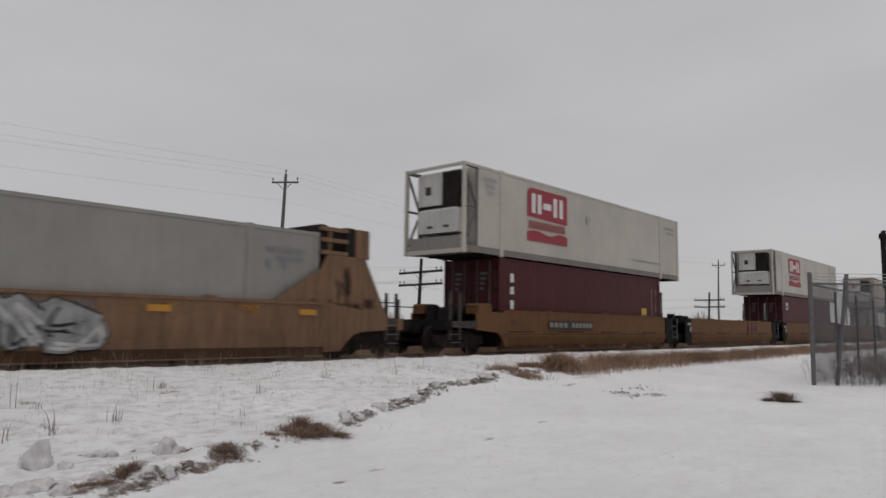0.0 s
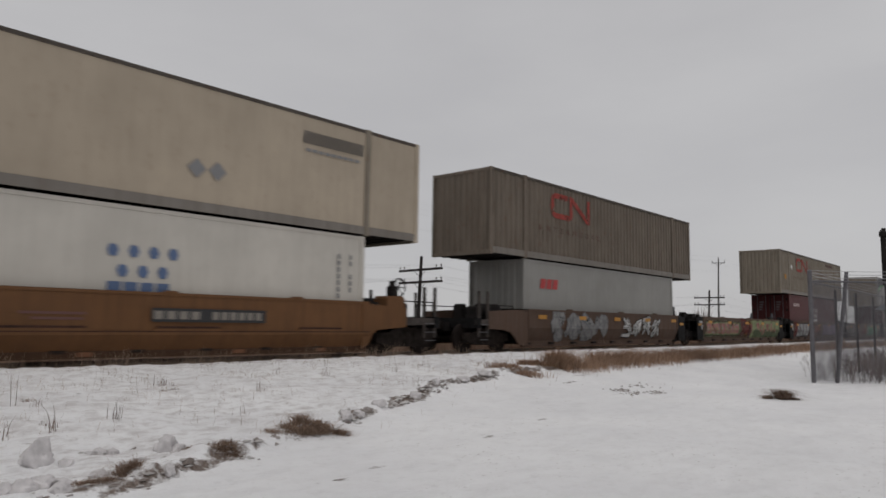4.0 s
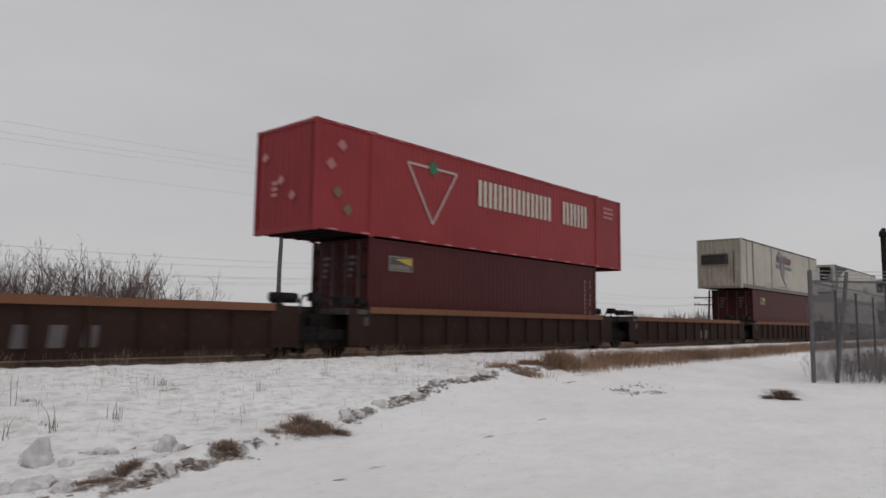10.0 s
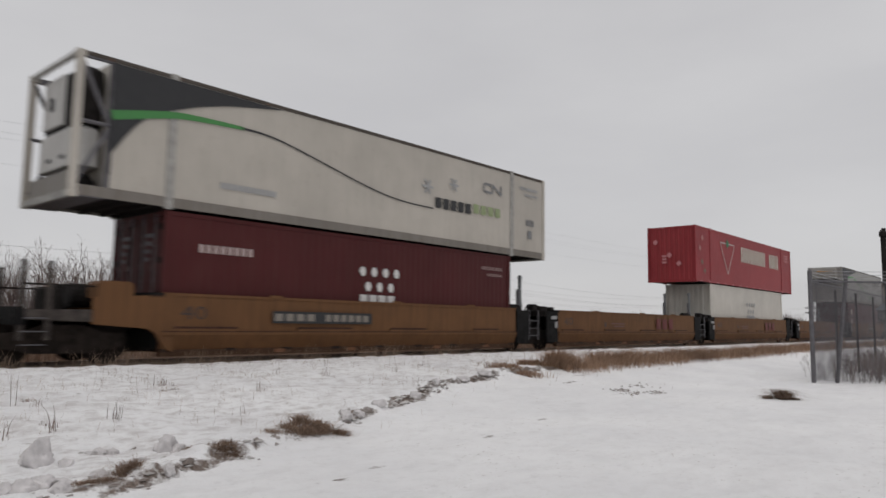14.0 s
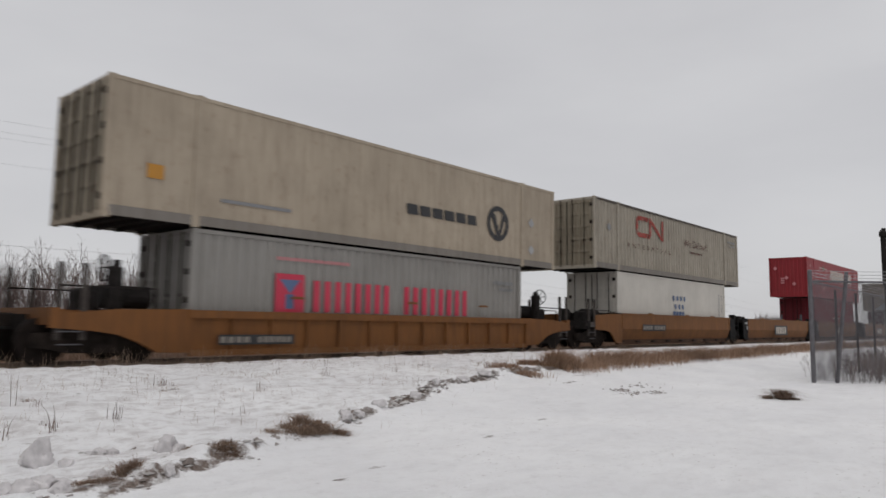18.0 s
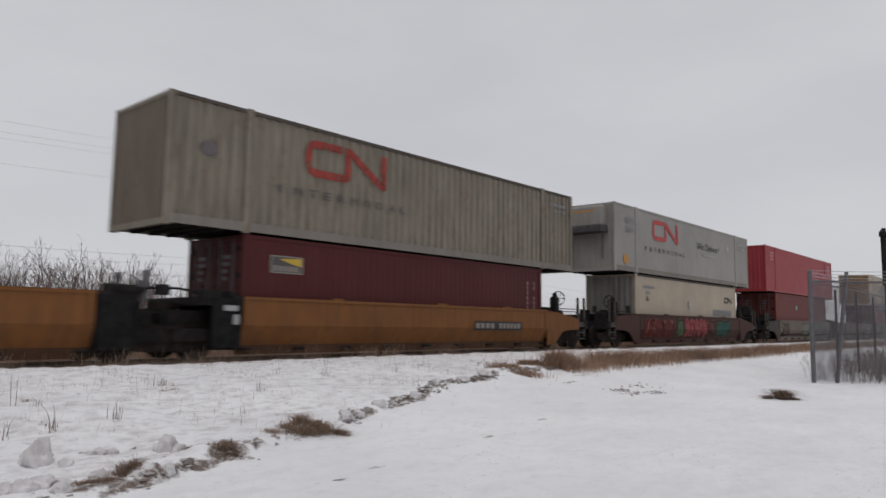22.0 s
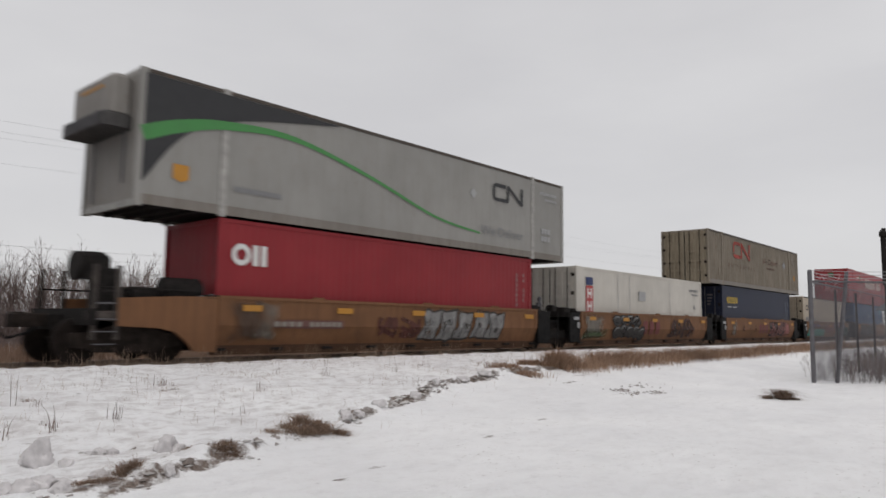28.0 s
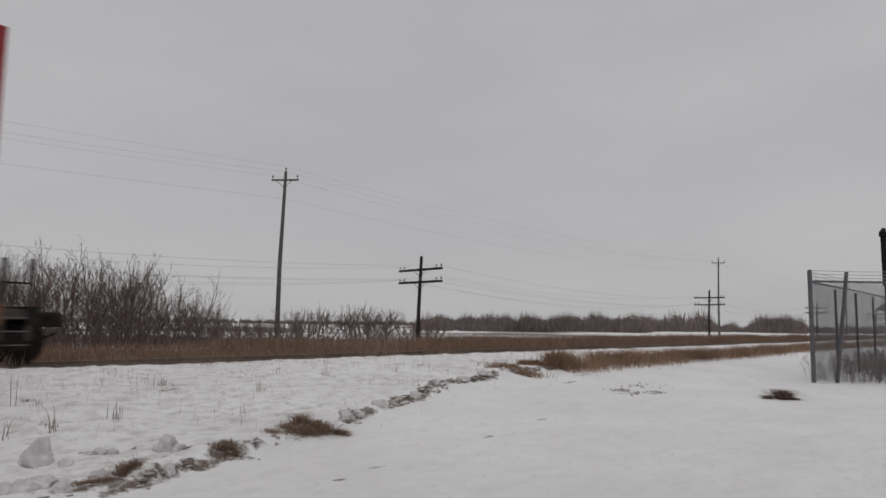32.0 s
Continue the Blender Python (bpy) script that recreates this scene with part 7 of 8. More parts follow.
fence = thing("chain_link_fence", "galvanised chain-link fence with barbed wire on top", "fence", kind="structure")
P0 = (20.6, 5.18)
BACK = [(20.6 + 2.75 * k, 5.18 + 0.02 * k) for k in range(6)]
RIGHT = [(P0[0] + 2.4 * k * 0.665, P0[1] - 2.4 * k * 0.747) for k in range(4)]
for k, (x, y) in enumerate(BACK + RIGHT[1:]):
    z = ground_at(x, y)
    top = 2.96 if k == 0 else 2.55
    r = 0.058 if k == 0 else 0.036
    part("post", Shape().tube([(x, y, z - 0.3), (x, y, z + top), (x, y, z + top + 0.03)], [r, r, r * 0.5], 10), M_GALV if k == 0 else M_DARKPOST, fence)
gx0, gy0 = P0[0] + 0.45, P0[1] - 0.45
part("leaning_post", Shape().tube([(gx0 - 0.02, gy0 + 0.02, ground_at(gx0, gy0) - 0.2), (gx0 + 0.26, gy0 - 0.28, ground_at(gx0, gy0) + 2.95)], [0.05, 0.05], 10), M_GALV, fence)
for run_, top in ((BACK, 2.66), (RIGHT, 2.68)):
    for (ax, ay), (bx, by) in zip(run_, run_[1:]):
        za, zb = ground_at(ax, ay), ground_at(bx, by)
        part("top_rail", Shape().tube([(ax, ay, za + top), (bx, by, zb + top)], 0.028, 8), M_GALV, fence)
        for w in (0.11, 0.2, 0.29):
            part("barbed_wire", Shape().tube(catenary((ax, ay, za + top + w), (bx, by, zb + top + w), 0.02, 5), 0.007, 4), M_WIRE, fence)
        sh = Shape()
        ln = math.hypot(bx - ax, by - ay)
        ux, uy = (bx - ax) / ln, (by - ay) / ln
        z0, hgt = min(za, zb) + 0.05, top - 0.08
        step, r = 0.058, 0.0046
        for sgn in (1, -1):
            s = -hgt
            while s < ln:
                a, b = s, s + hgt
                p, q = max(a, 0.0), min(b, ln)
                if q > p:
                    zp, zq = (p - a), (q - a)
                    if sgn < 0:
                        zp, zq = hgt - zp, hgt - zq
                    A, B = Vector((ax + ux * p, ay + uy * p, z0 + zp)), Vector((ax + ux * q, ay + uy * q, z0 + zq))
                    d = (B - A).normalized().cross(Vector((uy, -ux, 0))) * r
                    sh.face([tuple(A - d), tuple(B - d), tuple(B + d), tuple(A + d)])
                s += step
        ob = part("mesh_panel", sh, M_GALV, fence)
        ob["kind"] = "stuff"

HUT = (26.6, 3.1)
hz = ground_at(*HUT)
hut = thing("equipment_hut", "small grey metal equipment hut with a hipped roof", "hut")
M_HUT = paint((0.24, 0.25, 0.26), 0.3, 0.15, 0.55)
M_ROOF = plain_mat("grey_roof_sheet", (0.13, 0.14, 0.15), 0.6)
part("wall", Shape().box(-1.3, 1.3, -1.2, 1.2, 0.0, 2.05), M_HUT, hut)
rf = Shape()
e, z1, z2, z3 = 0.22, 2.02, 2.45, 2.92
ringa = [(-1.3 - e, -1.2 - e), (1.3 + e, -1.2 - e), (1.3 + e, 1.2 + e), (-1.3 - e, 1.2 + e)]
ringb = [(-1.05, -0.95), (1.05, -0.95), (1.05, 0.95), (-1.05, 0.95)]
for (ra, za), (rb, zb) in (((ringa, z1), (ringb, z2)), (([(x * 1.08, y * 1.08) for x, y in ringb], z2), ([(x * 0.4, y * 0.4) for x, y in ringb], z3))):
    for k in range(4):
        j = (k + 1) % 4
        rf.face([(*ra[k], za), (*ra[j], za), (*rb[j], zb), (*rb[k], zb)])
rf.face([(x * 0.4, y * 0.4, z3) for x, y in ringb])
rf.face([(x, y, z1) for x, y in reversed(ringa)])
part("roof", rf, M_ROOF, hut)
part("door", Shape().box(-1.33, -1.3, -0.45, 0.45, 0.05, 1.95), M_HUT, hut)
hut.location = (HUT[0], HUT[1], hz)

mast = thing("lamp_mast", "dark steel mast with a framed lamp head above the hut", "mast")
part("pole", Shape().tube([(0, 0, 0), (0, 0, 4.5)], 0.06, 8), M_BLACK, mast)
part("lamp_frame", Shape().box(-0.05, 0.05, -0.9, -0.82, 2.9, 4.25).box(-0.05, 0.05, 0.0, 0.09, 2.75, 4.25).box(-0.05, 0.05, -0.9, 0.09, 4.2, 4.28).box(-0.03, 0.03, -0.9, 0.0, 3.55, 3.60), M_BLACK, mast)
part("lamp_head", Shape().tube([(0, 0.03, 4.25), (0, 0.03, 4.38), (0, 0.03, 4.46)], [0.11, 0.11, 0.04], 10), M_BLACK, mast)
mast.location = on_ground(24.9, 4.14)

# ---- vegetation ----
def spine(rng, p, d, length, r, depth, out_big, out_small, split):
    """A branch that forks; the thick wood and the twigs go to separate shapes."""
    pts, rad = [p], [r]
    n = 4 if depth > 1 else 3
    q, v = Vector(p), Vector(d)
    for k in range(n):
        v = (v + Vector((rng.gauss(0, 0.17), rng.gauss(0, 0.17), rng.gauss(0.10, 0.1)))).normalized()
        q = q + v * length / n
        pts.append(tuple(q))
        rad.append(r * (1 - 0.5 * (k + 1) / n))
    (out_big if depth >= 2 else out_small).tube(pts, rad, 5 if depth >= 2 else 3, cap=False)
    if depth <= 0:
        return
    for k in range(split):
        i = rng.randint(1, n)
        w = (v + Vector((rng.uniform(-1, 1), rng.uniform(-1, 1), rng.uniform(-0.1, 0.6))) * 0.88).normalized()
        spine(rng, pts[i], w, length * rng.uniform(0.44, 0.56), max(rad[i] * 0.62, 0.5 * r, 0.0035), depth - 1, out_big, out_small, split)


def bush(seed, height, stems, spread, label, split=4, thick=1.0, mat=M_TWIG, fan=0.42):
    rng = random.Random(seed)
    small, wood = Shape(), []
    for k in range(stems):
        a, r = rng.uniform(0, 6.28), spread * math.sqrt(rng.random())
        base = (r * math.cos(a), r * math.sin(a), -0.2)
        lean = Vector((math.cos(a) * fan * r / spread, math.sin(a) * fan * r / spread, 1)).normalized()
        wood.append(Shape())
        spine(rng, base, lean, height * rng.uniform(0.46, 0.56), (0.026 + 0.011 * height / 5) * thick, 3, wood[-1], small, split)
    b = thing("bare_bush", label, "bush", "bare bushes beyond the track")
    for w in wood:
        part("stem", w, mat, b)
    tagged(part("crown", small, mat, b), kind="stuff")
    return b


tall = [bush(100 + k, 5.6, 8, 1.6, "tall leafless shrub with forked grey-brown limbs", 4, 1.15, fan=0.75) for k in range(4)]
short = [bush(200 + k, 3.1, 16, 1.5, "low leafless shrub among dry grass", 4) for k in range(3)]
SPOTS = [(9.0, 36.5, 0.86), (12.2, 38.0, 0.98), (14.6, 36.2, 1.07), (17.0, 37.4, 1.04), (19.6, 36.4, 0.73), (22.0, 38.0, 0.6), (24.2, 37.0, 0.4), (6.0, 37.0, 0.83), (15.6, 39.5, 1.13), (20.6, 39.8, 0.73), (26.0, 38.5, 0.38), (11.0, 40.0, 0.96), (8.0, 39.0, 0.86), (13.4, 41.0, 1.04), (18.2, 41.0, 0.98), (23.0, 40.5, 0.53), (16.2, 35.4, 0.86), (20.8, 35.6, 0.53), (12.9, 35.2, 0.79), (13.2, 37.2, 1.07), (15.8, 37.6, 1.1), (17.6, 39.6, 1.07), (18.6, 36.6, 0.9), (21.0, 37.2, 0.68), (10.4, 37.4, 1.01), (16.6, 42.0, 1.2), (14.0, 38.8, 1.12), (11.6, 41.6, 1.07)]
rng = random.Random(7)
for k, (x, y, s) in enumerate(SPOTS):
    src = tall[k % 4]
    m = pose(x, y, ground_at(x, y), 0, 0, rng.uniform(0, 360))
    b = src if k < 4 else copy_thing(src, m)
    b.matrix_basis = m @ Matrix.Diagonal((0.96 * s, 0.96 * s, 0.98 * s, 1))
SHORT = [(36.2, 49.0, 1.05), (38.0, 48.2, 1.2), (39.2, 50.2, 1.15), (40.6, 45.6, 1.2), (42.0, 46.6, 1.3), (43.6, 47.0, 1.2), (45.2, 48.0, 1.0), (33.6, 50.5, 0.7), (31.0, 49.0, 0.65), (47.5, 47.0, 0.8), (49.5, 46.5, 0.75), (43.4, 40.2, 0.75), (28.0, 48.5, 0.6),
         (7.5, 34.8, 0.7), (10.2, 34.6, 0.75), (13.0, 34.4, 0.8), (15.4, 34.8, 0.85), (17.8, 34.5, 0.8), (20.2, 34.8, 0.8), (22.6, 35.0, 0.75), (25.0, 35.6, 0.7), (12.0, 36.4, 0.9), (18.6, 38.6, 0.9), (27.0, 36.8, 0.6), (5.6, 35.2, 0.7)]
for k, (x, y, s) in enumerate(SHORT):
    src = short[k % 3]
    m = pose(x, y, ground_at(x, y), 0, 0, rng.uniform(0, 360))
    b = src if k < 3 else copy_thing(src, m)
    b.matrix_basis = m @ Matrix.Diagonal((s, s, s, 1))


def blades(name, pts, heights, widths, lean, mat, label, seed, category="grass", droop=0.0):
    """Dry blades, one bent strip each, in one object."""
    r = np.random.RandomState(seed)
    pts, n = np.asarray(pts, float), len(pts)
    h, w = np.asarray(heights), np.asarray(widths)
    a = r.uniform(0, 2 * np.pi, n)
    la = r.uniform(0, 2 * np.pi, n)
    l = np.abs(r.normal(0, lean, n)) * h
    side_ = np.stack([np.cos(a) * w / 2, np.sin(a) * w / 2, np.zeros(n)], 1)
    bend = np.stack([np.cos(la) * l, np.sin(la) * l, np.zeros(n)], 1)
    mid = pts + bend * 0.35 + np.stack([np.zeros(n), np.zeros(n), h * 0.6], 1)
    tip = pts + bend + np.stack([np.zeros(n), np.zeros(n), h * (1 - droop)], 1)
    v = np.stack([pts - side_, pts + side_, mid + side_ * 0.7, mid - side_ * 0.7, tip], 1).reshape(-1, 3)
    f = []
    for k in range(n):
        i = 5 * k
        f.append((i, i + 1, i + 2, i + 3))
        f.append((i + 3, i + 2, i + 4))
    me = bpy.data.meshes.new(name)
    me.from_pydata(v.tolist(), [], f)
    me.materials.append(mat)
    me.update()
    return tagged(new(name, me), label, category, kind="stuff")


rs = np.random.RandomState(5)


def scatter(n, xr, yr, keep=None):
    out = []
    while len(out) < n:
        x, y = rs.uniform(*xr), rs.uniform(*yr)
        if keep is None or rs.rand() < keep(x, y):
            out.append((x, y))
    return out


def seen(x, y):
    a = math.degrees(math.atan2(y, x))
    return 6 < a < 80


# reeds and long grass beyond the track
xy = [q for q in scatter(85000, (0, 95), (17.3, 33), lambda x, y: 1.0 if seen(x, y) and noise.noise((x * 0.15, y * 0.3, 2.0)) > -0.45 else 0.1)]
hh = [(0.56 + 0.10 * ease(12, 30, x)) * (1 + 0.4 * noise.noise((x * 0.12, y * 0.2, 5.0)) + rs.uniform(-0.4, 0.2)) for x, y in xy]
blades("long_grass", [(x, y, ground_at(x, y) - 0.03) for x, y in xy], hh, rs.uniform(0.008, 0.02, len(xy)), 0.5, M_GRASS, "tall reddish-brown dead grass beyond the track", 1)
xy = [q for q in scatter(20000, (90, 330), (17.3, 34), lambda x, y: 1.0 if seen(x, y) else 0.0)]
blades("far_grass", [(x, y, ground_at(x, y) - 0.03) for x, y in xy], rs.uniform(0.2, 0.42, len(xy)), rs.uniform(0.05, 0.11, len(xy)), 0.4, M_GRASS, "distant brown grass beside the track", 2)
xy = [q for q in scatter(9000, (28, 150), (22, 38), lambda x, y: 1.0 if seen(x, y) and noise.noise((x * 0.22, y * 0.4, 12.0)) + 0.5 * noise.noise((x * 0.9, y, 3.0)) > 0.12 else 0.0)]
blades("field_weeds", [(x, y, ground_at(x, y) - 0.03) for x, y in xy], rs.uniform(0.3, 0.85, len(xy)), [0.012 + 0.0003 * x for x, y in xy], 0.5, M_GRASS, "ragged clumps of tall dead weeds on the field margin", 8, "weeds")
# dead stems round the feet of the bushes
xy = [q for q in scatter(7000, (2, 50), (33, 42), lambda x, y: 1.0 if seen(x, y) else 0.0)]
blades("bush_undergrowth", [(x, y, ground_at(x, y) - 0.05) for x, y in xy], rs.uniform(0.3, 1.0, len(xy)), rs.uniform(0.012, 0.03, len(xy)), 0.35, M_TWIG, "brown undergrowth round the bare bushes", 9, "undergrowth")
# fringe on the near shoulder
xy = [q for q in scatter(9500, (-2, 48), (12.75, 14.1), lambda x, y: (0.25 + 0.75 * (noise.noise((x * 0.7, y, 3.0)) > 0.05)) * (0.25 + 0.75 * ease(12.8, 13.3, y)) * (1.0 if x < 16 else 0.4))]
blades("shoulder_grass", [(x, y, ground_at(x, y) - 0.02) for x, y in xy], 0.07 + 0.36 * rs.uniform(0, 1, len(xy)) ** 2.2, rs.uniform(0.003, 0.008, len(xy)), 0.5, M_STALK, "thin dry grass on the track shoulder", 3)
# grass that has crept over the ballast
xy = [q for q in scatter(9000, (0, 70), (16.2, 17.5), lambda x, y: 1.0 if seen(x, y) else 0.0)] + [q for q in scatter(700, (0, 46), (13.5, 14.5), lambda x, y: 1.0 if noise.noise((x * 0.5, y, 33.0)) > -0.1 else 0.15)]
blades("track_grass", [(x, y, -0.32 if y < 14.6 else -0.4) for x, y in xy], rs.uniform(0.15, 0.4, len(xy)), rs.uniform(0.006, 0.014, len(xy)), 0.5, M_GRASS, "dead grass growing over the ballast edge", 6)
# brown strip along the edge of the lot
xy = []
while len(xy) < 38000:
    x = 13.3 + 75 * rs.rand() ** 1.5
    d = rs.normal(0.1, 0.3)
    k = [p for p in EDGE if p[0] <= x][-1]
    n_ = EDGE[EDGE.index(k) + 1]
    y = k[1] + (n_[1] - k[1]) * (x - k[0]) / (n_[0] - k[0]) + d * 1.1
    if noise.noise((x * 0.5, y * 0.6, 6.0)) > (-0.35 if x > 15.5 else 0.05):
        xy.append((x, y))
for k in range(2600):
    q = rs.rand()
    xy.append((14.5 + 1.25 * q + rs.normal(0, 0.05), 10.28 - 0.62 * q + rs.normal(0, 0.07)))
blades("verge_grass", [(x, y, ground_at(x, y) - 0.02) for x, y in xy], [(0.12 + 0.22 * rs.rand() + 0.2 * noise.noise((x * 0.8, y * 1.5, 1.0))) * (0.5 if x < 15.2 else 1.45 if x < 16.2 else 1.25) for x, y in xy], rs.uniform(0.006, 0.015, len(xy)), 1.0, M_STRAWB, "strip of matted brown grass along the snowy lot", 4, droop=0.12)
# sparse stalks in the snow
xy = [q for q in scatter(2500, (0, 17), (6.5, 13.0), lambda x, y: (0.35 + 0.65 * ease(8.5, 11.5, y)) * (1.0 if edge_gap(x, y) > 0.25 and noise.noise((x * 0.9, y * 0.9, 15.0)) + 0.5 * noise.noise((x * 2.7, y * 2.7, 5.0)) > 0.12 else 0.06))]
blades("snow_stalks", [(x, y, ground_at(x, y) - 0.02) for x, y in xy], rs.uniform(0.03, 0.22, len(xy)) ** 1.15, rs.uniform(0.0025, 0.005, len(xy)), 0.5, M_STALK, "sparse thin straw poking through snow", 5)


def tuft(x, y, r, h, n, label, mat=M_TUFT, droop=0.55, lean=1.6, clumps=9, width=(0.003, 0.007)):
    """A matted clump of dead grass, made of smaller clumps that lean over one another."""
    hubs = [(rs.normal(0, r * 0.42), rs.normal(0, r * 0.42), rs.uniform(0.45, 1.0)) for k in range(clumps)]
    px, hs = [], []
    for k in range(n):
        hx, hy, s = hubs[k % clumps]
        a, b = rs.normal(0, r * 0.17), rs.normal(0, r * 0.17)
        px.append((x + hx + a, y + hy + b))
        hs.append(h * s * max(0.3, 1 - (hx * hx + hy * hy) / (1.2 * r * r)) * rs.uniform(0.5, 1.15))
    ob = blades("grass_tuft", [(a, b, ground_at(a, b) - 0.02) for a, b in px], hs, rs.uniform(*width, n), lean, mat, label, rs.randint(9999), "grass tuft", droop)
    ob["kind"] = "stuff"
    ob["group"] = "grass tufts in the snow"


tuft(5.42, 7.10, 0.30, 0.25, 2000, "matted brown grass tuft on the snow edge", clumps=6)
tuft(5.66, 6.92, 0.28, 0.20, 1700, "matted brown grass tuft on the snow edge", clumps=6)
tuft(5.86, 6.80, 0.20, 0.10, 600, "low matted grass beside a larger tuft", clumps=5)
tuft(5.12, 7.06, 0.18, 0.09, 400, "low matted grass beside a larger tuft", clumps=5)
tuft(4.06, 6.5, 0.24, 0.15, 1100, "flattened dark grass tuft in snow")
tuft(2.88, 6.24, 0.15, 0.17, 900, "dark dead grass tuft between snow clods")
tuft(2.60, 6.14, 0.17, 0.14, 800, "dark dead grass tuft between snow clods")
tuft(3.78, 6.84, 0.17, 0.08, 420, "low brown grass under a snow clod")
tuft(3.29, 9.87, 0.12, 0.12, 90, "small dark weed clump in snow")
tuft(5.27, 10.2, 0.22, 0.07, 160, "low dead grass patch showing through snow")
tuft(4.8, 10.2, 0.2, 0.06, 80, "low dead grass patch showing through snow")
tuft(15.3, 4.5, 0.24, 0.42, 2600, "brown grass tuft alone on the snowy lot")
for x, y, h, n in ((3.85, 8.6, 0.4, 26), (3.05, 8.4, 0.38, 30), (5.5, 8.45, 0.28, 18), (3.1, 9.7, 0.85, 4), (3.3, 9.6, 0.2, 16), (8.05, 11.1, 0.55, 7), (10.4, 10.5, 0.5, 9), (8.6, 10.6, 0.5, 8), (5.4, 10.6, 0.25, 30), (2.5, 8.3, 0.5, 12), (12.0, 11.2, 0.4, 12), (6.5, 9.6, 0.3, 14)):
    tuft(x, y, 0.2, h, n, "thin upright weed stalks standing in snow", M_WEED, 0.0, 0.28, 4, (0.004, 0.009))


def chip(rng, p, s, out):
    """A small crumbled lump: a rough eight-sided solid added to the shape out."""
    ring_ = []
    tall, wide = rng.uniform(0.45, 1.0), rng.uniform(0.9, 2.2)
    for k in range(5):
        a = 6.283 * (k + rng.uniform(-0.3, 0.3)) / 5
        q = rng.uniform(0.6, 1.25) * s
        u, w = q * wide * math.cos(a), q * math.sin(a)
        ring_.append((p[0] + 0.9 * u - 0.43 * w, p[1] + 0.43 * u + 0.9 * w, p[2] + s * tall * rng.uniform(-0.3, 0.25)))
    i = len(out.v)
    out.v.extend([*ring_, (p[0] + rng.uniform(-0.4, 0.4) * s, p[1] + rng.uniform(-0.4, 0.4) * s, p[2] + s * tall * rng.uniform(0.3, 0.7)), (p[0], p[1], p[2] - s * 0.6)])
    for k in range(5):
        j = (k + 1) % 5
        out.f.extend([(i + k, i + j, i + 5), (i + j, i + k, i + 6)])
        out.m.extend([0, 0])


rng = random.Random(31)
sh = Shape()


def edge_y(x):
    for (ax, ay), (bx, by) in zip(EDGE, EDGE[1:]):
        if x <= bx:
            return ay + (by - ay) * (x - ax) / (bx - ax)
    return EDGE[-1][1]


for k in range(3400):
    x = rng.uniform(1.8, 14.6)
    w = ease(-0.35, 0.35, noise.noise((x * 1.3, 3.0, 9.0)) + 0.5 * noise.noise((x * 4.0, 1.0, 9.0)))
    if rng.random() > w * (0.10 if x < 6.0 else 0.45):
        continue
    y = edge_y(x) + rng.gauss(0.03, 0.035 + 0.045 * w)
    chip(rng, on_ground(x, y, 0.0), 0.014 + 0.05 * rng.random() ** 1.6, sh)
for cx, cy, r, n in ((5.5, 6.95, 0.3, 30), (4.0, 6.35, 0.2, 16), (2.75, 6.0, 0.25, 20), (3.15, 7.3, 0.2, 22), (2.3, 6.25, 0.4, 40), (3.0, 6.4, 0.3, 26), (13.75, 7.1, 0.4, 14), (14.2, 6.65, 0.3, 12), (14.6, 9.2, 0.6, 12)):
    for k in range(n):
        x, y = cx + rng.gauss(0, r * 0.6), cy + rng.gauss(0, r * 0.3)
        chip(rng, on_ground(x, y, -0.005), rng.uniform(0.015, 0.035), sh)
for cx, cy, r, n in ((13.75, 7.2, 0.45, 34), (13.62, 6.8, 0.3, 24), (14.25, 6.62, 0.3, 26), (14.9, 7.3, 0.5, 12)):
    for k in range(n):
        x, y = cx + rng.gauss(0, r * 0.5), cy + rng.gauss(0, r * 0.35)
        chip(rng, on_ground(x, y, 0.0), rng.uniform(0.02, 0.055), sh)
crumbs = thing("snow_crumbs", "crumbled dirty snow and soil along the lot edge", "snow crumbs", kind="stuff")
cm = sh.mesh("crumbs", M_CRUMB)
part("crumbs", cm, None, crumbs)


def clod(x, y, sx, sy, sz, seed, turn=0.0):
    """A lump of ploughed snow, broken along flat faces."""
    rng = random.Random(seed)
    cuts = []
    for k in range(9):
        d = Vector((rng.gauss(0, 1), rng.gauss(0, 1), rng.gauss(0.2, 0.7))).normalized()
        cuts.append((d, rng.uniform(0.5, 0.85)))
    bm = bmesh.new()
    bmesh.ops.create_icosphere(bm, subdivisions=4, radius=1.0)
    for v in bm.verts:
        for d, lim in cuts:
            over = v.co.dot(d) - lim
            if over > 0:
                v.co -= d * over * 0.9
        q = 1 + 0.30 * noise.noise(v.co * 1.6 + Vector((seed, 0, 0))) + 0.20 * noise.noise(v.co * 4.5 + Vector((0, seed, 0))) + 0.11 * noise.noise(v.co * 11 + Vector((0, 0, seed)))
        v.co = Vector((v.co.x * sx, v.co.y * sy, v.co.z * sz)) * q * 1.2
    me = bpy.data.meshes.new("snow_clod")
    bm.to_mesh(me)
    bm.free()
    me.polygons.foreach_set("use_smooth", [True] * len(me.polygons))
    me.materials.append(M_CLOD)
    ob = tagged(new("snow_clod", me), "grey-white clod of ploughed snow", "snow clod", "snow clods along the edge")
    ob.matrix_basis = pose(x, y, ground_at(x, y) + sz * 0.12, 0, 0, turn)


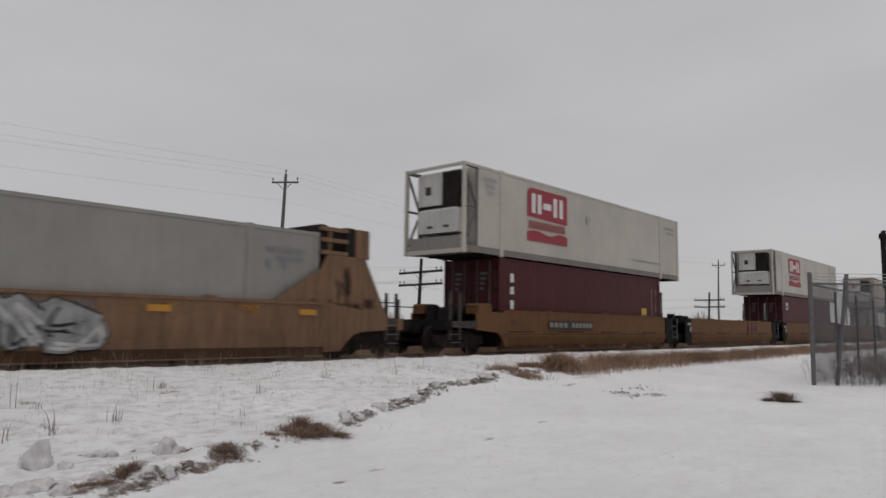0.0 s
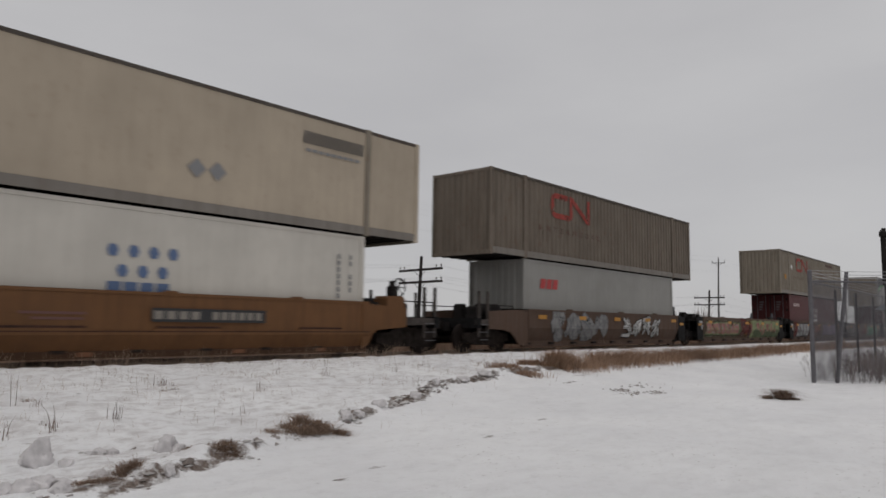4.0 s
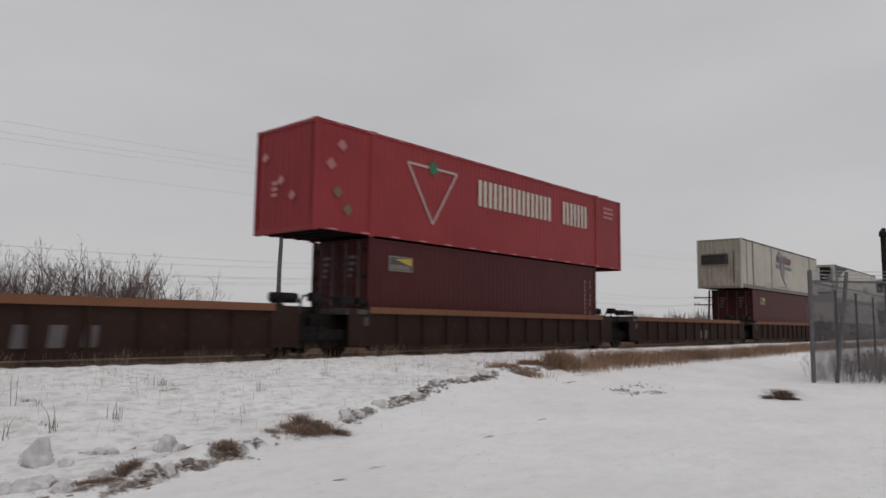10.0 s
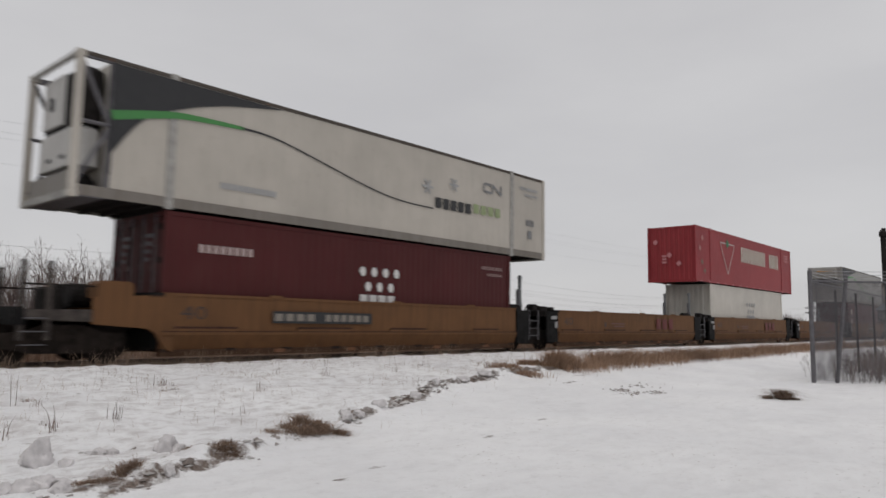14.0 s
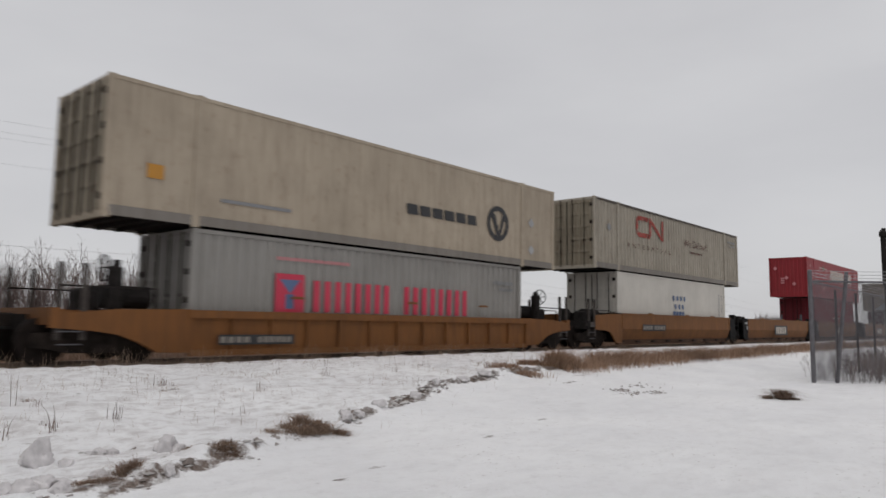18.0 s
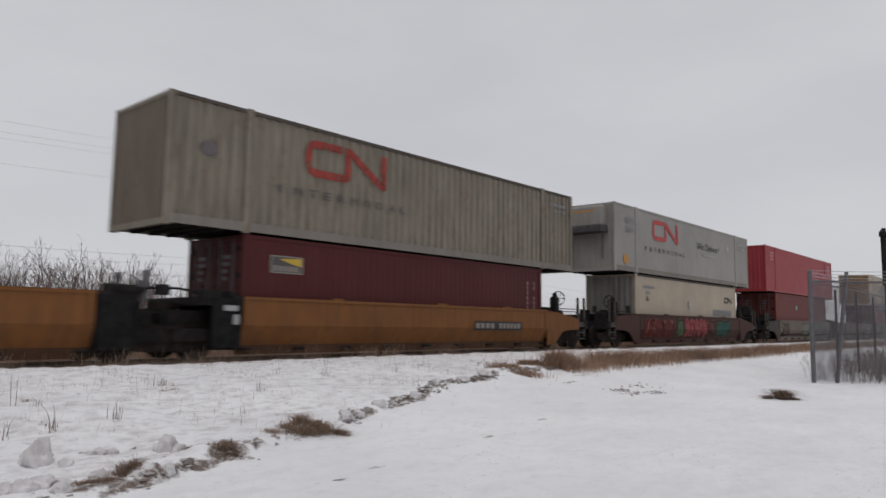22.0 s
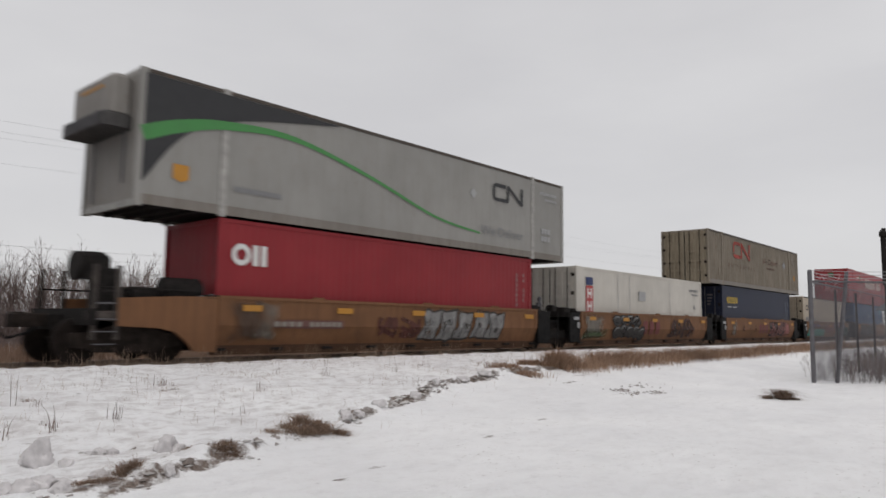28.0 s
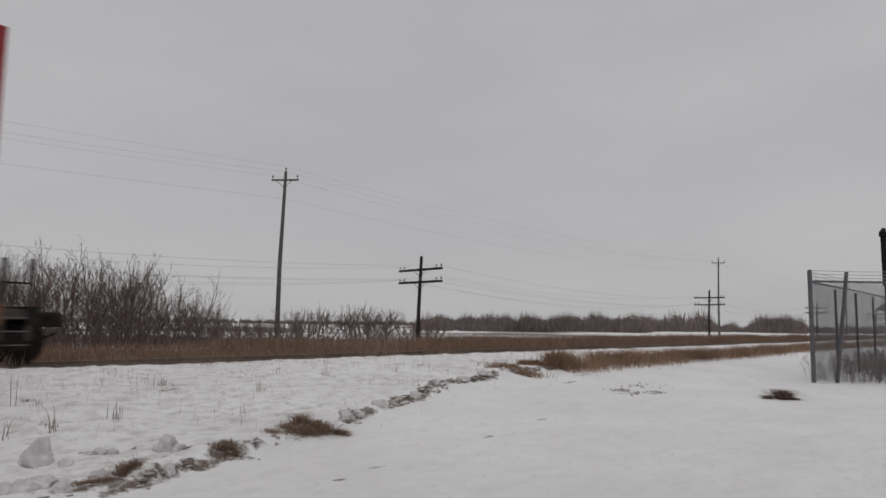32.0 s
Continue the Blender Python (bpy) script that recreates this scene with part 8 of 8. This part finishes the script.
CLODS = ((2.52, 7.22, 0.15, 0.11, 0.16), (2.70, 7.08, 0.09, 0.06, 0.05), (3.12, 7.30, 0.08, 0.05, 0.06), (3.22, 7.24, 0.07, 0.05, 0.06), (3.02, 7.3, 0.06, 0.05, 0.03), (3.66, 7.0, 0.12, 0.09, 0.12), (3.76, 6.94, 0.10, 0.07, 0.07),
         (2.26, 6.32, 0.13, 0.08, 0.08), (2.1, 6.24, 0.12, 0.09, 0.07), (1.95, 6.3, 0.10, 0.08, 0.06), (2.38, 6.2, 0.08, 0.06, 0.05), (3.22, 6.12, 0.06, 0.05, 0.06), (2.74, 6.42, 0.08, 0.06, 0.05), (3.05, 6.4, 0.12, 0.06, 0.05), (2.28, 6.05, 0.09, 0.07, 0.05),
         (6.3, 7.3, 0.13, 0.09, 0.07), (6.6, 7.38, 0.10, 0.08, 0.06), (7.3, 7.75, 0.11, 0.08, 0.06), (8.6, 8.25, 0.13, 0.09, 0.06), (9.6, 8.7, 0.13, 0.09, 0.06), (10.8, 9.05, 0.15, 0.1, 0.07), (11.9, 9.35, 0.15, 0.1, 0.06))
for k, (x, y, sx, sy, sz) in enumerate(CLODS):
    clod(x, y, sx, sy, sz, k * 3.7, 40 * k)

# shrubs inside the compound
scrub = [bush(300 + k, 2.9, 16, 1.9, "thin bare shrub in snow by the fence", 4, 0.5, M_SCRUB) for k in range(2)]
for k, (x, y, s) in enumerate(((21.7, 4.6, 0.36), (23.6, 4.6, 0.40), (25.2, 4.7, 0.36), (22.6, 5.5, 0.30), (26.6, 5.0, 0.36), (24.4, 4.0, 0.4), (22.6, 3.9, 0.34), (22.2, 4.2, 0.4), (23.2, 3.6, 0.42), (24.6, 3.3, 0.40), (25.8, 3.9, 0.40))):
    m = pose(x, y, ground_at(x, y), 0, 0, 70 * k)
    b = scrub[k] if k < 2 else copy_thing(scrub[k % 2], m)
    b.matrix_basis = m @ Matrix.Diagonal((s, s, s, 1))
    tagged(b, "thin bare shrub in snow by the fence", "bush", "shrubs by the fence")

# far woods: one belt of bare trees
rng = random.Random(77)
sh = Shape()


def far_tree(x, y, h):
    g = ground_at(x, y) - 0.4
    n = 38
    for k in range(n):
        a = rng.uniform(0, 6.28)
        r = h * 0.42 * math.sqrt(rng.random())
        bx, by = x + 0.6 * r * math.cos(a), y + 0.6 * r * math.sin(a)
        tx, ty = x + r * math.cos(a) * 1.2, y + r * math.sin(a) * 1.2
        th = h * rng.uniform(0.45, 0.98) * (1 - 0.4 * (r / (h * 0.45)) ** 2)
        w = 0.035 + 0.00025 * math.hypot(x, y)
        ux, uy = -y / math.hypot(x, y) * -1, -x / math.hypot(x, y)
        px, py = y / math.hypot(x, y), -x / math.hypot(x, y)
        mx, my, mz = (bx + tx) / 2 + rng.uniform(-0.3, 0.3), (by + ty) / 2 + rng.uniform(-0.3, 0.3), g + th * 0.55
        sh.face([(bx - px * w, by - py * w, g), (bx + px * w, by + py * w, g), (mx + px * w * 0.8, my + py * w * 0.8, mz), (mx - px * w * 0.8, my - py * w * 0.8, mz)])
        sh.face([(mx - px * w * 0.8, my - py * w * 0.8, mz), (mx + px * w * 0.8, my + py * w * 0.8, mz), (tx, ty, g + th)])


for a0_, a1_, d0, d1, h0, h1, n in ((33, 43.5, 150, 190, 4.4, 6.0, 260), (25.5, 33, 170, 220, 5.6, 7.6, 240), (20.8, 25.5, 230, 300, 5.5, 9.5, 110), (18.0, 20.8, 250, 320, 3.5, 6.0, 40),
                                  (14.6, 18.0, 250, 300, 6.5, 9.0, 100), (9, 14.6, 280, 360, 4.0, 6.0, 60), (8, 48, 420, 600, 4.0, 6.5, 300), (43.5, 60, 420, 560, 3.5, 5.0, 150), (60, 85, 300, 420, 3.0, 5.0, 120)):
    for k in range(n):
        a, d = rng.uniform(a0_, a1_), rng.uniform(d0, d1)
        swell = 0.78 + 0.62 * noise.noise((a * 0.9, d * 0.02, 3.0)) + 0.25 * noise.noise((a * 3.5, 1.0, 8.0))
        a = radians(a)
        far_tree(d * math.cos(a), d * math.sin(a), rng.uniform(h0, h1) * swell)
woods = thing("far_woods", "distant belt of bare grey-brown trees across the field", "trees", kind="stuff")
part("bare_trees", sh, M_FARTREE, woods)


# ---- movement ----
def motions():
    for ob, along, z in TRAIN:
        walk(ob, [(t, pose(along - run_of(t), TRACK_Y, z)) for t in ROW_TIMES])


motions()
